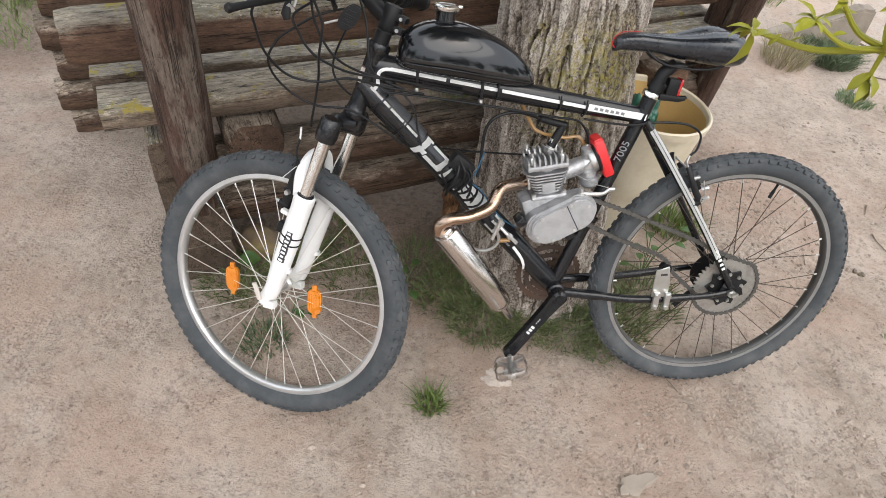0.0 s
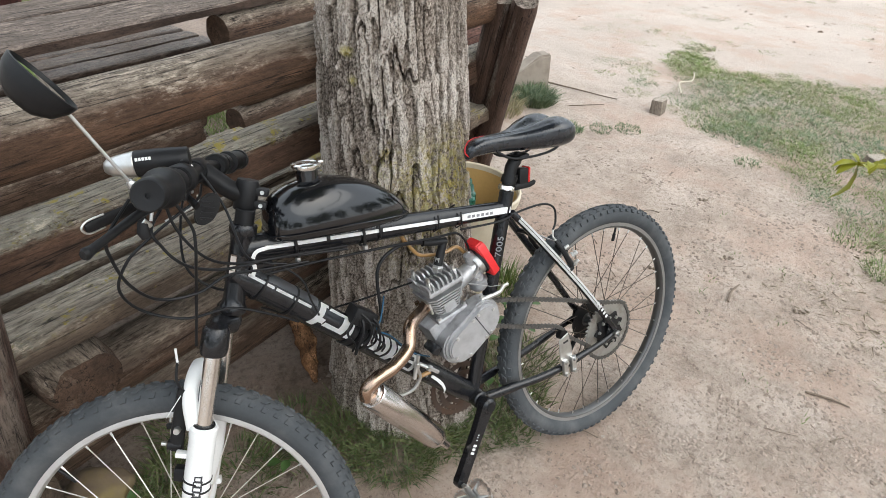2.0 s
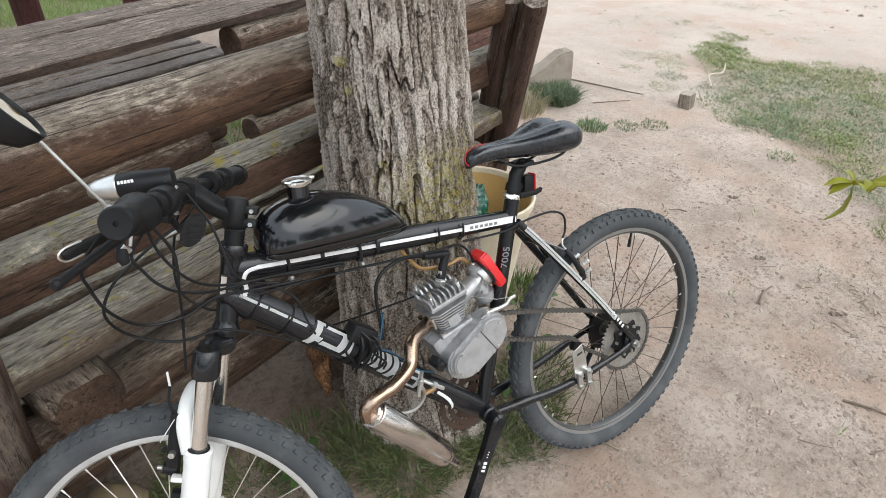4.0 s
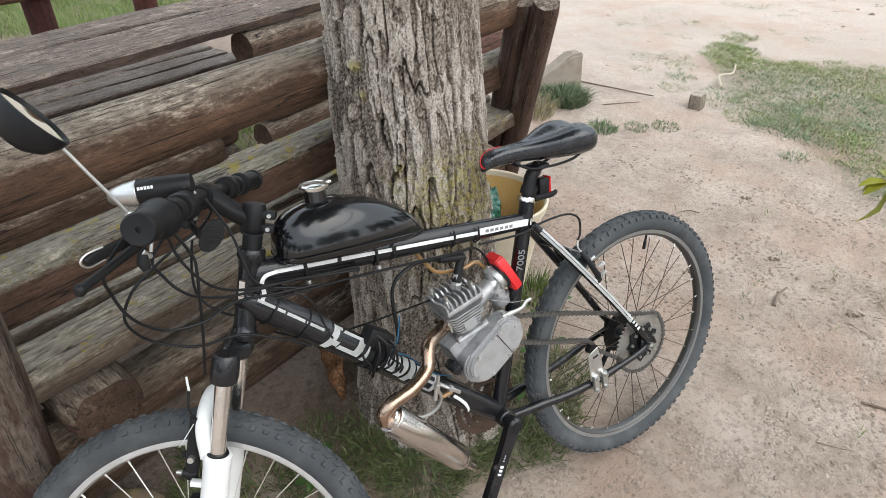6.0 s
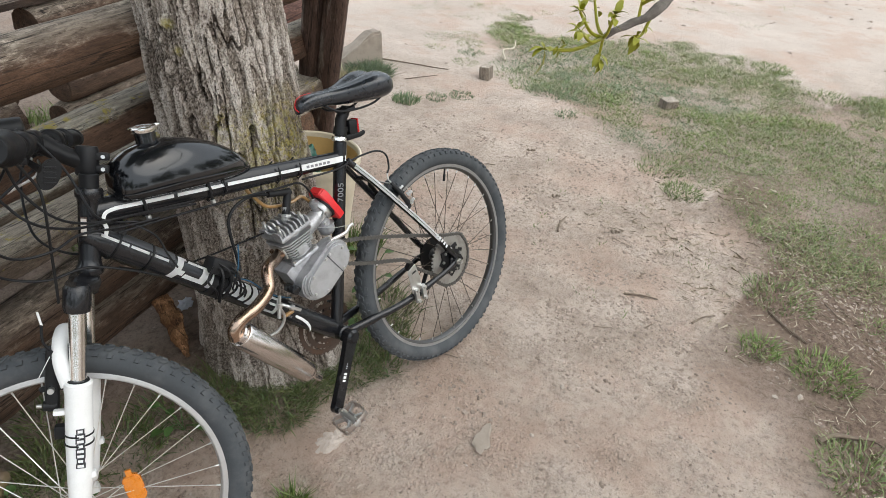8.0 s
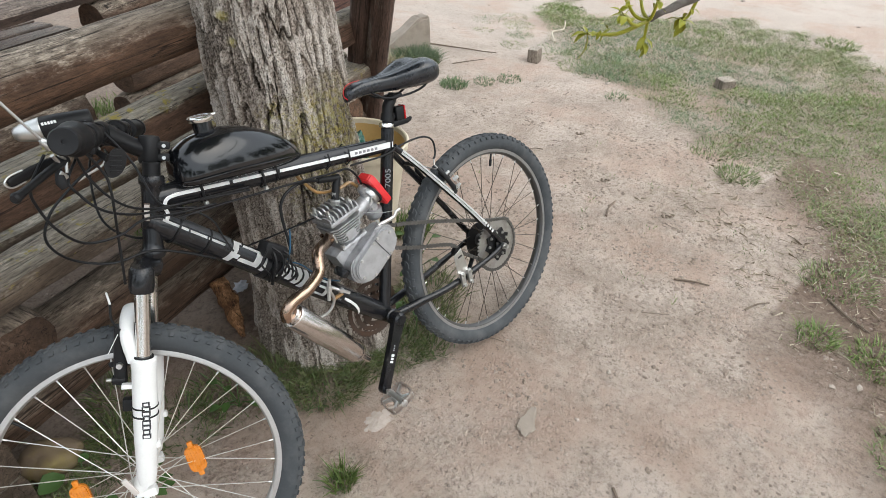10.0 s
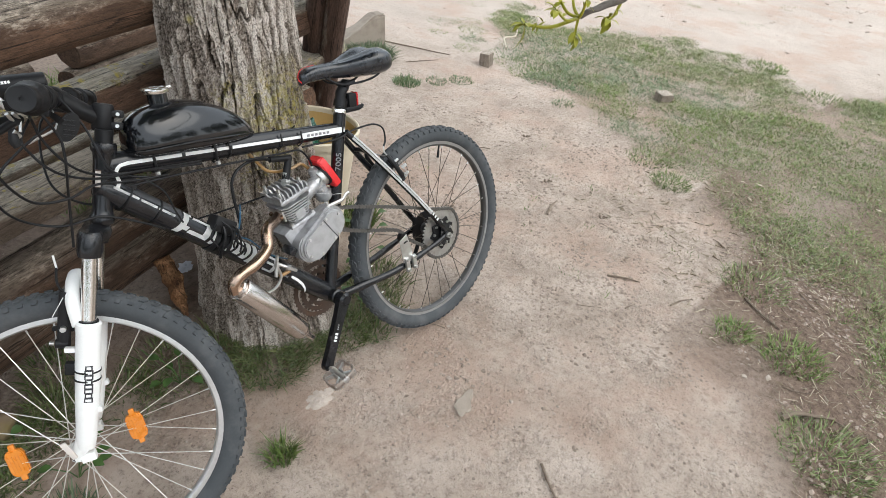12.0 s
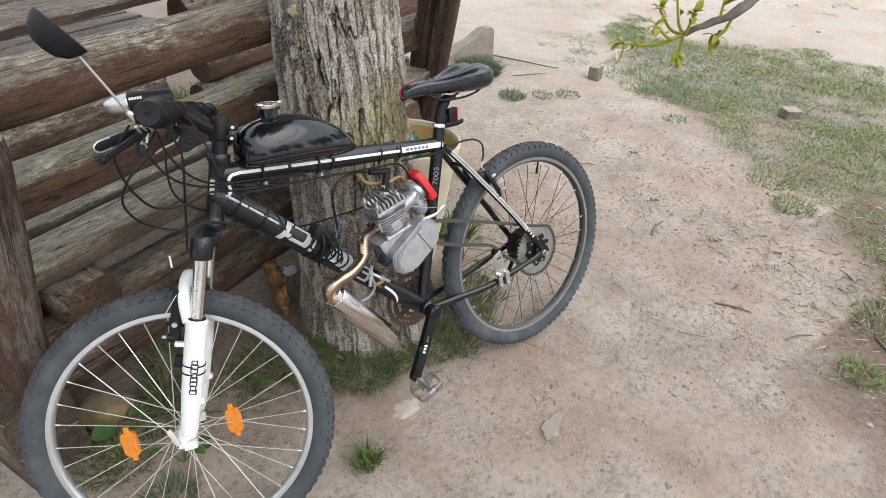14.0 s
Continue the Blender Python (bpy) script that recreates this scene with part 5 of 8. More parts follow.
for x, y, z in ((0.62, 1.20, 0.10), (0.66, 1.15, 0.03), (0.60, 1.27, 0.17)):
    flower = tagged(thing("seed_head", pose(x, y, ground_height(x, y))), "pale dandelion seed head in the grass", "flower", "dandelions")
    part("stalk", tube([(0, 0, -0.005), (0.004, 0.003, z)], 0.0016, 5), WEED, flower)
    bm = bmesh.new()
    bmesh.ops.create_icosphere(bm, subdivisions=2, radius=0.011, matrix=pose(0.004, 0.003, z))
    part("head", bm, STONE, flower)

# ---- motorised bicycle ----
# its own frame: x back along the bike, y to its right side (away from the path), z up in its plane; origin at the rear axle
BIKE = pose(0.8204, 1.1967, 0.3492, 0, 0, 3.37) @ pose(0, 0, 0, -15.0, 0, 0)
bike = tagged(thing("motorised_bicycle", BIKE), "black and white mountain bike with a small engine, leaning on tree", "bicycle")


def sub(name, bm, mat, parent=None, label="", smooth=True):
    return part(name, bm, mat, parent or bike, label, smooth)


WHEEL_R = 0.336
BB = V(-0.425, 0, -0.032)
HEAD = V(-0.898, 0, 0.452)
RAKE = V(0.3256, 0, 0.9455)
AHEAD = V(-0.9455, 0, 0.3256)
STEER = Matrix.Translation(HEAD) @ Matrix.Rotation(radians(-25.5), 4, RAKE) @ Matrix.Translation(-HEAD)
AXLE_F = HEAD - RAKE * 0.558 + AHEAD * 0.029
SEAT_TOP = V(-0.288, 0, 0.448)


def steered(bm):
    bmesh.ops.transform(bm, matrix=STEER, verts=bm.verts)
    return bm


# wheels
def tyre_mesh(m, fat=0.0):
    bm = bmesh.new()
    seg, r = 96, 0.0255
    prof = [(-0.0105, -0.022), (-0.019, -0.016), (-0.0245, -0.004), (-0.024, 0.008), (-0.0185, 0.0175), (-0.0095, 0.0225), (0, 0.0238), (0.0095, 0.0225), (0.0185, 0.0175), (0.024, 0.008), (0.0245, -0.004), (0.019, -0.016), (0.0105, -0.022)]
    rings = []
    for i in range(seg):
        a = 2 * math.pi * i / seg
        rings.append([bm.verts.new(m @ V((WHEEL_R - 0.0285 + h + fat * (h + 0.022) / 0.046) * math.cos(a), y * (1 + fat * 16), (WHEEL_R - 0.0285 + h + fat * (h + 0.022) / 0.046) * math.sin(a))) for y, h in prof])
    for i in range(seg):
        p, q = rings[i], rings[(i + 1) % seg]
        for k in range(len(prof) - 1):
            bm.faces.new((p[k], p[k + 1], q[k + 1], q[k]))
    return bm


def tread_mesh(m, fat=0.0):
    v, f = [], []

    def knob(a, y, h, la, wy, hh, tilt, skew=0.0):
        c = WHEEL_R - 0.0285 + h + fat * (h + 0.022) / 0.046
        y *= 1 + fat * 16
        k = len(v)
        for up in (0, 1):
            s = 1 - 0.22 * up
            for da, dy in ((-1, -1), (1, -1), (1, 1), (-1, 1)):
                yy = y + dy * wy * s * math.cos(tilt) + (hh * up - 0.002) * math.sin(tilt)
                rr = c - dy * wy * s * math.sin(tilt) + (hh * up - 0.002) * math.cos(tilt)
                aa = a + (da * la * s + dy * skew) / c
                v.append(tuple(m @ V(rr * math.cos(aa), yy, rr * math.sin(aa))))
        f.extend([(k + 4, k + 5, k + 6, k + 7)] + [(k + i, k + (i + 1) % 4, k + 4 + (i + 1) % 4, k + 4 + i) for i in range(4)])

    n = 84
    for i in range(n):
        a = 2 * math.pi * i / n
        odd = i % 2
        for s in (-1, 1):
            knob(a + (0.02 if s > 0 else 0), s * 0.0205, 0.0145, 0.0055, 0.0040 if odd else 0.0054, 0.0054, s * 0.95, s * 0.001)
            knob(a + 0.3 * math.pi / n, s * 0.0108, 0.0220, 0.0062, 0.0040, 0.0050, s * 0.40, s * 0.0035)
        if odd:
            knob(a, 0, 0.0236, 0.0080, 0.0040, 0.0050, 0)
    bm = bmesh.new()
    vs = [bm.verts.new(p) for p in v]
    for q in f:
        bm.faces.new([vs[i] for i in q])
    return bm


def wheel(name, m, rim_mat, spoke_mat, flange, label, phase=0.0, fat=0.0):
    c, y = m @ V(0, 0, 0), (m.to_3x3() @ V(0, 1, 0))
    hub = sub(name, turned([(0.0, -0.052), (0.008, -0.052), (0.009, -0.038), (flange, -0.035), (flange, -0.031), (0.012, -0.026), (0.012, 0.026), (flange, 0.031), (flange, 0.035), (0.009, 0.038), (0.008, 0.052), (0, 0.052)], c, c + y, 28), STEEL if spoke_mat is SPOKE else DARK_RIM, None, label)
    sub("tyre", tyre_mesh(m, fat), RUBBER, hub, "dusty grey-black knobbly tyre")
    sub("tread", tread_mesh(m, fat), RUBBER, hub, "raised tyre knobs")
    bm = bmesh.new()
    lathe(bm, [(0.288, -0.0115), (0.2895, -0.0125), (0.2885, -0.0128), (0.2765, -0.0122), (0.2735, -0.009), (0.2715, -0.004), (0.2715, 0.004), (0.2735, 0.009), (0.2765, 0.0122), (0.2885, 0.0128), (0.2895, 0.0125), (0.288, 0.0115), (0.284, 0.008), (0.284, -0.008), (0.288, -0.0115)], c, c + y, 96)
    sub("rim", bm, rim_mat, hub, "alloy rim with a worn brake track")
    if rim_mat is not ALLOY:
        for s in (-1, 1):
            sub("brake_track", turned([(0.2785, 0), (0.2880, 0.0008 * s)], c + y * (0.0124 * s), c + y, 96), TRACK, hub, "bright worn brake track")
    rod = mesh_of("spoke", turned([(0.0011, 0), (0.0011, 1)], (0, 0, 0), (1, 0, 0), 5), spoke_mat)
    nip = mesh_of("nipple", turned([(0.0019, 0), (0.0019, 1)], (0, 0, 0), (1, 0, 0), 6), STEEL)
    for i in range(32):
        side = -1 if i % 2 else 1
        cross = 1 if (i // 2) % 2 else -1
        a = 2 * math.pi * i / 32 + phase
        h = a + cross * 1.22
        p0 = m @ V(flange * 0.9 * math.cos(h), side * (0.034 if cross > 0 else 0.030), flange * 0.9 * math.sin(h))
        p1 = m @ V(0.2750 * math.cos(a), side * 0.003, 0.2750 * math.sin(a))
        ob = new("spoke", rod)
        ob.parent, ob.matrix_local = hub, stretch_pose(p0, p1)
        ob = new("nipple", nip)
        ob.parent, ob.matrix_local = hub, stretch_pose(p1, p1 + (p0 - p1).normalized() * 0.012)
    a = 2.2 + phase
    sub("valve", turned([(0.003, 0), (0.003, 0.018), (0.0042, 0.018), (0.0042, 0.038), (0.0, 0.039)], m @ V(0.272 * math.cos(a), 0, 0.272 * math.sin(a)), c, 10), MATT, hub)
    return hub


FRONT = STEER @ axes(AXLE_F, (1, 0, 0), (0, 0, 1))
front = wheel("front_wheel", FRONT, ALLOY, SPOKE, 0.019, "front wheel with bright spokes and orange reflectors", 0.06, 0.005)
rear = wheel("rear_wheel", pose(0, 0, 0), DARK_RIM, SPOKE_DARK, 0.027, "rear wheel with dark spokes", -0.92)
for a, rr in ((3.08, 0.117), (-0.02, 0.110)):
    o = FRONT @ axes((rr * math.cos(a), -0.017, rr * math.sin(a)), (0, 0, 1), (-math.cos(a), 0, 0))
    bm = plate([(-0.031, -0.011), (-0.022, -0.0175), (0.022, -0.0175), (0.031, -0.011), (0.031, 0.011), (0.022, 0.0175), (-0.022, 0.0175), (-0.031, 0.011)], 0.012, o)
    bmesh.ops.bevel(bm, geom=bm.edges[:], offset=0.0025, segments=2, affect="EDGES")
    for side in (-1, 1):
        block(bm, (0.014, 0.008, 0.012), o @ pose(0.036 * side, 0, 0), 0.003)
    lens = sub("reflector", bm, ORANGE, front, "orange spoke reflector")
    bm = bmesh.new()
    for k in range(-2, 3):
        block(bm, (0.040, 0.0012, 0.0030), o @ Matrix.Translation((0, 0.0062, 0.0058 * k)), 0.0005)
        block(bm, (0.040, 0.0012, 0.0030), o @ Matrix.Translation((0, -0.0062, 0.0058 * k)), 0.0005)
    sub("prism_ribs", bm, ORANGE, lens)
q = FRONT @ V(0, -0.066, 0)
sub("axle_nut", turned([(0, -0.004), (0.011, -0.004), (0.012, 0.002), (0.012, 0.016)], q, FRONT @ V(0, 0, 0), 16), MATT, front)
bm = boxed((0.046, 0.006, 0.011), FRONT @ axes((-0.008, -0.076, 0.022), (-0.22, -0.15, 0.97), (0.97, 0, 0.22)), 0.0025)
sub("quick_release_lever", bm, CREAM, front, "off-white quick-release lever")

# frame
frame_part = sub("frame", tube([BB, SEAT_TOP], 0.0165, 18), BLACK, None, "black aluminium frame")
sub("seat_tube_collar", turned([(0.0170, 0), (0.0190, 0.002), (0.0190, 0.010), (0.0175, 0.012), (0.0150, 0.012)], SEAT_TOP + V(-0.003, 0, 0.002), SEAT_TOP + V(0.05, 0, 0.15), 24), CHROME, frame_part, "bright seat clamp")
b = SEAT_TOP + V(0.016, -0.006, 0.006)
bm = tube([b, b + V(0.018, -0.002, 0.0), b + V(0.044, -0.002, -0.003), b + V(0.056, -0.002, -0.001), b + V(0.060, -0.002, 0.003)], [0.0085, 0.0085, 0.007, 0.006, 0.004], 8, 0.8)
sub("clamp_lever", bm, MATT, frame_part)
TT0, TT1 = V(-0.872, 0, 0.482), V(-0.293, 0, 0.408)
bm = bmesh.new()
sweep(bm, [TT0.lerp(TT1, t) for t in (-0.026, 0, 0.1, 0.5, 0.9, 1)], [0.022, 0.0265, 0.0255, 0.0235, 0.019, 0.018], 18, 0.74)
sub("top_tube", bm, BLACK, frame_part)
DT0 = V(-0.893, 0, 0.436)
DTR = 0.0275
bm = bmesh.new()
sweep(bm, [DT0.lerp(BB, t) for t in (-0.034, -0.012, 0.02, 0.08, 0.5, 0.9, 1)], [0.021, 0.0245, DTR, DTR, DTR, 0.0265, 0.024], 24, 0.94)
sub("down_tube", bm, BLACK, frame_part)
bm = plate([(-0.890, 0.478), (-0.846, 0.470), (-0.836, 0.452), (-0.838, 0.434), (-0.848, 0.410), (-0.895, 0.420)], 0.030, Matrix.Identity(4))
bmesh.ops.bevel(bm, geom=bm.edges[:], offset=0.006, segments=3, affect="EDGES")
sub("gusset", bm, BLACK, frame_part)
sub("head_tube", turned([(0.0, -0.080), (0.0205, -0.080), (0.0235, -0.076), (0.0235, -0.066), (0.0205, -0.062), (0.0188, -0.05), (0.0188, 0.05), (0.0205, 0.062), (0.0235, 0.066), (0.0235, 0.078), (0.021, 0.082), (0, 0.082)], HEAD, HEAD + RAKE, 28), BLACK, frame_part)
STICK_AT = axes(HEAD + RAKE * 0.012 + V(-0.0135, -0.0142, 0.0045), (0.72, -0.69, -0.24), RAKE)
tag = sub("sticker", plate([(-0.0055, -0.0175), (0.0055, -0.0175), (0.0055, 0.0175), (-0.0055, 0.0175)], 0.001, STICK_AT), RUST, frame_part, "small red and white sticker on the head tube")
bm = bmesh.new()
for z, h in ((0.0, 0.020), (0.0125, 0.005), (-0.0135, 0.005)):
    block(bm, (0.0098, 0.0008, h), STICK_AT @ pose(0, 0, 0) @ Matrix.Translation((0, 0.0008, z)))
    block(bm, (0.0098, 0.0008, h), STICK_AT @ Matrix.Translation((0, -0.0008, z)))
sub("print", bm, CREAM, tag, "", False)
sub("bottom_bracket", turned([(0.0, -0.042), (0.015, -0.042), (0.0215, -0.037), (0.0215, 0.037), (0.015, 0.042), (0, 0.042)], BB, BB + V(0, 1, 0), 24), BLACK, frame_part)
for s in (-1, 1):
    top, low = V(-0.292, 0.018 * s, 0.402), V(0.002, 0.066 * s, 0.012)
    bm = tube(curve_points([top, V(-0.225, 0.036 * s, 0.318), V(-0.11, 0.056 * s, 0.168), V(-0.03, 0.066 * s, 0.055), low], 5), 0.0085, 12, 1.15)
    sub("seat_stay", bm, BLACK, frame_part)
    bm = tube(curve_points([BB + V(0.012, 0.028 * s, -0.004), V(-0.33, 0.042 * s, -0.036), V(-0.22, 0.058 * s, -0.036), V(-0.07, 0.067 * s, -0.018), V(0.004, 0.066 * s, -0.004)], 5), [0.0125] * 6 + [0.0105] * 8 + [0.0085] * 7, 12, 0.85)
    sub("chain_stay", bm, BLACK, frame_part)
    bm = plate([(-0.03, -0.018), (0.012, -0.014), (0.024, 0.0), (0.012, 0.012), (-0.002, 0.03), (-0.014, 0.026), (-0.02, 0.0)], 0.005, pose(0.0, 0.062 * s, 0.0))
    sub("dropout", bm, BLACK, frame_part)
bm = tube([V(-0.235, -0.036, 0.33), V(-0.235, 0, 0.335), V(-0.235, 0.036, 0.33)], 0.0065, 10)
sub("stay_bridge", bm, BLACK, frame_part)
sub("axle_nut", turned([(0, -0.01), (0.006, -0.01), (0.006, 0), (0.0105, 0), (0.0105, 0.009), (0.0, 0.009)], V(0.004, -0.079, -0.003), V(0.004, 0, -0.003), 6), STEEL, rear)


# white lines and lettering along the tubes
def strip(p, q, off, width, seg=10, arch=0.0, m=None):
    """A thin painted line, 1 mm proud, from p to q on the near side."""
    bm = bmesh.new()
    p, q = Vector(p), Vector(q)
    d = (q - p).normalized()
    up = V(0, -1, 0).cross(d).normalized()
    a, b = [], []
    for i in range(seg + 1):
        c = p.lerp(q, i / seg) + V(0, off, 0) + up * (arch * math.sin(math.pi * i / seg))
        a.append((bm.verts.new(c - up * width / 2), bm.verts.new(c + up * width / 2)))
        b.append((bm.verts.new(c - up * width / 2 + V(0, 0.004, 0)), bm.verts.new(c + up * width / 2 + V(0, 0.004, 0))))
    for i in range(seg):
        bm.faces.new((a[i][0], a[i + 1][0], a[i + 1][1], a[i][1]))
        bm.faces.new((a[i][1], a[i + 1][1], b[i + 1][1], b[i][1]))
        bm.faces.new((a[i][0], a[i + 1][0], b[i + 1][0], b[i][0]))
    for i in (0, seg):
        bm.faces.new((a[i][0], a[i][1], b[i][1], b[i][0]))
    return bm


def tt(t, h=0.0):
    return TT0.lerp(TT1, t) + V(0, 0, h)


for t0, t1 in ((0.04, 0.235), (0.25, 0.425), (0.44, 0.66), (0.67, 0.76)):
    sub("white_line", strip(tt(t0, 0.004 - 0.006 * t0), tt(t1, 0.004 - 0.006 * t1), -0.0205 + 0.005 * t0, 0.0070), DECAL, frame_part)
sub("white_line", strip(tt(0.77, 0.000), tt(1.0, 0.001), -0.0162, 0.014), DECAL, frame_part, "white line with worn lettering")
bm = bmesh.new()
for i in range(6):
    block(bm, (0.0075, 0.001, 0.006), axes(tt(0.80 + 0.021 * i, 0.0) + V(0, -0.0166, 0), TT1 - TT0, (0, 0, 1)))
sub("lettering", bm, PALE_INK, frame_part, "grey lettering, unreadable", False)
STAY = curve_points([V(-0.292, -0.018, 0.402), V(-0.225, -0.036, 0.318), V(-0.11, -0.056, 0.168), V(-0.03, -0.066, 0.055), V(0.002, -0.066, 0.012)], 5)


def ribbon(pts, width, off):
    """A thin painted band along a line of points, on the near side."""
    bm = bmesh.new()
    prev = None
    for i, q in enumerate(pts):
        d = pts[min(i + 1, len(pts) - 1)] - pts[max(i - 1, 0)]
        up = V(0, -1, 0).cross(d).normalized() * (width / 2)
        cur = [bm.verts.new(q + V(0, off, 0) + o) for o in (-up, -up * 0.5 + V(0, -0.0012, 0), up * 0.5 + V(0, -0.0012, 0), up)]
        if prev:
            for k in range(3):
                bm.faces.new((prev[k], prev[k + 1], cur[k + 1], cur[k]))
        prev = cur
    bmesh.ops.solidify(bm, geom=bm.faces[:], thickness=0.001)
    return bm


sub("white_line", ribbon(STAY[1:14], 0.0125, -0.0088), DECAL, frame_part, "broad white line along the stay")
sub("pinstripe", ribbon(STAY[1:14], 0.0014, -0.0098), INK, frame_part)
bm = bmesh.new()
for i in range(5):
    c = V(-0.070, -0.0765, 0.114).lerp(V(-0.040, -0.0775, 0.068), i / 4)
    block(bm, (0.0065, 0.0012, 0.0085), axes(c, (0.54, 0, -0.84), (0.84, 0, 0.54)))
sub("lettering", bm, DECAL, frame_part, "white lettering blocks", False)


def on_down_tube(s, deg, lift=0.0):
    """A place on the down tube's skin: distance along it, and angle up from its near side."""
    d = (BB - DT0).normalized()
    up = V(-d.z, 0, d.x)
    a = radians(deg)
    return DT0 + d * s + up * ((DTR + lift) * math.sin(a)) - V(0, ((DTR + lift) * 0.94) * math.cos(a), 0)


def decal(s0, s1, low, high, lean=0.0, curl=0.0):
    """A thin printed patch wrapped on the tube; lean shifts its upper edge along, curl bows its sides."""
    bm = bmesh.new()
    rows, cols = 10, 4
    grid = []
    for i in range(rows + 1):
        t = i / rows
        shift = lean * t + curl * math.sin(math.pi * t)
        grid.append([bm.verts.new(on_down_tube(s0 + (s1 - s0) * k / cols + shift, low + (high - low) * t, 0.0009)) for k in range(cols + 1)])
    for a, b in zip(grid, grid[1:]):
        for k in range(cols):
            bm.faces.new((a[k], a[k + 1], b[k + 1], b[k]))
    bmesh.ops.solidify(bm, geom=bm.faces[:], thickness=0.0008)
    return bm


# painted reflection along the tube's upper side; the tube itself is black there
sub("grey_panel", decal(-0.004, 0.150, 34, 112), SHEEN_GREY, frame_part, "grey patch painted for the bluish reflection on the black down tube")
PRINTS = (
    [(-0.004, 0.052, 16, 27, 0, 0), (0.056, 0.094, 16, 27, 0, 0), (0.098, 0.137, 16, 27, 0, 0)]
    + [(0.146, 0.160, -44, 66, 0.010, 0.004), (0.158, 0.176, 50, 66, 0, 0), (0.165, 0.175, -18, 4, 0.003, 0)]
    + [(0.178, 0.222, 44, 60, 0.004, 0), (0.176, 0.216, -24, -6, 0.004, 0), (0.210, 0.226, -24, 60, 0.008, 0.002)]
    + [(0.233, 0.243, -30, 56, 0.010, 0.002)]
    + [(0.282, 0.296, -16, 40, 0.008, 0.003), (0.270, 0.290, -28, -18, 0, 0), (0.301, 0.316, -22, 56, 0.006, 0.006), (0.322, 0.337, -30, 62, 0.006, 0.007), (0.342, 0.356, -38, 66, 0.006, 0.008), (0.361, 0.371, -16, 50, 0.008, 0.006)]
    + [(0.398, 0.428, 32, 46, 0, 0.002), (0.402, 0.428, 2, 14, 0, 0.002), (0.398, 0.428, -38, -26, 0, 0.002), (0.420, 0.430, -38, 46, 0.002, 0.003)]
)
for s0, s1, low, high, lean, curl in PRINTS:
    sub("lettering" if s0 > 0.14 else "white_line", decal(s0, s1, low, high, lean, curl), DECAL, frame_part)
bm = tube(curve_points([tt(0.05, 0.004) + V(0, -0.0205, 0), tt(0.012, 0.0) + V(0, -0.021, 0), tt(-0.005, -0.014) + V(0, -0.0205, 0), tt(-0.004, -0.030) + V(0, -0.021, 0), on_down_tube(0.004, 26, 0.001)], 5), 0.0036, 6, 0.35)
sub("white_line", bm, DECAL, frame_part)
bm = tube([on_down_tube(s1, a, 0.0005) for s1, a in ((0.492, -6), (0.515, -10), (0.535, -18), (0.552, -34), (0.562, -52), (0.567, -66))], [0.0034, 0.0036, 0.0036, 0.0034, 0.0030, 0.0022], 8, 0.35)
sub("white_line", bm, DECAL, frame_part)
bm = bmesh.new()
for i in range(9):
    block(bm, (0.0032, 0.0052, 0.001), axes(on_down_tube(0.440 + 0.0052 * i, -18, 0.0004), BB - DT0, on_down_tube(0, -18, 1) - on_down_tube(0, -18)))
sub("lettering", bm, PALE_INK, frame_part, "tiny pale lettering, unreadable", False)
txt = bpy.data.curves.new("lettering", "FONT")
txt.body, txt.size, txt.extrude, txt.align_x = "7005", 0.025, 0.0006, "CENTER"
word = new("lettering_source", txt)
dg = bpy.context.evaluated_depsgraph_get()
me = bpy.data.meshes.new_from_object(word.evaluated_get(dg))
bpy.data.objects.remove(word)
me.materials.clear()
me.materials.append(PALE_INK)
ob = new("lettering", me)
ob.parent = frame_part
d = (SEAT_TOP - BB).normalized()
ob.matrix_local = axes(BB.lerp(SEAT_TOP, 0.755) + V(-0.002, -0.0172, -0.002), d, (0, -1, 0))
tagged(ob, "pale lettering 7005")

# fork, handlebar and what is fixed to them, turned with the steering
fork = sub("fork", steered(turned([(0.0, 0), (0.0145, 0), (0.0145, 0.17), (0, 0.17)], HEAD - RAKE * 0.10, HEAD, 20)), BLACK, None, "white and chrome suspension fork")
bm = bmesh.new()
for s in (-1, 1):
    c = HEAD - RAKE * 0.108 + AHEAD * 0.014 + V(0, 0.064 * s, 0)
    lathe(bm, [(0, 0.024), (0.018, 0.024), (0.0225, 0.018), (0.0235, -0.014), (0.021, -0.026), (0, -0.026)], c, c + RAKE, 22)
    sweep(bm, [HEAD - RAKE * 0.098, HEAD - RAKE * 0.100 + AHEAD * 0.02 + V(0, 0.028 * s, 0), c], [0.021, 0.020, 0.019], 14)
sub("fork_crown", steered(bm), BLACK, fork)
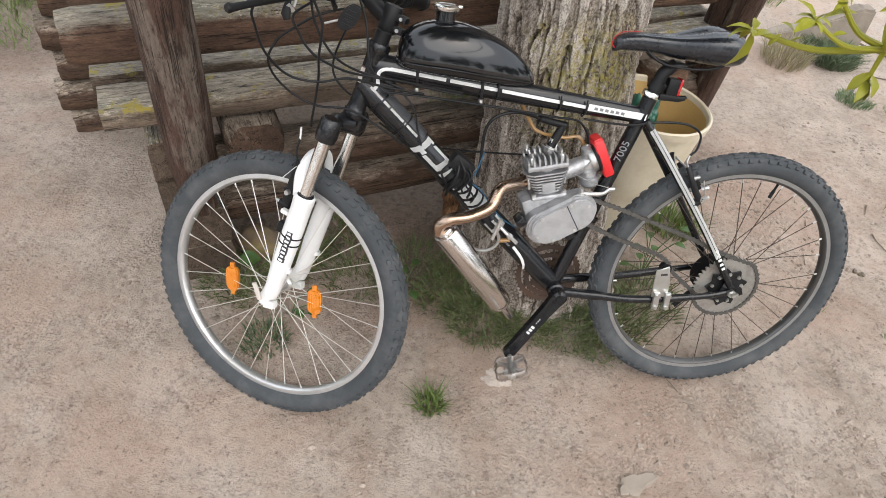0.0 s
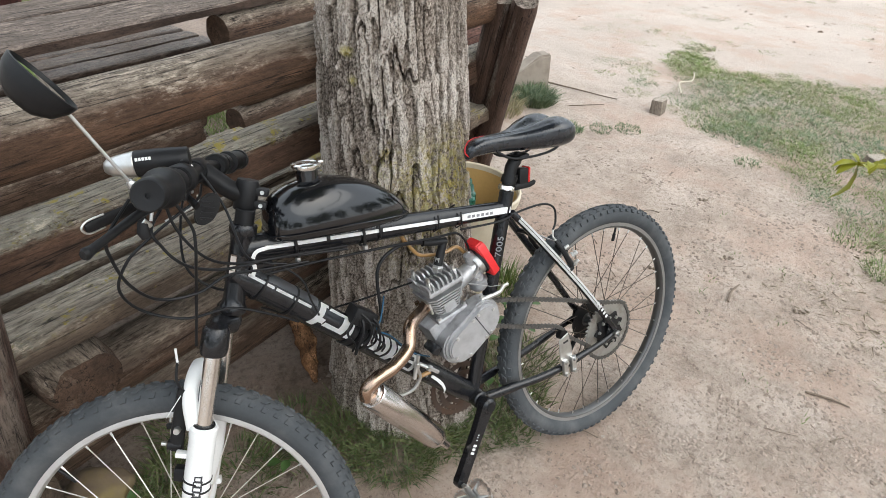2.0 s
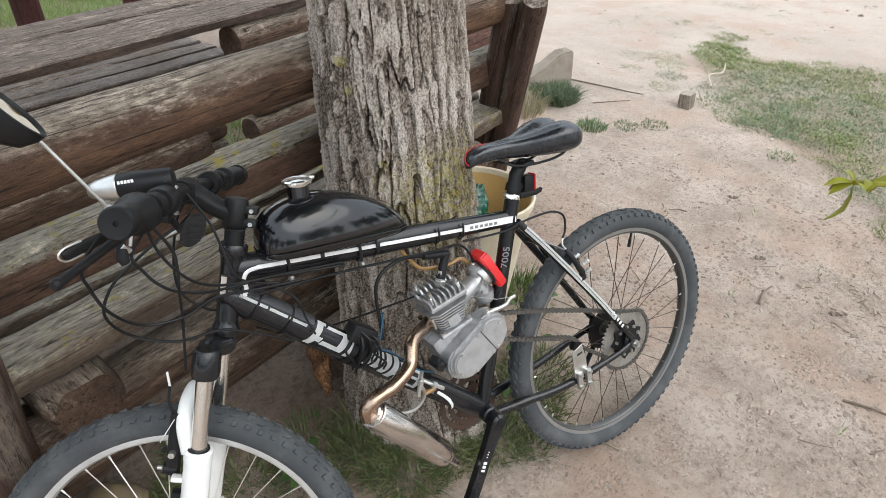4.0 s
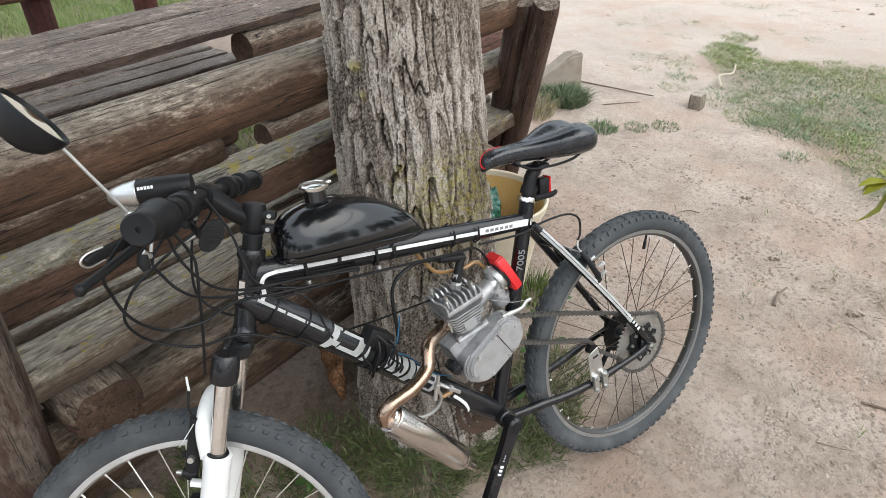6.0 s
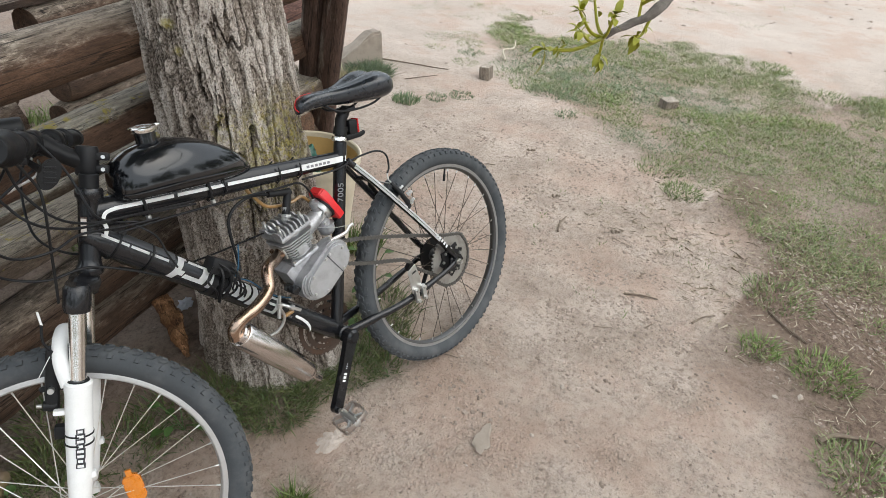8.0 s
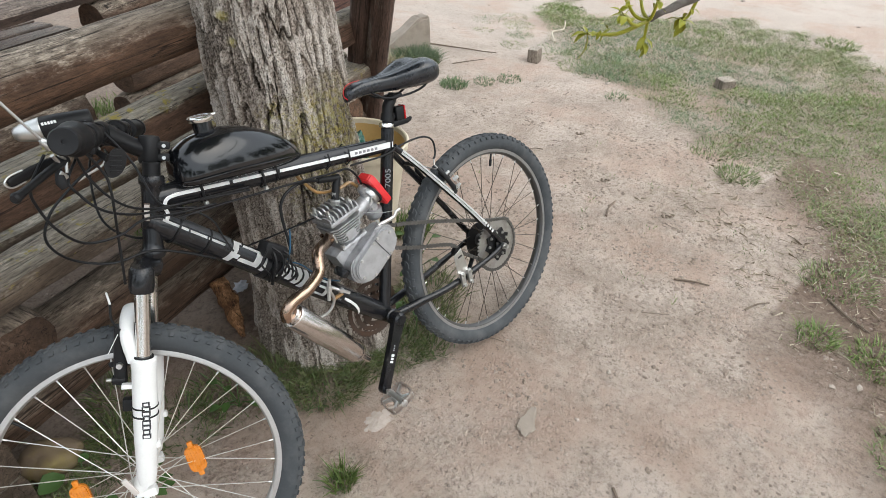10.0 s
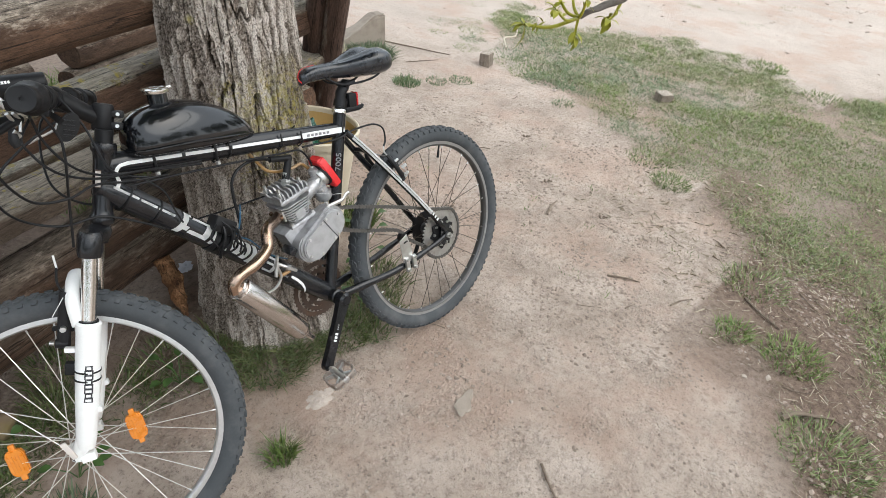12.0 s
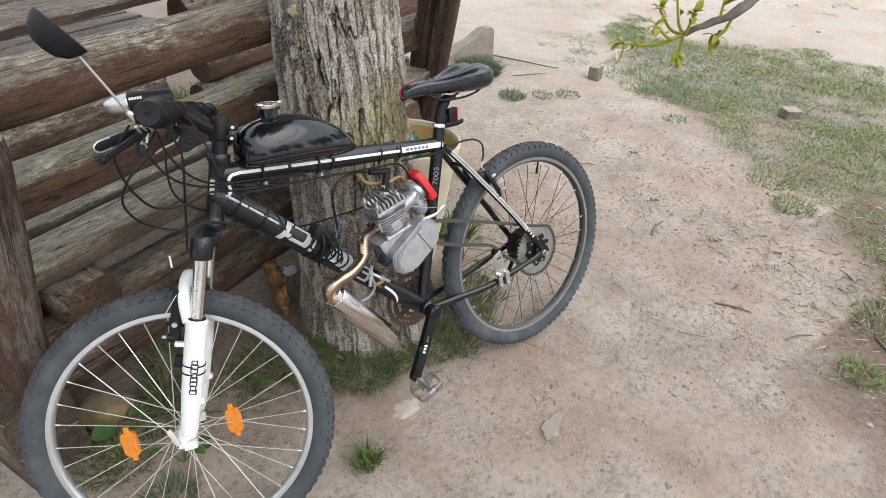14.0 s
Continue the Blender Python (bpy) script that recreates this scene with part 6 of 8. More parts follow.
for s in (-1, 1):
    c = HEAD - RAKE * 0.105 + AHEAD * 0.014 + V(0, 0.064 * s, 0)
    sub("stanchion", steered(tube([c, c - RAKE * 0.20], 0.0142, 20)), CHROME, fork, "chrome fork tube with rusty streaks")
    t = c - RAKE * 0.165
    low = AXLE_F + V(0, 0.062 * s, 0)
    prof = [(0.0145, 0.004), (0.0205, 0.004), (0.0238, 0.0), (0.0238, -0.012), (0.0228, -0.02), (0.0232, -0.10), (0.0220, -0.17), (0.0190, -0.250), (0.0160, -0.270), (0.0, -0.274)]
    bm = lathe(bmesh.new(), prof, t, t + RAKE, 24)
    sweep(bm, [t - RAKE * 0.235, low + RAKE * 0.030 - AHEAD * 0.010, low, low - RAKE * 0.012], [0.0185, 0.0170, 0.0140, 0.011], 14, 0.75)
    block(bm, (0.028, 0.020, 0.018), axes(low - AHEAD * 0.020 - RAKE * 0.004, (1, 0, 0), (0, 0, 1)), 0.003)
    block(bm, (0.014, 0.016, 0.012), axes(t - RAKE * 0.185 - AHEAD * 0.021, (1, 0, 0), RAKE), 0.003)
    block(bm, (0.030, 0.014, 0.010), axes(t - RAKE * 0.055 + AHEAD * 0.026, AHEAD, RAKE), 0.003)
    leg = sub("fork_leg", steered(bm), WHITE, fork, "white fork leg")
    sub("wiper_seal", steered(turned([(0.0145, 0.007), (0.0175, 0.007), (0.0188, 0.003), (0.0188, -0.001)], t, t + RAKE, 22)), MATT, leg)
    if s < 0:
        bm = bmesh.new()
        pale = bmesh.new()
        for i in range(8):
            at = t - RAKE * (0.088 + 0.0098 * i) + V(0.0045, -0.0212, 0)
            block(bm, (0.0092, 0.005, 0.0155 if i % 3 else 0.0130), axes(at, RAKE, AHEAD))
            block(pale, (0.0052, 0.0062, 0.0105 if i % 3 else 0.0080), axes(at, RAKE, AHEAD))
        sub("lettering", steered(pale), WHITE, leg, "", False)
        sub("lettering", steered(bm), INK, leg, "black outlined block lettering, reduced to bars", False)
        for k in (0.098, 0.116):
            sub("zip_tie", steered(turned([(0.0222, -0.0015), (0.0246, -0.0015), (0.0246, 0.0015), (0.0222, 0.0015)], t - RAKE * k, t, 24)), MATT, leg)
        sub("sensor", steered(boxed((0.026, 0.018, 0.026), axes(t - RAKE * 0.098 + AHEAD * 0.028 + V(0, 0.010, 0), AHEAD, RAKE), 0.004)), MATT, leg, "small black speed sensor")
t = HEAD - RAKE * 0.275 + AHEAD * 0.030
bm = bmesh.new()
arch = [t + V(0, -0.064, 0), t + V(0, -0.060, 0) + RAKE * 0.045 + AHEAD * 0.012, t + V(0, -0.036, 0) + RAKE * 0.078 + AHEAD * 0.016, t + RAKE * 0.088 + AHEAD * 0.016, t + V(0, 0.036, 0) + RAKE * 0.078 + AHEAD * 0.016, t + V(0, 0.060, 0) + RAKE * 0.045 + AHEAD * 0.012, t + V(0, 0.064, 0)]
sweep(bm, curve_points(arch, 5), 0.013, 12, 0.6)
sub("fork_brace", steered(bm), WHITE, fork, "white arched fork brace")
brake = None
for s in (-1, 1):
    p0 = HEAD - RAKE * 0.318 + AHEAD * 0.058 + V(0, 0.048 * s, 0)
    bm = bmesh.new()
    sweep(bm, [p0 - RAKE * 0.008, p0 + RAKE * 0.05, p0 + RAKE * 0.108 + V(0, 0.002 * s, 0)], [0.0125, 0.0115, 0.009], 10, 0.7)
    lathe(bm, [(0, -0.012), (0.008, -0.012), (0.0095, -0.006), (0.0095, 0.010), (0, 0.010)], p0 + AHEAD * 0.004, p0 + AHEAD, 14)
    block(bm, (0.048, 0.009, 0.010), axes(p0 + RAKE * 0.032 - V(0, 0.016 * s, 0), (1, 0, 0), RAKE), 0.003)
    arm = sub("brake_arm", steered(bm), MATT, fork, "black rim-brake arm")
    sub("bolt", steered(turned([(0, -0.004), (0.0055, -0.004), (0.006, 0.003), (0.006, 0.012)], p0 + RAKE * 0.034 + V(0, 0.013 * s, 0), p0 + RAKE * 0.034, 10)), STEEL, arm)
    sub("bolt", steered(turned([(0, 0.005), (0.0035, 0.005), (0.004, -0.003)], p0 + AHEAD * 0.02, p0 + AHEAD * 0.1, 10)), STEEL, arm)
p0 = HEAD - RAKE * 0.218 + AHEAD * 0.055
sub("brake_wire", steered(tube([p0 + V(0, 0.052, 0), p0 + V(0, -0.052, 0.004), p0 + V(-0.03, -0.075, -0.028)], 0.0009, 6)), STEEL, fork)
sub("brake_noodle", steered(tube(curve_points([p0 + V(0, -0.05, 0.0), p0 + V(-0.004, -0.058, 0.03), p0 + V(0.004, -0.056, 0.06)], 5), 0.0024, 8)), MATT, fork, "black brake noodle")
sub("ferrule", steered(tube([p0 + V(0.004, -0.056, 0.058), p0 + V(0.006, -0.055, 0.084)], 0.0021, 8)), WHITE, fork, "pale cable ferrule")

# stem and handlebar
UNSTEER = STEER.inverted()
BAR = UNSTEER @ V(-0.916, 0.055, 0.623)
sub("spacer", steered(turned([(0.0165, 0.082), (0.0165, 0.106), (0.0145, 0.108)], HEAD, HEAD + RAKE, 20)), MATT, fork)
S0 = HEAD + RAKE * 0.128 + UNSTEER.to_3x3() @ V(0.003, 0.016, 0)
stem = sub("stem", steered(tube([S0 + AHEAD * 0.006, S0 + AHEAD * 0.03 + RAKE * 0.006, BAR - AHEAD * 0.01], [0.0185, 0.0165, 0.018], 16)), MATT, fork, "black handlebar stem")
bm = turned([(0, -0.026), (0.0185, -0.026), (0.02, -0.022), (0.02, 0.02), (0.0175, 0.027), (0, 0.028)], S0, S0 + RAKE, 22)
for z in (-0.013, 0.010):
    block(bm, (0.026, 0.024, 0.014), axes(S0 + RAKE * z - AHEAD * 0.024, AHEAD, RAKE), 0.004)
sub("stem_clamp", steered(bm), MATT, stem)
for z in (-0.013, 0.010):
    sub("bolt", steered(turned([(0, -0.002), (0.0036, -0.002), (0.0036, 0.004)], S0 + RAKE * z - AHEAD * 0.027 + V(0, -0.0135, 0), S0 + RAKE * z - AHEAD * 0.027, 10)), STEEL, stem)
sub("face_plate", steered(turned([(0.0, -0.024), (0.019, -0.024), (0.021, -0.018), (0.021, 0.018), (0.019, 0.024), (0, 0.024)], BAR, BAR + V(0, 1, 0), 22)), MATT, stem)


BAR_HALF = UNSTEER.to_3x3() @ (V(-0.785, 0.333, 0.574) - V(-1.047, -0.223, 0.672)) / 2


def on_bar(y, up=0.0, ahead=0.0):
    """A place along the handlebar, which sweeps back a little towards its ends."""
    t = y / 0.298
    return BAR + BAR_HALF * t - AHEAD * (0.016 * abs(t)) + RAKE * up + AHEAD * ahead


bar = sub("handlebar", steered(tube([on_bar(y) for y in (-0.295, -0.2, -0.1, -0.045, 0, 0.045, 0.1, 0.2, 0.295)], [0.0112, 0.0112, 0.0115, 0.0155, 0.0158, 0.0155, 0.0115, 0.0112, 0.0112], 16)), MATT, fork, "black flat handlebar")
for s in (-1, 1):
    a, b = (on_bar(0.300), on_bar(0.195)) if s > 0 else (on_bar(-0.298), on_bar(-0.212))
    L = (b - a).length
    prof = [(0.0, -0.001), (0.004, -0.001), (0.004, 0.004), (0.0045, 0.004), (0.019, 0.0), (0.0215, 0.003), (0.0215, 0.010), (0.0185, 0.013)]
    prof += [(0.0182 + 0.0012 * (i % 2), 0.016 + (L - 0.03) * i / 16) for i in range(17)] + [(0.0225, L - 0.010), (0.0235, L - 0.006), (0.0225, L), (0.012, L + 0.001)]
    if s < 0:
        prof = [(0.0, 0.006), (0.0035, 0.006), (0.0035, -0.001), (0.0190, -0.002), (0.0212, 0.001), (0.0212, 0.020), (0.0205, 0.034), (0.0222, 0.048), (0.0262, 0.058), (0.0278, L - 0.016), (0.0275, L - 0.006), (0.0235, L), (0.012, L)]
    grip = sub("grip", steered(lathe(bmesh.new(), prof, a, b, 24)), MATT, bar, "black rubber grip")
    c = on_bar(s * 0.165)
    bm = turned([(0.0118, -0.013), (0.0185, -0.013), (0.0195, -0.008), (0.0195, 0.008), (0.0185, 0.013), (0.0118, 0.013)], c, c + V(0, 1, 0), 20)
    sweep(bm, [c + AHEAD * 0.006, c + AHEAD * 0.026 - RAKE * 0.010, c + AHEAD * 0.040 - RAKE * 0.018 + V(0, 0.015 * s, 0)], [0.012, 0.011, 0.009], 12)
    perch = sub("lever_perch", steered(bm), MATT, bar, "black brake lever clamp")
    p0 = c + AHEAD * 0.040 - RAKE * 0.018
    bm = tube(curve_points([p0 - V(0, 0.012 * s, 0), p0 + V(0, 0.02 * s, 0) + AHEAD * 0.012 - RAKE * 0.006, p0 + V(0, 0.06 * s, 0) + AHEAD * 0.018 - RAKE * 0.014, p0 + V(0, 0.108 * s, 0) + AHEAD * 0.012 - RAKE * 0.016], 4), [0.007, 0.0075, 0.008, 0.008, 0.0078, 0.0075, 0.007, 0.0068, 0.0066, 0.0064, 0.0064, 0.0066, 0.0068], 10, 0.75)
    if s > 0:
        sub("brake_lever", steered(bm), MATT, perch, "black two-finger brake lever")
    else:
        bm.free()
    sub("barrel_adjuster", steered(turned([(0, 0), (0.0045, 0), (0.0045, 0.014), (0.003, 0.016), (0.003, 0.022)], p0 - V(0, 0.016 * s, 0), p0 - V(0, 0.06 * s, 0) + AHEAD * 0.02, 10)), STEEL, perch)
    c = on_bar(s * 0.118)
    bm = turned([(0.0118, -0.018), (0.020, -0.018), (0.023, -0.012), (0.023, 0.012), (0.020, 0.018), (0.0118, 0.018)], c, c + V(0, 1, 0), 18)
    block(bm, (0.040, 0.030, 0.018), axes(c - RAKE * 0.022 + AHEAD * 0.006, AHEAD, RAKE), 0.005)
    sweep(bm, [c - RAKE * 0.026 - AHEAD * 0.012, c - RAKE * 0.036 - AHEAD * 0.03 + V(0, 0.012 * s, 0)], [0.006, 0.008], 10, 0.5)
    sub("gear_shifter", steered(bm), MATT, bar, "black gear shifter")

# clutch lever below the left grip, throttle housing on the right
bm = tube(curve_points([V(-1.018, -0.070, 0.620), V(-1.046, -0.082, 0.618), V(-1.078, -0.095, 0.615), V(-1.104, -0.106, 0.612)], 4), [0.006, 0.0068, 0.0075, 0.008, 0.0082, 0.0084, 0.0086, 0.0086, 0.0086, 0.0085, 0.0084, 0.008, 0.006], 12, 0.5)
lever = sub("brake_lever", bm, MATT, bar, "black brake lever with a bare silver edge")
sub("worn_edge", tube(curve_points([V(-1.078, -0.096, 0.6235), V(-1.100, -0.106, 0.6215), V(-1.109, -0.109, 0.613), V(-1.101, -0.106, 0.604), V(-1.080, -0.097, 0.606)], 5), 0.0015, 8), STEEL, lever, "bare silver lever edge")
bm = tube(curve_points([V(-1.014, -0.098, 0.620), V(-1.044, -0.125, 0.617), V(-1.080, -0.165, 0.612), V(-1.106, -0.193, 0.608), V(-1.118, -0.206, 0.607)], 4), [0.007, 0.007, 0.0072, 0.007, 0.007, 0.0068, 0.0066, 0.0064, 0.0062, 0.0062, 0.0062, 0.0064, 0.0068, 0.0074, 0.0085, 0.0088, 0.006], 10, 0.8)
sub("clutch_lever", bm, MATT, bar, "worn black clutch lever with a ball end")
for p0, p1, r in ((V(-1.026, -0.115, 0.634), V(-1.018, -0.105, 0.622), 0.0026), (V(-1.036, -0.122, 0.636), V(-1.030, -0.115, 0.622), 0.0030), (V(-1.018, -0.106, 0.618), V(-1.024, -0.108, 0.602), 0.0026), (V(-1.034, -0.110, 0.606), V(-1.026, -0.103, 0.594), 0.0040)):
    sub("lever_link", tube([p0, p0.lerp(p1, 0.5), p1], r, 8), STEEL, bar, "small bright lever bolt")
sub("adjuster", tube([V(-1.033, -0.106, 0.612), V(-1.038, -0.112, 0.590), V(-1.036, -0.112, 0.580)], [0.005, 0.0085, 0.006], 10, 0.5), MATT, bar)
sub("brake_noodle", tube(curve_points([V(-0.924, 0.050, 0.583), V(-0.926, 0.050, 0.573), V(-0.933, 0.050, 0.566), V(-0.947, 0.050, 0.561), V(-0.961, 0.050, 0.558), V(-0.985, 0.050, 0.551)], 5), 0.0026, 8), STEEL, bar, "bright bent cable guide")
TAB = axes(V(-0.931, -0.03, 0.578), (0.93, 0, -0.34), (0.34, 0, 0.94))
outline = [(0.017 * math.copysign(abs(math.cos(a)) ** 0.8, math.cos(a)) + 0.006 * math.sin(a), 0.027 * math.sin(a)) for a in [2 * math.pi * k / 28 for k in range(28)]]
bm = plate(outline, 0.008, TAB)
bmesh.ops.bevel(bm, geom=[e for e in bm.edges if abs((TAB.inverted() @ e.verts[0].co).y - (TAB.inverted() @ e.verts[1].co).y) < 1e-5], offset=0.0022, segments=2, affect="EDGES")
for i in range(4):
    block(bm, (0.020, 0.003, 0.0035), TAB @ Matrix.Translation((0, -0.0050, -0.015 + 0.009 * i)), 0.0008)
sub("strap_tab", bm, MATT, bar, "black ribbed rubber strap end")
for c, r in ((V(-0.953, -0.009, 0.621), 0.0052), (V(-0.940, 0.000, 0.603), 0.0036), (V(-0.930, 0.010, 0.640), 0.0035), (V(-0.975, -0.060, 0.615), 0.0035)):
    sub("bolt", turned([(0, -0.006), (r, -0.006), (r, 0.006), (0, 0.006)], c + V(-0.006, -0.020, 0.006), c, 8), STEEL, bar)

# headlamp
a, b = V(-1.048, 0.027, 0.662), V(-0.936, -0.012, 0.660)
lamp = sub("headlamp", turned([(0, 0.0415), (0.0200, 0.0415), (0.0208, 0.043), (0.0205, 0.07), (0.0188, 0.105), (0.0178, 0.118), (0.0165, 0.120), (0, 0.120)], a, b, 24), MATT, None, "silver and black headlamp on the handlebar")
sub("lamp_head", turned([(0, -0.004), (0.008, -0.003), (0.0118, 0.001), (0.0150, 0.010), (0.0185, 0.026), (0.0205, 0.040), (0.0198, 0.0412), (0.0, 0.0412)], a, b, 28), STEEL, lamp, "silver lamp head")
bm = bmesh.new()
d = (b - a).normalized()
side = V(-0.33, -0.9, 0.35)
side = (side - d * side.dot(d)).normalized()
for i in range(5):
    block(bm, (0.0036, 0.0048, 0.001), axes(a + d * (0.047 + 0.0048 * i) + side * 0.0206 + V(0, 0, 0.003), d + V(0, 0, 0.1), side))
sub("lettering", bm, DECAL, lamp, "white lettering, reduced to bars", False)
sub("switch_slot", boxed((0.052, 0.004, 0.0022), axes(a + d * 0.086 + side * 0.0180 - V(0, 0, 0.004), d, side), 0.0006), INK, lamp)
bm = bmesh.new()
block(bm, (0.030, 0.022, 0.022), axes(a + d * 0.092 - V(0, -0.004, 0.026), (1, 0, 0), (0, 0, 1)), 0.004)
sub("lamp_bracket", bm, MATT, lamp)

# mirror on its thin arm
m0, m1 = V(-1.031, -0.088, 0.650), V(-1.081, -0.100, 0.758)
mirror = sub("mirror", tube(curve_points([m0, m0.lerp(m1, 0.5), m1, m1 + V(-0.006, -0.003, 0.010)], 5), 0.0024, 10), STEEL, None, "round black mirror on a thin rod")
sub("mirror_clamp", turned([(0.0, -0.010), (0.006, -0.010), (0.0065, 0.006), (0.0045, 0.010), (0.0, 0.010)], m0, m1, 14), STEEL, mirror)
back = BIKE.inverted().to_3x3() @ V(0.86, -0.02, 0.51).normalized()
mc = V(-1.102, -0.118, 0.804)
mm = axes(mc, BIKE.inverted().to_3x3() @ V(-0.479, 0.691, 0.54), back)
bm = bmesh.new()
lathe(bm, [(0.0, -0.034), (0.020, -0.032), (0.038, -0.022), (0.048, -0.006), (0.050, 0.004), (0.0475, 0.005), (0.0465, 0.002)], (0, 0, 0), (0, 0, 1), 40)
bmesh.ops.transform(bm, matrix=mm @ Matrix.Diagonal((1.0, 0.74, 1.12, 1)), verts=bm.verts)
sub("mirror_shell", bm, MATT, mirror)
bm = turned([(0.0, 0.0025), (0.0468, 0.002)], (0, 0, 0), (0, 0, 1), 40)
bmesh.ops.transform(bm, matrix=mm @ Matrix.Diagonal((1.0, 0.74, 1.12, 1)), verts=bm.verts)
sub("mirror_glass", bm, MIRROR, mirror, "mirror glass")

# seat post and saddle
d = (SEAT_TOP - BB).normalized()
P1 = V(-0.262, 0, 0.512)
post = sub("seat_post", tube([SEAT_TOP - d * 0.02, SEAT_TOP + d * 0.055, P1, P1 + V(0.012, 0, 0.012)], [0.0143, 0.0143, 0.0150, 0.012], 18), MATT, None, "black seat post")
sub("light_clamp", turned([(0.0143, -0.009), (0.0178, -0.009), (0.0178, 0.009), (0.0143, 0.009)], SEAT_TOP + d * 0.026, P1, 20), MATT, post)
c = SEAT_TOP + d * 0.029 + V(0.032, -0.002, 0.000)
tail = sub("tail_light", boxed((0.026, 0.026, 0.036), axes(c, (1, 0, -0.1), (0.1, 0, 1)), 0.005), MATT, post, "black tail light with a red lens")
sub("red_lens", boxed((0.007, 0.0265, 0.0365), axes(c + V(0.0155, 0, 0), (1, 0, -0.1), (0.1, 0, 1)), 0.005), RED_LENS, tail, "red lens")
sub("light_arm", boxed((0.022, 0.012, 0.014), axes(c - V(0.022, 0, 0.002), (1, 0, 0), (0, 0, 1)), 0.003), MATT, tail)


def saddle_mesh():
    """Half-widths, crown and sag along the length, nose first."""
    rows = [(-0.395, 0.006, 0.557, 0.014), (-0.391, 0.014, 0.567, 0.026), (-0.379, 0.019, 0.577, 0.032), (-0.355, 0.021, 0.581, 0.036), (-0.322, 0.0215, 0.581, 0.037), (-0.292, 0.025, 0.581, 0.040), (-0.265, 0.034, 0.583, 0.046), (-0.240, 0.048, 0.588, 0.054), (-0.215, 0.061, 0.595, 0.064), (-0.190, 0.069, 0.601, 0.072), (-0.165, 0.072, 0.601, 0.074), (-0.145, 0.069, 0.596, 0.069), (-0.130, 0.058, 0.586, 0.055), (-0.120, 0.036, 0.574, 0.030)]
    bm = bmesh.new()
    rings = []
    seg = 64
    fine = []
    for i in range(len(rows) - 1):
        for k in range(5):
            t = k / 5
            fine.append(tuple(a + (b - a) * t for a, b in zip(rows[i], rows[i + 1])))
    fine.append(rows[-1])
    fine = [fine[0]] + [tuple(sum(fine[min(max(i + o, 0), len(fine) - 1)][c] for o in (-2, -1, 0, 1, 2)) / 5 for c in range(4)) for i in range(1, len(fine) - 1)] + [fine[-1]]
    for x, w, z, h in fine:
        ring = []
        for k in range(seg):
            a = 2 * math.pi * k / seg
            c, s = math.cos(a), math.sin(a)
            yy = w * math.copysign(abs(c) ** 0.85, c)
            if s >= 0:
                zz = z - h * 0.42 + h * 0.42 * abs(s) ** 0.75
                groove = math.exp(-(yy / (0.008 + 0.12 * w)) ** 2) * 0.017 * min(1, max(0, (x + 0.30) / 0.10))
                zz -= groove * abs(s)
                lines = 0.0016 * max(0, math.sin((abs(yy) / max(w, 0.02)) * 13 - (x + 0.3) * 16)) * (1 if -0.33 < x < -0.17 else 0)
                zz -= lines * abs(s)
            else:
                zz = z - h * 0.42 - h * 0.60 * abs(s) ** 0.6
                yy *= 1 - 0.25 * abs(s) ** 2
            ring.append(bm.verts.new((x, yy, zz)))
        rings.append(ring)
    for a, b in zip(rings, rings[1:]):
        for k in range(seg):
            bm.faces.new((a[k], a[(k + 1) % seg], b[(k + 1) % seg], b[k]))
    bm.faces.new(rings[0][::-1])
    bm.faces.new(rings[-1])
    return bm


saddle = sub("saddle", saddle_mesh(), LEATHER, None, "black padded saddle with a centre groove", 60)
for s in (-1, 1):
    bm = tube(curve_points([V(-0.325, 0.010 * s, 0.550), V(-0.312, 0.014 * s, 0.540), V(-0.295, 0.018 * s, 0.529), V(-0.27, 0.020 * s, 0.522), V(-0.215, 0.022 * s, 0.518), V(-0.175, 0.034 * s, 0.526), V(-0.150, 0.042 * s, 0.545)], 5), 0.0030, 8)
    sub("saddle_rail", bm, MATT, saddle)
sub("rail_clamp", boxed((0.036, 0.044, 0.012), axes((-0.253, 0, 0.521), (1, 0, 0.05), (0, 0, 1)), 0.006), MATT, post)
bm = tube(curve_points([V(-0.3935, -0.009, 0.549), V(-0.3965, -0.002, 0.556), V(-0.393, 0.003, 0.566), V(-0.381, 0.007, 0.5765), V(-0.362, 0.010, 0.5805), V(-0.335, 0.012, 0.5800)], 5), [0.0016] * 26, 8, 0.5)
sub("red_trim", bm, RED, saddle, "thin red trim on the nose")
bm = tube([V(-0.222, 0.022, 0.5835), V(-0.205, 0.024, 0.5900), V(-0.19, 0.024, 0.5945)], [0.0012, 0.0028, 0.0012], 8, 0.4)
sub("red_trim", bm, RED, saddle)


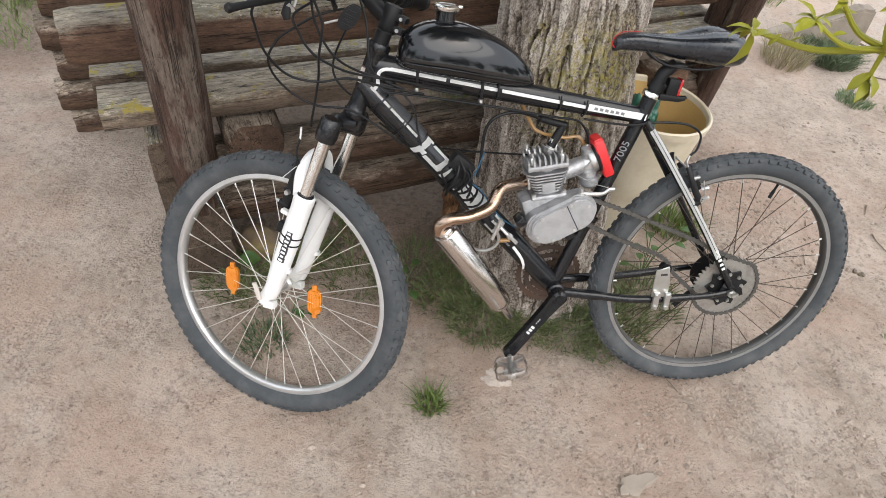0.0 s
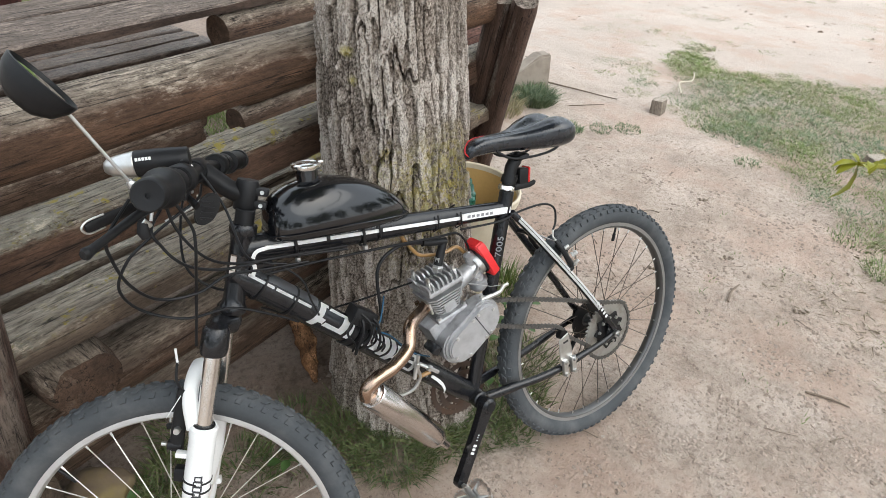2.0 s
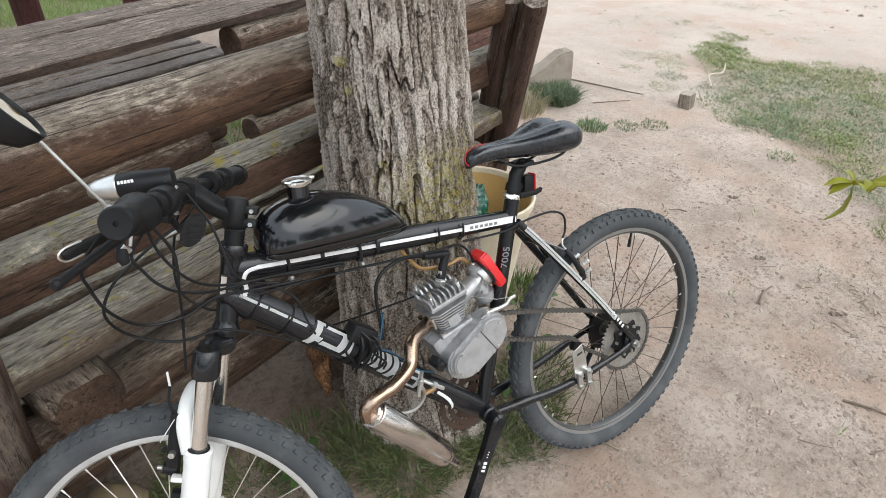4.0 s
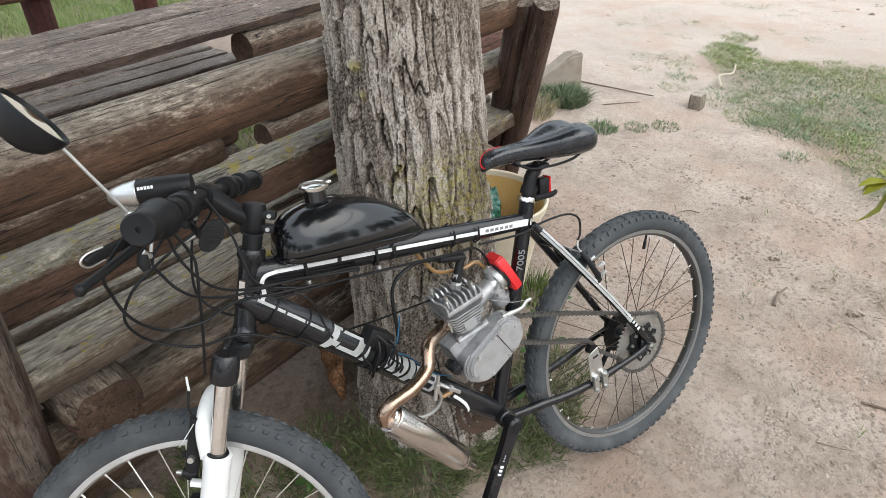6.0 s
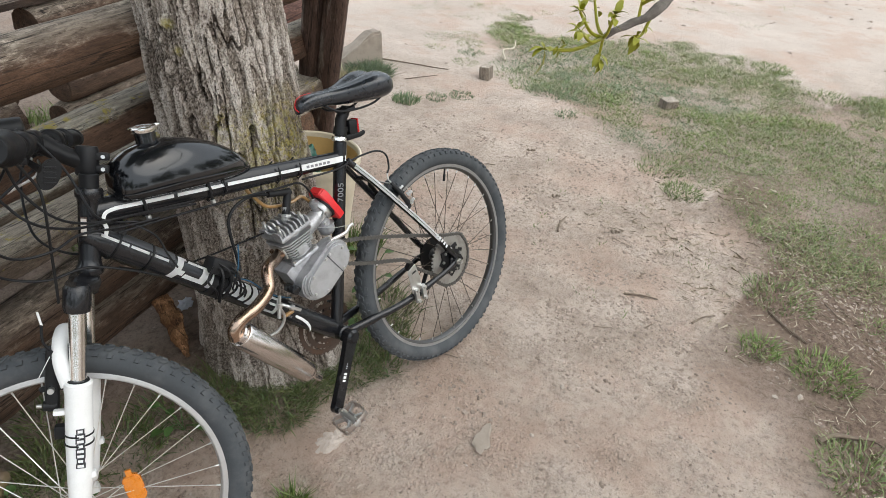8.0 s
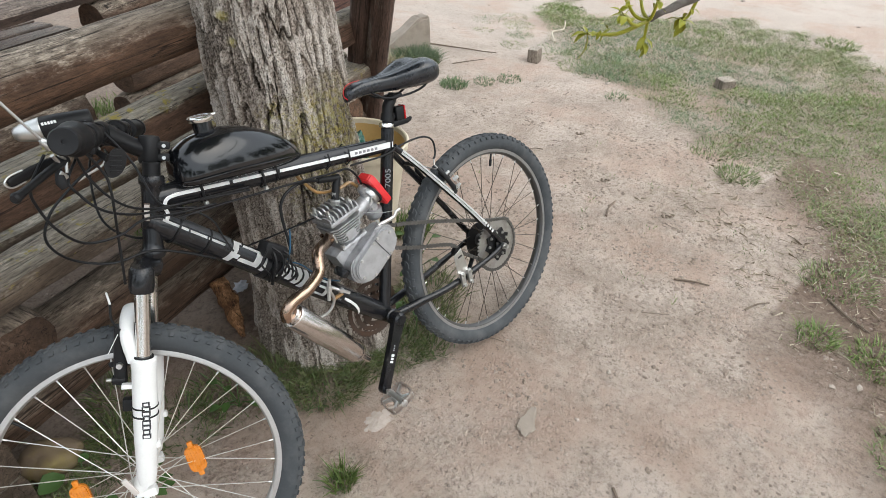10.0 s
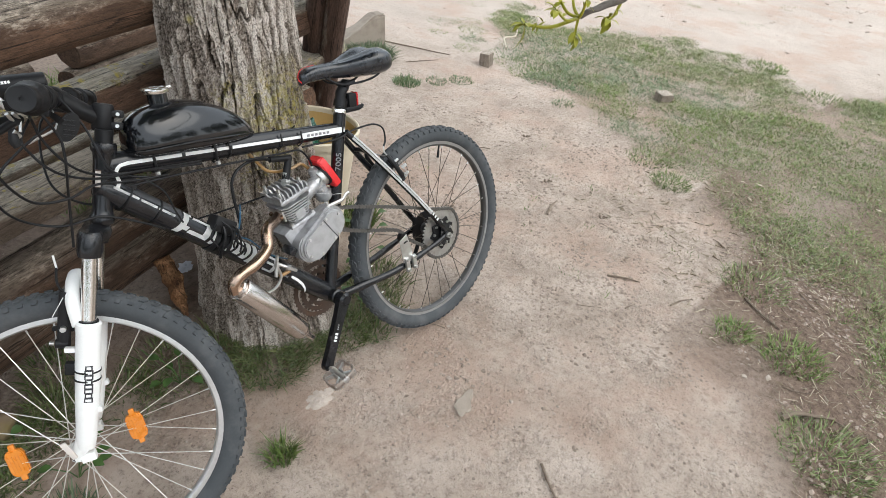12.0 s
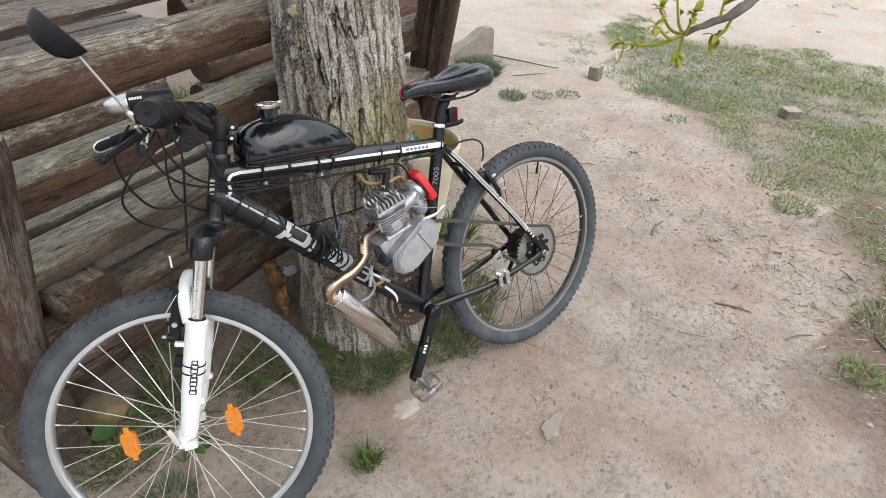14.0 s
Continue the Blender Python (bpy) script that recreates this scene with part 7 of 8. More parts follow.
# fuel tank
def tank_mesh():
    rows = [(-0.838, 0.010, 0.512, 0.500), (-0.834, 0.030, 0.535, 0.494), (-0.826, 0.043, 0.553, 0.490), (-0.805, 0.055, 0.570, 0.486), (-0.770, 0.062, 0.580, 0.482), (-0.730, 0.063, 0.582, 0.478), (-0.690, 0.060, 0.575, 0.473), (-0.650, 0.052, 0.561, 0.468), (-0.610, 0.040, 0.540, 0.464), (-0.575, 0.025, 0.512, 0.462), (-0.556, 0.012, 0.489, 0.463), (-0.549, 0.004, 0.478, 0.466)]
    bm = bmesh.new()
    fine = []
    for i in range(len(rows) - 1):
        for k in range(4):
            fine.append(tuple(a + (b - a) * k / 4 for a, b in zip(rows[i], rows[i + 1])))
    fine.append(rows[-1])
    fine = [tuple(sum(fine[min(max(i + o, 0), len(fine) - 1)][c] for o in (-2, -1, 0, 1, 2)) / 5 for c in range(4)) for i in range(len(fine))]
    rings, seg = [], 40
    for x, w, t, b in fine:
        ring = []
        seam = b + (t - b) * 0.20
        for k in range(seg):
            a = 2 * math.pi * k / seg
            c, s = math.cos(a), math.sin(a)
            if s >= 0:
                yy, zz = w * math.copysign(abs(c) ** 0.75, c), seam + (t - seam) * abs(s) ** 0.85
            else:
                yy, zz = w * math.copysign(abs(c) ** 0.55, c) * 0.97, seam - (seam - b) * abs(s) ** 0.6
            ring.append(bm.verts.new((x, yy, zz)))
        rings.append(ring)
    for a, b in zip(rings, rings[1:]):
        for k in range(seg):
            bm.faces.new((a[k], a[(k + 1) % seg], b[(k + 1) % seg], b[k]))
    bm.faces.new(rings[0][::-1])
    bm.faces.new(rings[-1])
    return bm, fine


bm, rows = tank_mesh()
tank = sub("fuel_tank", bm, GLOSS, None, "glossy black teardrop fuel tank", 60)
seam = [V(x, -(w + 0.0015), b + (t - b) * 0.20) for x, w, t, b in rows[1:-1]]
seam = seam + [V(x, w + 0.0015, b + (t - b) * 0.20) for x, w, t, b in rows[1:-1]][::-1]
sub("tank_seam", tube(seam + seam[:1], 0.0022, 6), GLOSS, tank)
c = V(-0.745, 0, 0.576)
ax = V(0.06, 0, 1).normalized()
sub("filler_neck", turned([(0.021, -0.012), (0.021, 0.0), (0.0195, 0.001), (0.0195, 0.024), (0, 0.024)], c, c + ax, 28), GLOSS, tank)
cap = sub("fuel_cap", turned([(0.018, 0.022), (0.0245, 0.023), (0.0262, 0.027), (0.0262, 0.031), (0.0235, 0.0335), (0.020, 0.032), (0.012, 0.0345), (0.0, 0.035)], c, c + ax, 36), CHROME, tank, "chrome filler cap")
for k in range(3):
    a = k * 2.094
    o = c + ax * 0.030 + V(math.cos(a) * 0.026, math.sin(a) * 0.026, 0)
    sub("cap_ear", boxed((0.010, 0.012, 0.006), axes(o, (math.cos(a), math.sin(a), 0), ax), 0.002), CHROME, cap)
for x in (-0.795, -0.66):
    z = TT0.z + (TT1.z - TT0.z) * (x - TT0.x) / (TT1.x - TT0.x)
    sub("tank_strap", tube([(x, -0.0195, z + 0.016), (x, -0.0225, z), (x, -0.018, z - 0.022), (x, 0, z - 0.029), (x, 0.018, z - 0.022)], 0.0032, 8, 0.6), MATT, tank)
    sub("strap_nut", turned([(0, -0.004), (0.0055, -0.004), (0.0055, 0.004), (0, 0.006)], (x, -0.018, z - 0.028), (x, -0.018, z - 0.1), 6), STEEL, tank)

# engine
engine = sub("engine", boxed((0.096, 0.066, 0.092), axes((-0.487, -0.002, 0.184), (0.9, 0, 0.43), (-0.43, 0, 0.9)), 0.018), CAST, None, "small two-stroke engine of bare grey aluminium")


def oval(cx, cz, l, r, ang, n=14):
    out = []
    for k in range(n + 1):
        a = math.pi / 2 + math.pi * k / n
        out.append((-l / 2 + r * math.cos(a), r * math.sin(a)))
    for k in range(n + 1):
        a = -math.pi / 2 + math.pi * k / n
        out.append((l / 2 + r * math.cos(a), r * math.sin(a)))
    c, s = math.cos(ang), math.sin(ang)
    return [(cx + x * c - z * s, cz + x * s + z * c) for x, z in out]


bm = plate(oval(-0.455, 0.180, 0.086, 0.041, 0.55), 0.040, pose(0, -0.045, 0))
bmesh.ops.bevel(bm, geom=[e for e in bm.edges if abs(e.verts[0].co.y - e.verts[1].co.y) < 1e-6], offset=0.004, segments=2, affect="EDGES")
sub("crankcase", bm, CAST, engine)
bm = plate(oval(-0.453, 0.178, 0.080, 0.0355, 0.55), 0.012, pose(0, -0.069, 0))
bmesh.ops.bevel(bm, geom=[e for e in bm.edges if abs(e.verts[0].co.y - e.verts[1].co.y) < 1e-6], offset=0.003, segments=2, affect="EDGES")
cover = sub("side_cover", bm, COVER, engine, "smooth machined side cover")
d1, d2 = V(math.cos(0.55), 0, math.sin(0.55)), V(-math.sin(0.55), 0, math.cos(0.55))
o = V(-0.453, -0.0752, 0.178)
sub("cover_joint", boxed((0.0022, 0.0012, 0.069), axes(o + d1 * 0.022, d1, d2), 0.0), INK, cover, "dark joint between two covers", False)
for a, b in ((-0.068, -0.004), (-0.040, 0.030), (-0.040, -0.030), (0.014, 0.031), (0.014, -0.031), (0.030, 0.031), (0.030, -0.031), (0.066, 0.010)):
    c = o + d1 * a * 0.98 + d2 * b
    sub("screw", turned([(0, -0.0025), (0.0035, -0.0022), (0.0042, 0), (0.0042, 0.004)], c, c + V(0, 1, 0), 10), STEEL, cover)
CB, CU = V(-0.484, -0.004, 0.218), V(-0.20, 0, 0.98).normalized()
CX = V(CU.z, 0, -CU.x)
cyl = sub("cylinder", turned([(0.030, 0.0), (0.030, 0.07), (0, 0.07)], CB, CB + CU, 24), CAST, engine, "finned aluminium cylinder")
bm = bmesh.new()
block(bm, (0.082, 0.076, 0.012), axes(CB + CU * 0.006, CX, CU), 0.006)
sub("cylinder_foot", bm, CAST, cyl)
for i in range(7):
    w = 0.064 + 0.0048 * i
    bm = plate([(x * w / 2, y * w * 0.48) for x, y in ((-1, -0.72), (-0.72, -1), (0.72, -1), (1, -0.72), (1, 0.72), (0.72, 1), (-0.72, 1), (-1, 0.72))], 0.0034, axes(CB + CU * (0.017 + 0.0078 * i), CX, V(0, 1, 0)))
    sub("fin", bm, CAST, cyl)
sub("cast_badge", boxed((0.030, 0.004, 0.020), axes(CB + CU * 0.030 + V(0, -0.034, 0), CX, CU), 0.0015), COVER, cyl, "raised cast panel, unreadable")
for a, b in ((-0.034, -0.031), (0.034, -0.031), (-0.034, 0.031), (0.034, 0.031)):
    c = CB + CX * a + V(0, b, 0) + CU * 0.010
    sub("foot_screw", turned([(0.0062, 0), (0.0062, 0.006), (0.0035, 0.007), (0, 0.007)], c, c + CU, 8), STEEL, cyl)
HC = CB + CU * 0.080
head = sub("cylinder_head", boxed((0.092, 0.088, 0.013), axes(HC, CX, CU), 0.006), CAST, engine, "cylinder head with upright fins")
for i in range(8):
    a = -0.042 + 0.012 * i
    hgt = 0.013 if abs(a) > 0.035 else 0.019
    pts = [(-0.043, -0.004), (0.043, -0.004), (0.043, hgt * 0.7), (0.036, hgt), (0.014, hgt), (0.008, hgt * 0.55), (-0.008, hgt * 0.55), (-0.014, hgt), (-0.036, hgt), (-0.043, hgt * 0.7)]
    bm = plate(pts, 0.0042, axes(HC + CU * 0.006 + CX * a, (0, 1, 0), CU))
    sub("fin", bm, CAST, head)
for a, b in ((-0.032, -0.030), (0.032, -0.030), (-0.032, 0.030), (0.032, 0.030)):
    c = HC + CX * a + V(0, b, 0) + CU * 0.008
    sub("head_nut", turned([(0.0075, 0), (0.0075, 0.014), (0.006, 0.016), (0.0045, 0.016), (0.0045, 0.026), (0, 0.026)], c, c + CU, 6), STEEL, head)
c = HC + CU * 0.010 + CX * 0.006
PW = V(0.22, 0, 0.97).normalized()
sub("spark_plug", turned([(0.0125, 0.010), (0.0125, 0.020), (0.010, 0.022), (0.0085, 0.030), (0.0075, 0.042), (0, 0.042)], c, c + PW, 6), STEEL, head)
e = V(-0.470, 0, 0.377)
k0 = c + PW * 0.024
bm = tube([k0, k0.lerp(e, 0.5), e + V(0.002, 0, 0.004)], [0.0098, 0.0095, 0.0088], 16)
sweep(bm, [e + V(0.006, 0, 0.001), e + V(-0.02, -0.002, 0.007), e + V(-0.054, -0.004, 0.015)], [0.0088, 0.0078, 0.0074], 12)
sub("plug_cap", bm, MATT, head, "black spark-plug cap")
sub("ignition_lead", tube(curve_points([e + V(-0.052, -0.004, 0.0145), V(-0.546, -0.009, 0.400), V(-0.575, -0.014, 0.406), V(-0.602, -0.018, 0.404), V(-0.626, -0.02, 0.394), V(-0.641, -0.02, 0.374), V(-0.646, -0.02, 0.342), V(-0.647, -0.022, 0.300), V(-0.652, -0.03, 0.262)], 6), 0.0036, 8), CABLE, engine, "thick black ignition lead")

# intake, carburettor and red air filter
i0, i1 = CB + CU * 0.045 + CX * 0.03, V(-0.408, -0.002, 0.292)
sub("intake_pipe", tube([i0, i0.lerp(i1, 0.4), i1], [0.021, 0.0205, 0.0195], 20), CAST, engine)
sub("intake_flange", boxed((0.006, 0.05, 0.034), axes(i0 + CX * 0.010, CX, CU), 0.002), STEEL, engine)
carb = sub("carburettor", turned([(0, -0.034), (0.012, -0.034), (0.0185, -0.028), (0.019, -0.008), (0.014, -0.004), (0.014, 0.012), (0.0125, 0.014), (0.0125, 0.034), (0.014, 0.036), (0.014, 0.044), (0.006, 0.050), (0, 0.051)], V(-0.398, -0.004, 0.288), V(-0.398, -0.004, 0.288) + CU, 22), CAST, engine, "grey cast carburettor")
sub("float_bowl", turned([(0, -0.050), (0.015, -0.050), (0.0205, -0.044), (0.0215, -0.030), (0.0235, -0.029), (0.0235, -0.025), (0.020, -0.023), (0, -0.022)], V(-0.396, -0.006, 0.290), V(-0.396, -0.006, 0.290) + CU, 24), CAST, carb)
sub("choke_lever", boxed((0.024, 0.003, 0.007), axes(V(-0.404, -0.026, 0.300), (0.5, 0, 0.85), (0, 1, 0)), 0.001), STEEL, carb)
for z in (-0.016, 0.004, 0.024):
    sub("carb_screw", turned([(0, -0.003), (0.0032, -0.003), (0.0036, 0.003), (0, 0.003)], V(-0.402, -0.023, 0.290 + z), V(-0.402, 0.1, 0.290 + z), 8), STEEL, carb)
sub("top_cap", turned([(0.0115, 0.030), (0.0125, 0.032), (0.0125, 0.042), (0.008, 0.045), (0.004, 0.052), (0, 0.053)], V(-0.398, -0.004, 0.288), V(-0.398, -0.004, 0.288) + CU, 18), STEEL, carb)
fa = V(0.55, 0, 0.30).normalized()
sub("carb_throat", turned([(0.016, -0.022), (0.0175, -0.018), (0.0175, 0.014), (0.021, 0.016), (0.021, 0.022)], V(-0.396, -0.004, 0.298), V(-0.396, -0.004, 0.298) + fa, 22), STEEL, carb)
sub("carb_clamp", turned([(0.0180, -0.004), (0.0192, -0.004), (0.0192, 0.004), (0.0180, 0.004)], i1 - (i1 - i0).normalized() * 0.008, i1, 22), STEEL, carb)
fc = V(-0.372, -0.004, 0.315)
fu = V(-fa.z, 0, fa.x)
pts = [(-0.026, -0.046), (0.022, -0.046), (0.029, -0.036), (0.029, 0.034), (0.020, 0.048), (-0.022, 0.048), (-0.029, 0.036), (-0.029, -0.034)]
bm = plate(pts, 0.022, axes(fc, (0, 1, 0), fu))
bmesh.ops.bevel(bm, geom=bm.edges[:], offset=0.003, segments=2, affect="EDGES")
filt = sub("air_filter", bm, RED, engine, "red plastic air-filter cover")
sub("filter_ring", turned([(0.018, -0.030), (0.0265, -0.029), (0.0285, -0.024), (0.0285, -0.010), (0.0265, -0.006)], fc, fc + fa, 28), STEEL, filt, "bright ring inside the filter")
sub("filter_mesh", turned([(0, -0.013), (0.0325, -0.0165), (0.0335, -0.011), (0.0300, -0.009)], fc, fc + fa, 28), MATT, filt)
sub("throttle_cable", tube(curve_points([V(-0.405, -0.004, 0.332), V(-0.412, -0.004, 0.360), V(-0.44, -0.01, 0.392), V(-0.50, -0.020, 0.402), V(-0.60, -0.024, 0.415), V(-0.75, -0.024, 0.430), V(-0.86, -0.03, 0.44)], 6), 0.0026, 8), CABLE, engine)
sub("fuel_hose", tube(curve_points([V(-0.585, 0.012, 0.462), V(-0.560, 0.015, 0.410), V(-0.543, 0.015, 0.383), V(-0.524, 0.015, 0.360), V(-0.49, 0.02, 0.348), V(-0.454, 0.015, 0.346), V(-0.426, 0.015, 0.349), V(-0.404, 0.012, 0.326)], 6), 0.0042, 8), FUEL, engine, "amber fuel hose")
arm0 = V(-0.417, -0.055, 0.240)
sub("clutch_arm", tube(curve_points([arm0, arm0 + V(0.022, -0.004, 0.003), arm0 + V(0.046, -0.006, 0.006), arm0 + V(0.058, -0.006, 0.016), arm0 + V(0.070, -0.006, 0.018)], 4), [0.0065] * 4 + [0.0055] * 4 + [0.0046] * 9, 10, 0.7), STEEL, engine, "bright clutch arm")
sub("clutch_bolt", turned([(0.007, -0.006), (0.007, 0.004), (0.005, 0.006), (0.005, 0.015), (0, 0.015)], arm0, arm0 + CU, 6), STEEL, engine)
sub("clutch_wire", tube([arm0 + V(0.066, -0.006, 0.018), arm0 + V(0.02, -0.010, 0.030), V(-0.440, -0.035, 0.282)], 0.0008, 6), STEEL, engine)
for c, lab in ((V(-0.545, -0.040, 0.165), "a"), (V(-0.420, -0.02, 0.125), "b")):
    bm = boxed((0.020, 0.040, 0.022), axes(c, (0.7, 0, -0.7), (0.7, 0, 0.7)), 0.006)
    sub("engine_mount", bm, BLACK, engine)

# exhaust
port = CB + CU * 0.042 - CX * 0.030
pts = curve_points([port, port - CX * 0.026 + V(0, -0.012, -0.002), V(-0.600, -0.052, 0.245), V(-0.622, -0.074, 0.212), V(-0.668, -0.088, 0.193), V(-0.708, -0.094, 0.188), V(-0.732, -0.092, 0.172), V(-0.734, -0.088, 0.150)], 6)
pipe = sub("exhaust_pipe", tube(pts, 0.0142, 18), HEADER, None, "bent chrome exhaust pipe, tinted bronze by heat")
sub("exhaust_flange", boxed((0.006, 0.056, 0.030), axes(port - CX * 0.012, CX, CU), 0.003), STEEL, pipe)
for s in (-1, 1):
    sub("flange_nut", turned([(0, 0), (0.006, 0), (0.006, 0.010), (0, 0.012)], port - CX * 0.012 + V(0, 0.021 * s, 0), port - CX * 0.1 + V(0, 0.021 * s, 0), 6), HEADER, pipe)
a, b = V(-0.724, -0.086, 0.158), V(-0.552, -0.036, -0.078)
L = (b - a).length
muf = sub("muffler", turned([(0.0135, -0.004), (0.020, -0.003), (0.022, 0.002), (0.020, 0.006), (0.0275, 0.007), (0.0295, 0.010), (0.0295, L - 0.030), (0.0270, L - 0.016), (0.018, L - 0.006), (0.0, L - 0.004)], a, b, 32), MUFFLER, pipe, "round chrome muffler")
sub("tail_pipe", turned([(0.0, L - 0.01), (0.0095, L - 0.01), (0.0095, L + 0.030), (0.0068, L + 0.030), (0.0068, L - 0.005)], a + V(0, -0.004, -0.004), b + V(0.004, -0.006, -0.006), 16), MUFFLER, muf)
sub("muffler_bolt", turned([(0, -0.006), (0.006, -0.006), (0.006, 0.002)], a + (b - a) * 0.03 + V(0, -0.016, 0), b + V(0, 0.03, 0), 6), STEEL, muf)
bm = tube(curve_points([V(-0.600, -0.058, 0.150), V(-0.590, -0.050, 0.112), V(-0.612, -0.044, 0.086), V(-0.650, -0.030, 0.085), V(-0.668, 0.0, 0.108)], 6), 0.0036, 8)
sub("u_bolt", bm, STEEL, engine, "bent steel mounting rod")
for c, w in ((V(-0.598, -0.056, 0.150), (0.3, 0, 1)), (V(-0.566, -0.052, 0.128), (0.6, -0.2, -0.5))):
    w = Vector(w).normalized()
    sub("mount_bolt", turned([(0.0075, -0.004), (0.0075, 0.005), (0.0045, 0.005), (0.0045, 0.024), (0, 0.024)], c, c + w, 6), STEEL, engine)
    sub("mount_bolt", turned([(0.0045, -0.03), (0.0045, 0.0)], c, c + w, 8), STEEL, engine)
sub("brass_sleeve", turned([(0, 0), (0.005, 0), (0.005, 0.03), (0, 0.03)], V(-0.592, -0.045, 0.112), V(-0.55, -0.05, 0.118), 10), FUEL, engine)


# engine chain: links along the two runs and round the sprockets
def chain_link_mesh(pitch, w):
    bm = bmesh.new()
    for s in (-1, 1):
        o = []
        for k in range(7):
            a = math.pi / 2 + math.pi * k / 6
            o.append((-pitch / 2 + 0.0054 * math.cos(a), 0.0054 * math.sin(a)))
        o.append((0, -0.0028))
        for k in range(7):
            a = -math.pi / 2 + math.pi * k / 6
            o.append((pitch / 2 + 0.0054 * math.cos(a), 0.0054 * math.sin(a)))
        o.append((0, 0.0028))
        p = plate(o, 0.0016, pose(0, s * w, 0))
        me = bpy.data.meshes.new("t")
        p.to_mesh(me)
        p.free()
        bm.from_mesh(me)
        bpy.data.meshes.remove(me)
    lathe(bm, [(0, -w - 0.001), (0.003, -w - 0.001), (0.003, w + 0.001), (0, w + 0.001)], (pitch / 2, 0, 0), (pitch / 2, 1, 0), 8)
    return bm


link_a = mesh_of("chain_link", chain_link_mesh(0.0127, 0.0042), CHAIN)
link_b = mesh_of("chain_link", chain_link_mesh(0.0127, 0.0030), CHAIN)
SPR, SY = 0.082, -0.046
ctrl = [V(-0.392, SY, 0.226), V(-0.30, SY, 0.197), V(-0.15, SY, 0.141), V(-0.03, SY, 0.092)]
for k in range(1, 15):
    a = radians(70 - 17 * k)
    ctrl.append(V(SPR * math.cos(a), SY, SPR * math.sin(a)))
ctrl += [V(-0.075, SY, -0.02), V(-0.145, SY, 0.036), V(-0.168, SY, 0.066), V(-0.20, SY, 0.087), V(-0.30, SY, 0.124), V(-0.392, SY, 0.166), V(-0.410, SY, 0.195), V(-0.392, SY, 0.226)]
line = curve_points(ctrl, 12)
acc, out, need = 0.0, [line[0]], 0.0127
for p, q in zip(line, line[1:]):
    seg = (q - p).length
    while acc + seg >= need:
        p = p.lerp(q, (need - acc) / seg)
        seg, acc = (q - p).length, 0.0
        out.append(p)
    acc += seg
chain = sub("drive_chain", tube([V(-0.400, SY - 0.006, 0.203), V(-0.400, SY + 0.006, 0.203)], 0.018, 20), CHAIN, None, "oily engine drive chain")
for i, (p, q) in enumerate(zip(out, out[1:])):
    ob = new("chain_link", link_a if i % 2 else link_b)
    ob.parent = chain
    ob.matrix_local = axes((p + q) / 2, q - p, (-(q - p).z, 0, (q - p).x))


def sprocket(n, r, y, thick, inner, holes=True):
    o = []
    for k in range(n * 4):
        a = 2 * math.pi * k / (n * 4)
        rr = r + (0.003 if k % 4 < 2 else -0.0035)
        o.append((rr * math.cos(a), rr * math.sin(a)))
    return plate(o, thick, pose(0, y, 0))


spr = sub("rear_sprocket", sprocket(44, SPR - 0.001, SY, 0.004, 0.03), SPROCKET, rear, "large oily steel rear sprocket")
o = [((0.054 if k % 2 else 0.042) * math.cos(k * math.pi / 9), (0.054 if k % 2 else 0.042) * math.sin(k * math.pi / 9)) for k in range(18)]
sub("rubber_ring", plate(o, 0.006, pose(0, SY - 0.005, 0)), MATT, spr, "black toothed clamp ring")
for k in range(9):
    a = k * 0.698 + 0.2
    c = V(0.039 * math.cos(a), SY - 0.006, 0.039 * math.sin(a))
    sub("bolt", turned([(0, -0.006), (0.0038, -0.006), (0.0038, -0.002), (0.0055, -0.002), (0.0055, 0.004)], c, c + V(0, 1, 0), 8), STEEL, spr)
for i in range(7):
    bm = bmesh.new()
    lathe(bm, [(0.02, 0), (0.056 - 0.0052 * i, 0), (0.056 - 0.0052 * i, 0.0022), (0.02, 0.0022)], V(0, 0.026 + 0.0045 * i, 0), V(0, 1, 0), 30)
    sub("cog", bm, MATT, rear, "dark gear cog" if i == 0 else "")
bm = tube(curve_points([V(0.01, 0.07, -0.012), V(0.02, 0.075, -0.05), V(-0.005, 0.07, -0.085), V(-0.05, 0.065, -0.135)], 5), 0.007, 10)
sub("rear_derailleur", bm, MATT, None, "black rear derailleur")

# chain tensioner bracket on the chain stay
bm = plate([(-0.022, -0.004), (0.018, -0.010), (0.022, 0.030), (0.016, 0.078), (-0.016, 0.070)], 0.003, pose(-0.176, -0.070, -0.012, 0, -8, 0))
bmesh.ops.bevel(bm, geom=bm.edges[:], offset=0.001, segments=1, affect="EDGES")
ten = sub("chain_tensioner", bm, STEEL, None, "zinc-plated chain tensioner bracket")
for x in (-0.186, -0.158):
    sub("u_clamp", boxed((0.015, 0.010, 0.046), axes((x, -0.076, -0.026), (1, 0, 0.06), (0, 0, 1)), 0.003), STEEL, ten)
    for z in (-0.010, -0.043):
        sub("nut", turned([(0, -0.008), (0.0055, -0.008), (0.0055, 0.002)], V(x, -0.078, z), V(x, 0, z), 6), STEEL, ten)
sub("slot", boxed((0.016, 0.001, 0.005), axes((-0.180, -0.0722, 0.045), (1, 0, 0.15), (0, 0, 1)), 0.0), INK, ten, "", False)
sub("roller", turned([(0, -0.007), (0.014, -0.007), (0.012, 0.0), (0.014, 0.007), (0, 0.007)], V(-0.168, SY, 0.050), V(-0.168, 1, 0.050), 20), MATT, ten)

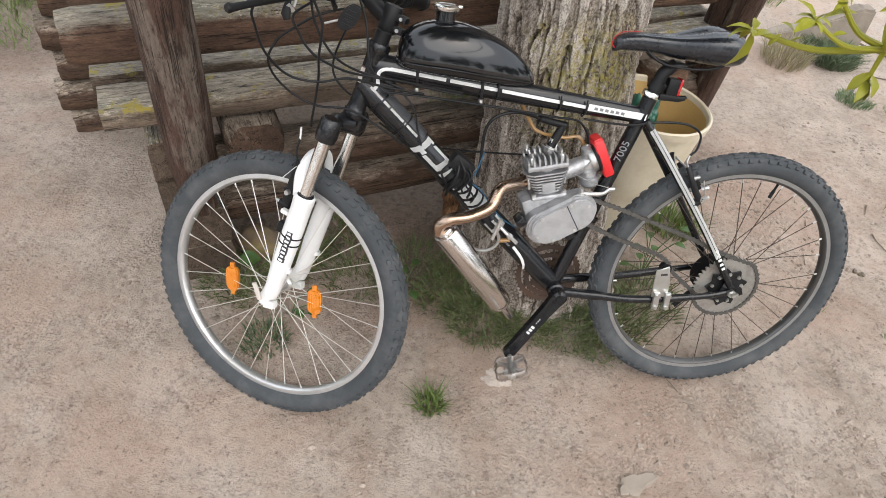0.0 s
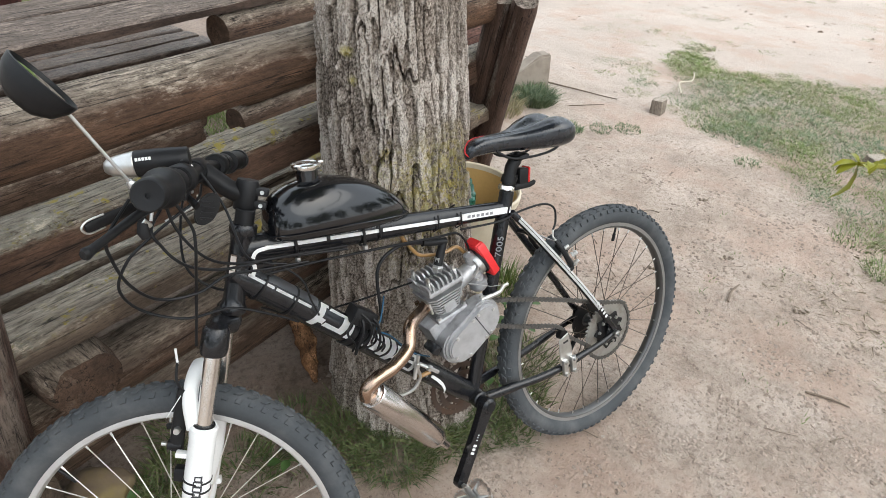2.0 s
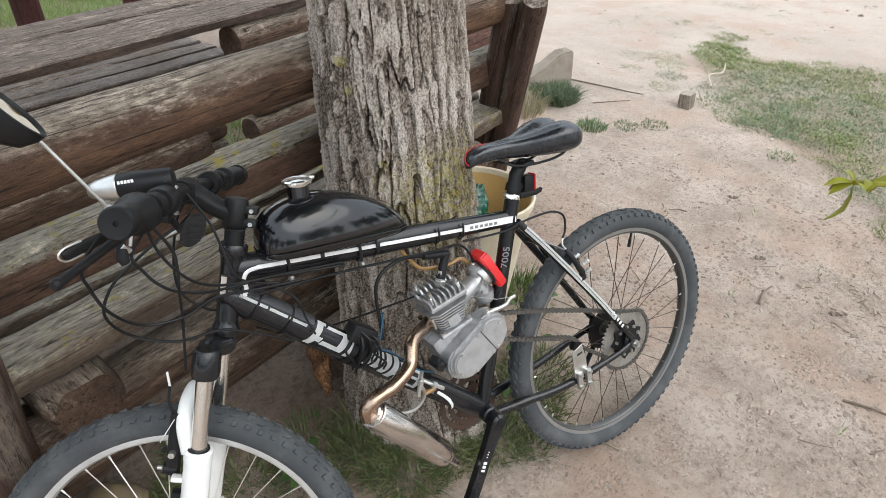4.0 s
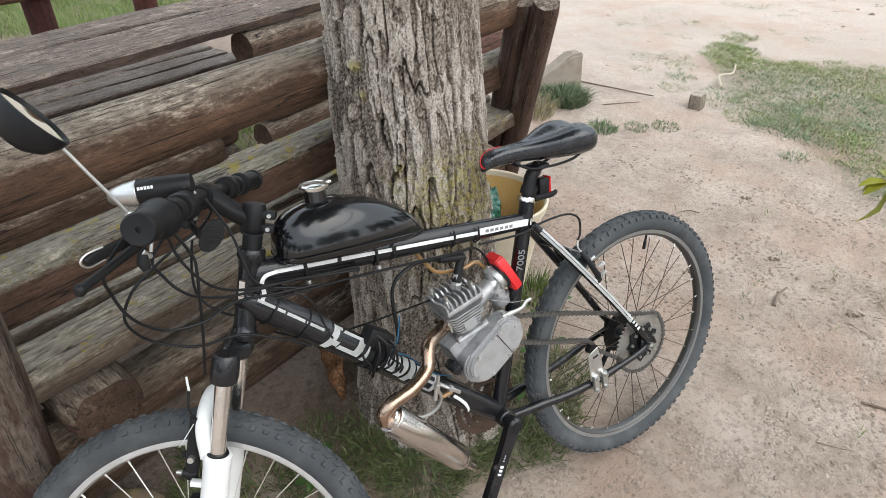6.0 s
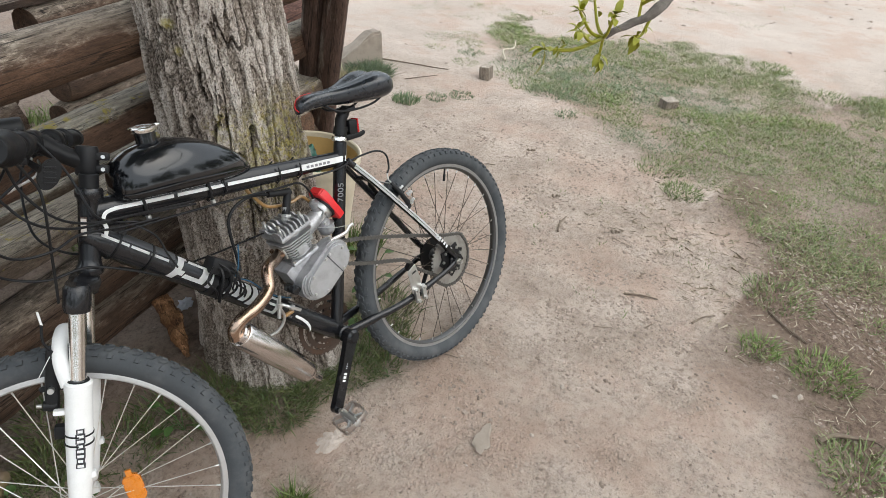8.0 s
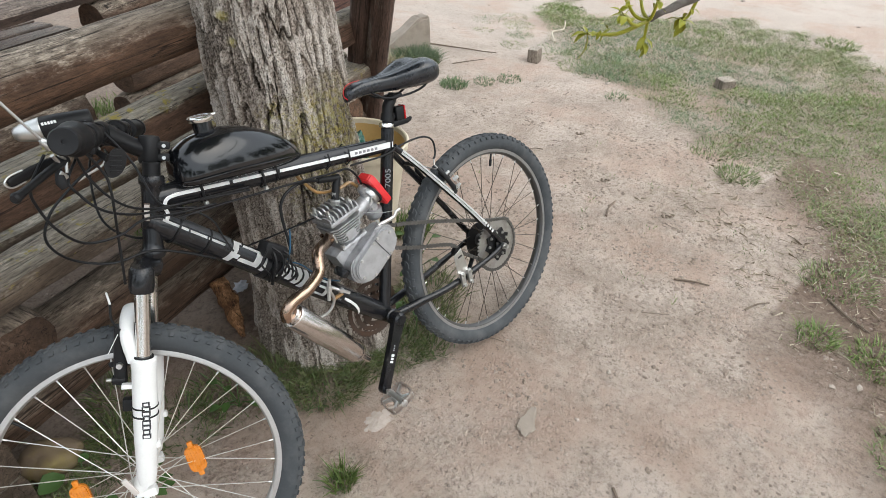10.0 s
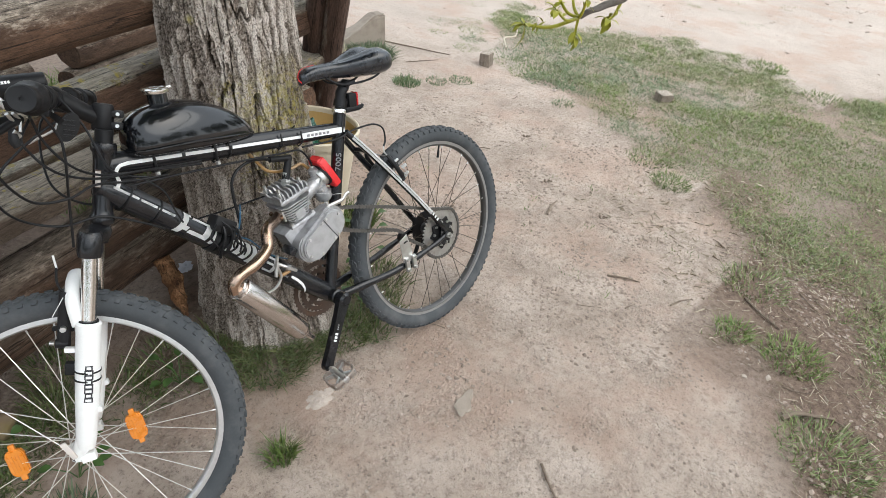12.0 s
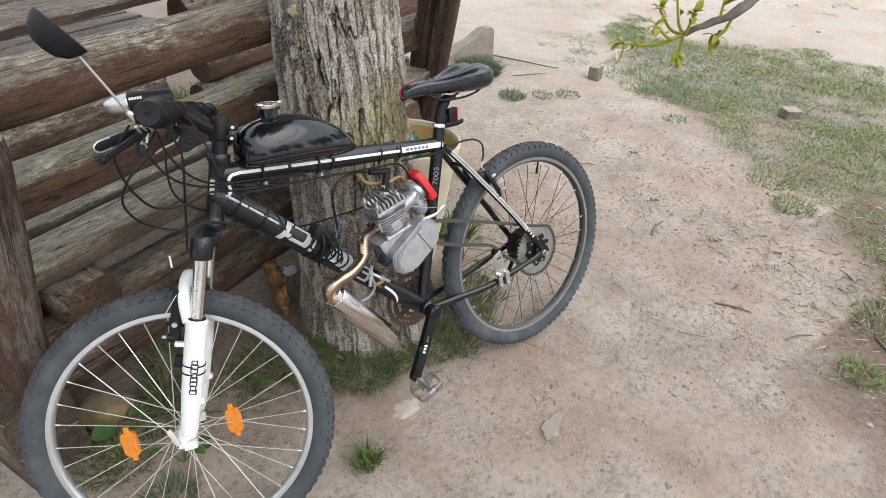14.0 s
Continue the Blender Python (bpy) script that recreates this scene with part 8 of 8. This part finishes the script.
# cranks, pedals and chainrings
crank_end = V(-0.533, -0.082, -0.183)
root = BB + V(0, -0.058, 0)
arm_x = (crank_end - root).normalized()
arm_len = (crank_end - root).length
CRANK_AT = axes(root, arm_x, V(arm_x.z, 0, -arm_x.x))
half = [(-0.020, 0.005), (-0.016, 0.012), (-0.006, 0.0175), (0.006, 0.0185), (0.022, 0.0172), (0.050, 0.0152), (0.100, 0.0140), (arm_len - 0.018, 0.0142), (arm_len, 0.0148), (arm_len + 0.008, 0.0120), (arm_len + 0.013, 0.005)]
bm = plate([(x, -w) for x, w in half] + [(x, w) for x, w in half[::-1]], 0.017, CRANK_AT)
bmesh.ops.bevel(bm, geom=[e for e in bm.edges if len(e.link_faces) == 2 and e.calc_face_angle(0) > 1.0], offset=0.0045, segments=3, affect="EDGES")
lathe(bm, [(0, -0.016), (0.014, -0.016), (0.0195, -0.010), (0.0195, 0.012), (0, 0.012)], BB + V(0, -0.058, 0), BB, 22)
crank = sub("crank", bm, BLACK, None, "black left crank arm")
sub("crank_cap", turned([(0, -0.003), (0.011, -0.003), (0.0125, 0)], BB + V(0, -0.074, 0), BB, 20), MATT, crank)
bm = bmesh.new()
side = -1 if (CRANK_AT.to_3x3() @ V(0, -1, 0)).y < 0 else 1
for x, w, h in ((0.072, 0.002, 0.003), (0.078, 0.002, 0.003), (0.084, 0.002, 0.003), (0.098, 0.006, 0.010), (0.107, 0.006, 0.009), (0.116, 0.005, 0.010)):
    block(bm, (w, 0.001, h), CRANK_AT @ Matrix.Translation((x, side * 0.0088, 0.001)))
sub("lettering", bm, DECAL, crank, "white lettering, unreadable", False)


DARK_STEEL = worn("worn_dark_steel", (0.50, 0.46, 0.43), 0.30, 1.0, dirt=(0.10, 0.07, 0.05), amount=0.7, scale=60)


def pedal(o, out, name="pedal"):
    """A flat alloy cage pedal: out points away from the bike."""
    m = axes(o, (0.93, 0.1 * out, 0.30), (-0.30, 0.05, 0.93))
    p = sub(name, turned([(0.005, 0.0), (0.0055, 0.004), (0.010, 0.012), (0.0085, 0.03), (0.0085, 0.07), (0.010, 0.082), (0, 0.086)], o, o + (m.to_3x3() @ V(0, out, 0)), 16), STEEL, crank if out < 0 else None, "silver cage pedal")
    ring = []
    for k in range(49):
        a = 2 * math.pi * k / 48
        c, d = math.cos(a), math.sin(a)
        ring.append(V(0.038 * math.copysign(abs(c) ** 0.55, c), out * (0.048 + 0.033 * math.copysign(abs(d) ** 0.55, d)), 0))
    bm = sweep(bmesh.new(), ring + ring[1:2], 0.0085, 8, 0.16, False, m)
    for q in ring[::2]:
        for z in (-1, 1):
            block(bm, (0.004, 0.004, 0.005), m @ Matrix.Translation(q + V(0, 0, 0.0095 * z)))
    sub("cage", bm, DARK_STEEL, p, "toothed steel cage")
    body = bmesh.new()
    for k in (-1, 1):
        sweep(body, [V(0.034 * k, out * 0.020, 0), V(0.010 * k, out * 0.036, 0), V(0.010 * k, out * 0.060, 0), V(0.034 * k, out * 0.076, 0)], [0.005, 0.008, 0.008, 0.005], 8, 0.7, True, m)
    sub("body", body, STEEL, p, "bright cast pedal body")
    return p


pedal(crank_end + V(0, -0.012, -0.002), -1)
crank_right = V(-0.317, 0.085, 0.119)
bm = tube([BB + V(0, 0.055, 0), V(-0.37, 0.075, 0.043), crank_right], [0.0165, 0.012, 0.0135], 12, 0.62)
sub("crank", bm, BLACK)
pedal(crank_right + V(0, 0.012, 0), 1)
for r, y in ((0.083, 0.052), (0.064, 0.044), (0.046, 0.036)):
    bm = bmesh.new()
    lathe(bm, [(r - 0.012, 0), (r, 0), (r, 0.0025), (r - 0.012, 0.0025), (r - 0.012, 0)], BB + V(0, y, 0), BB + V(0, 1, 0), 44)
    for k in range(5):
        a = k * 1.2566
        sweep(bm, [BB + V(0.012 * math.cos(a), y + 0.001, 0.012 * math.sin(a)), BB + V((r - 0.01) * math.cos(a), y + 0.001, (r - 0.01) * math.sin(a))], 0.005, 6, 0.4)
    n = int(r * 2 * math.pi / 0.0127)
    for k in range(n):
        a = 2 * math.pi * k / n
        block(bm, (0.005, 0.002, 0.006), axes(BB + V(r * math.cos(a), y + 0.001, r * math.sin(a)), (-math.sin(a), 0, math.cos(a)), (math.cos(a), 0, math.sin(a))))
    sub("chainring", bm, RUST, None, "rusty brown chainring")

# rear rim brake
for s in (-1, 1):
    p0 = V(-0.146, 0.050 * s, 0.226)
    bm = lathe(bmesh.new(), [(0, -0.012), (0.008, -0.012), (0.0095, -0.008), (0.0095, 0.010), (0, 0.012)], p0, p0 + V(0.84, 0, 0.54), 16)
    sweep(bm, [p0 + V(0.010, 0.002 * s, 0.006), p0 + V(-0.012, 0.008 * s, 0.034), p0 + V(-0.028, 0.006 * s, 0.064), p0 + V(-0.036, -0.006 * s, 0.084)], [0.0085, 0.0078, 0.0066, 0.0056], 12, 0.7)
    arm = sub("brake_arm", bm, MATT, None, "black rear brake arm")
    pad_at = axes(p0 + V(-0.004, -0.020 * s, 0.046), (0.66, 0, -0.75), (0.75, 0, 0.66))
    bm = boxed((0.052, 0.009, 0.011), pad_at, 0.003)
    block(bm, (0.020, 0.007, 0.015), pad_at @ Matrix.Translation((0.004, 0.005 * s, 0)), 0.002)
    sub("brake_pad", bm, MATT, arm, "black rubber brake pad")
    for o, r, length in ((V(0.006, 0.004 * s, 0.036), 0.0058, 0.016), (V(0.016, 0.002 * s, 0.012), 0.0046, 0.012), (V(-0.022, 0.006 * s, 0.062), 0.0040, 0.012)):
        c = p0 + o
        sub("bolt", turned([(0, -length / 2), (r * 0.6, -length / 2), (r, -length / 3), (r, length / 4), (r * 1.25, length / 4), (r * 1.25, length / 2), (0, length / 2)], c + V(0.006, 0.003 * s, 0.004), c, 8), STEEL, arm)
    spring = [p0 + V(0.012 + 0.006 * math.cos(k), 0.010 * s, 0.010 + 0.006 * math.sin(k) + 0.0006 * k) for k in range(13)] + [p0 + V(0.0, 0.012 * s, 0.06)]
    sub("return_spring", tube(spring, 0.0010, 6), STEEL, arm)
sub("brake_noodle", tube(curve_points([V(-0.178, -0.030, 0.332), V(-0.184, -0.036, 0.318), V(-0.182, -0.046, 0.308), V(-0.178, -0.030, 0.304), V(-0.176, 0.030, 0.304)], 5), 0.0022, 8), STEEL, None, "bright cable guide over the rear brake")
sub("brake_cable", tube(curve_points([V(-0.43, -0.012, 0.398), V(-0.33, -0.02, 0.392), V(-0.27, -0.024, 0.402), V(-0.20, -0.022, 0.400), V(-0.16, -0.016, 0.378), V(-0.160, -0.02, 0.345), V(-0.178, -0.03, 0.332)], 6), 0.0026, 8), CABLE, None, "black rear brake cable")

# ignition box taped to the down tube, with its wires
bx = sub("ignition_box", boxed((0.055, 0.040, 0.036), axes(V(-0.688, -0.012, 0.284), (0.78, 0, -0.62), (0.62, 0, 0.78)), 0.006), MATT, None, "black ignition box strapped with tape and wires")
rng = random.Random(61)
dd = (BB - DT0).normalized()
for i in range(6):
    a = 0.248 + 0.008 * i + rng.uniform(-0.003, 0.003)
    tilt = rng.uniform(-0.35, 0.35)
    c = DT0 + dd * a
    sub("tape_wrap", turned([(DTR - 0.001, -0.003), (DTR + 0.003, -0.003), (DTR + 0.003, 0.003), (DTR - 0.001, 0.003)], c, c + dd + V(0, tilt, 0), 22), MATT, bx)
for i in range(6):
    a = V(-0.712 + rng.uniform(0, 0.045), -0.030 - rng.uniform(0, 0.008), 0.300 - rng.uniform(0, 0.03))
    e = a + V(rng.uniform(-0.03, 0.03), rng.uniform(-0.004, 0.006), -rng.uniform(0.05, 0.085))
    sub("wire", tube(curve_points([a, a.lerp(e, 0.4) + V(rng.uniform(-0.02, 0.02), -0.009, 0.006), a.lerp(e, 0.75) + V(rng.uniform(-0.015, 0.015), -0.007, 0), e], 5), rng.uniform(0.0018, 0.0034), 6), CABLE, bx)
for i in range(3):
    a = V(-0.70 + 0.02 * i, -0.034, 0.272 - 0.014 * i)
    w = Vector((rng.uniform(-1, 1), -0.2, rng.uniform(-1, 1))).normalized()
    sub("tie_end", boxed((0.045, 0.0016, 0.0035), axes(a, w, (0, -1, 0.2)), 0.0), MATT, bx)
sub("wire", tube(curve_points([V(-0.643, -0.036, 0.323), V(-0.650, -0.036, 0.296), V(-0.658, -0.036, 0.273), V(-0.668, -0.036, 0.255), V(-0.638, -0.033, 0.228), V(-0.610, -0.033, 0.190), V(-0.585, -0.033, 0.163), V(-0.55, -0.03, 0.14)], 6), 0.0016, 7), BLUE, bx, "blue wire")
sub("wire", tube(curve_points([V(-0.866, 0.006, 0.37), V(-0.78, 0.012, 0.318), V(-0.70, 0.018, 0.305), V(-0.60, 0.022, 0.300), V(-0.53, 0.02, 0.300)], 6), 0.0022, 6), CABLE, bx)
sub("wire", tube(curve_points([V(-0.87, 0.010, 0.362), V(-0.78, 0.015, 0.300), V(-0.72, 0.012, 0.285)], 6), 0.0022, 6), CABLE, bx)
for t in (0.055, 0.17):
    c = DT0 + dd * (0.6 * t)
    sub("zip_tie", turned([(DTR - 0.001, -0.0018), (DTR + 0.0022, -0.0018), (DTR + 0.0022, 0.0018), (DTR - 0.001, 0.0018)], c, c + dd, 22), MATT, frame_part)
for t in (0.425, 0.66, 0.76):
    c = TT0.lerp(TT1, t)
    sub("zip_tie", tube([c + V(0, -0.021, 0.015), c + V(0, -0.022, -0.012), c + V(0, 0, -0.026), c + V(0, 0.02, -0.012), c + V(0, 0.02, 0.015), c + V(0, 0, 0.026)], 0.0018, 6), MATT, frame_part)


# cables from the bar
def cable(name, pts, r=0.0024, label="black control cable"):
    sub(name, tube(curve_points(pts, 8), r, 8), CABLE, None, label)


def sb(y, up=0.0, ahead=0.0):
    return STEER @ on_bar(y, up, ahead)


cable("brake_cable", [sb(-0.165, -0.02, 0.05), V(-1.000, -0.125, 0.640), V(-0.976, -0.12, 0.586), V(-0.976, -0.12, 0.556), V(-0.982, -0.115, 0.520), V(-0.986, -0.09, 0.474), V(-0.997, -0.08, 0.414), V(-1.005, -0.075, 0.375)])
cable("gear_cable", [sb(-0.115, -0.04, 0.02), V(-1.026, -0.10, 0.587), V(-1.018, -0.10, 0.558), V(-1.005, -0.10, 0.534), V(-0.984, -0.095, 0.513), V(-0.945, -0.075, 0.490), V(-0.905, -0.05, 0.475), V(-0.84, -0.03, 0.463), V(-0.78, -0.027, 0.452), V(-0.70, -0.024, 0.438)])
cable("clutch_cable", [sb(-0.175, -0.03, 0.01), V(-0.997, -0.085, 0.612), V(-0.992, -0.08, 0.579), V(-0.978, -0.08, 0.544), V(-0.956, -0.075, 0.513), V(-0.925, -0.06, 0.490), V(-0.88, -0.04, 0.472), V(-0.80, -0.028, 0.458), V(-0.70, -0.025, 0.444)])
cable("brake_cable", [sb(-0.19, -0.03, 0.05), V(-1.085, -0.15, 0.605), V(-1.087, -0.14, 0.572), V(-1.074, -0.13, 0.525), V(-1.040, -0.10, 0.480), V(-0.985, -0.09, 0.468), V(-0.93, -0.06, 0.470), V(-0.86, -0.033, 0.450), V(-0.78, -0.028, 0.438)])
cable("gear_cable", [sb(0.11, -0.04, 0.02), V(-0.935, 0.0, 0.590), V(-0.986, -0.05, 0.582), V(-1.028, -0.05, 0.559), V(-1.065, -0.05, 0.532), V(-1.085, -0.045, 0.490), V(-1.06, -0.03, 0.440), V(-1.00, -0.03, 0.405), V(-0.93, -0.034, 0.40), V(-0.86, -0.034, 0.36), V(-0.82, -0.03, 0.33)])
cable("throttle_cable", [sb(0.19, -0.02, 0.02), sb(0.12, -0.06, 0.05), V(-0.97, 0.07, 0.47), V(-0.94, 0.03, 0.42), V(-0.88, 0.02, 0.40)])
cable("lamp_wire", [V(-0.925, 0.01, 0.640), V(-0.900, -0.012, 0.57), V(-0.890, -0.034, 0.49), V(-0.86, -0.03, 0.462), V(-0.82, -0.028, 0.446)], 0.0022)
cable("kill_wire", [V(-0.84, -0.026, 0.455), V(-0.80, -0.032, 0.41), V(-0.79, -0.034, 0.365), V(-0.78, -0.034, 0.33)], 0.002)

# ---- woods round the clearing, far behind what the camera looks at ----
WOODS = leafy("woodland_leaves", (0.035, 0.06, 0.016), (0.10, 0.13, 0.035), 0.6, 0.0)
rng = random.Random(71)
for k in range(34):
    a = 2 * math.pi * k / 34 + rng.uniform(-0.06, 0.06)
    d = rng.uniform(19, 30)
    x, y, h = d * math.cos(a), d * math.sin(a), rng.uniform(7, 12)
    far_tree = tagged(thing("woodland_tree", pose(x, y, 0)), "leafy green tree at the edge of the clearing", "tree", "trees round the clearing")
    part("trunk", tube([(0, 0, -0.3), (0.1, 0, h * 0.3), (0, 0.1, h * 0.7)], [0.28, 0.2, 0.06], 8), BARK, far_tree)
    v, f = [], []
    for _ in range(900):
        w = Vector((rng.gauss(0, 1), rng.gauss(0, 1), rng.gauss(0, 1))).normalized() * rng.uniform(0.55, 1.05)
        w *= 0.85 + 0.5 * noise.noise(w * 1.6 + Vector((k, 0, 0)))
        c = V(w.x * h * 0.32, w.y * h * 0.32, h * 0.60 + w.z * h * 0.42)
        s, p, q = rng.uniform(0.22, 0.5), Vector((rng.gauss(0, 1), rng.gauss(0, 1), rng.gauss(0, 0.6))).normalized(), Vector((rng.gauss(0, 1), rng.gauss(0, 1), rng.gauss(0, 1))).normalized()
        i = len(v)
        v += [tuple(c - p * s), tuple(c + q * s * 0.6), tuple(c + p * s), tuple(c - q * s * 0.6)]
        f.append((i, i + 1, i + 2, i + 3))
    me = bpy.data.meshes.new("crown")
    me.from_pydata(v, [], f)
    me.materials.append(WOODS)
    ob = new("crown", me)
    ob.parent = far_tree
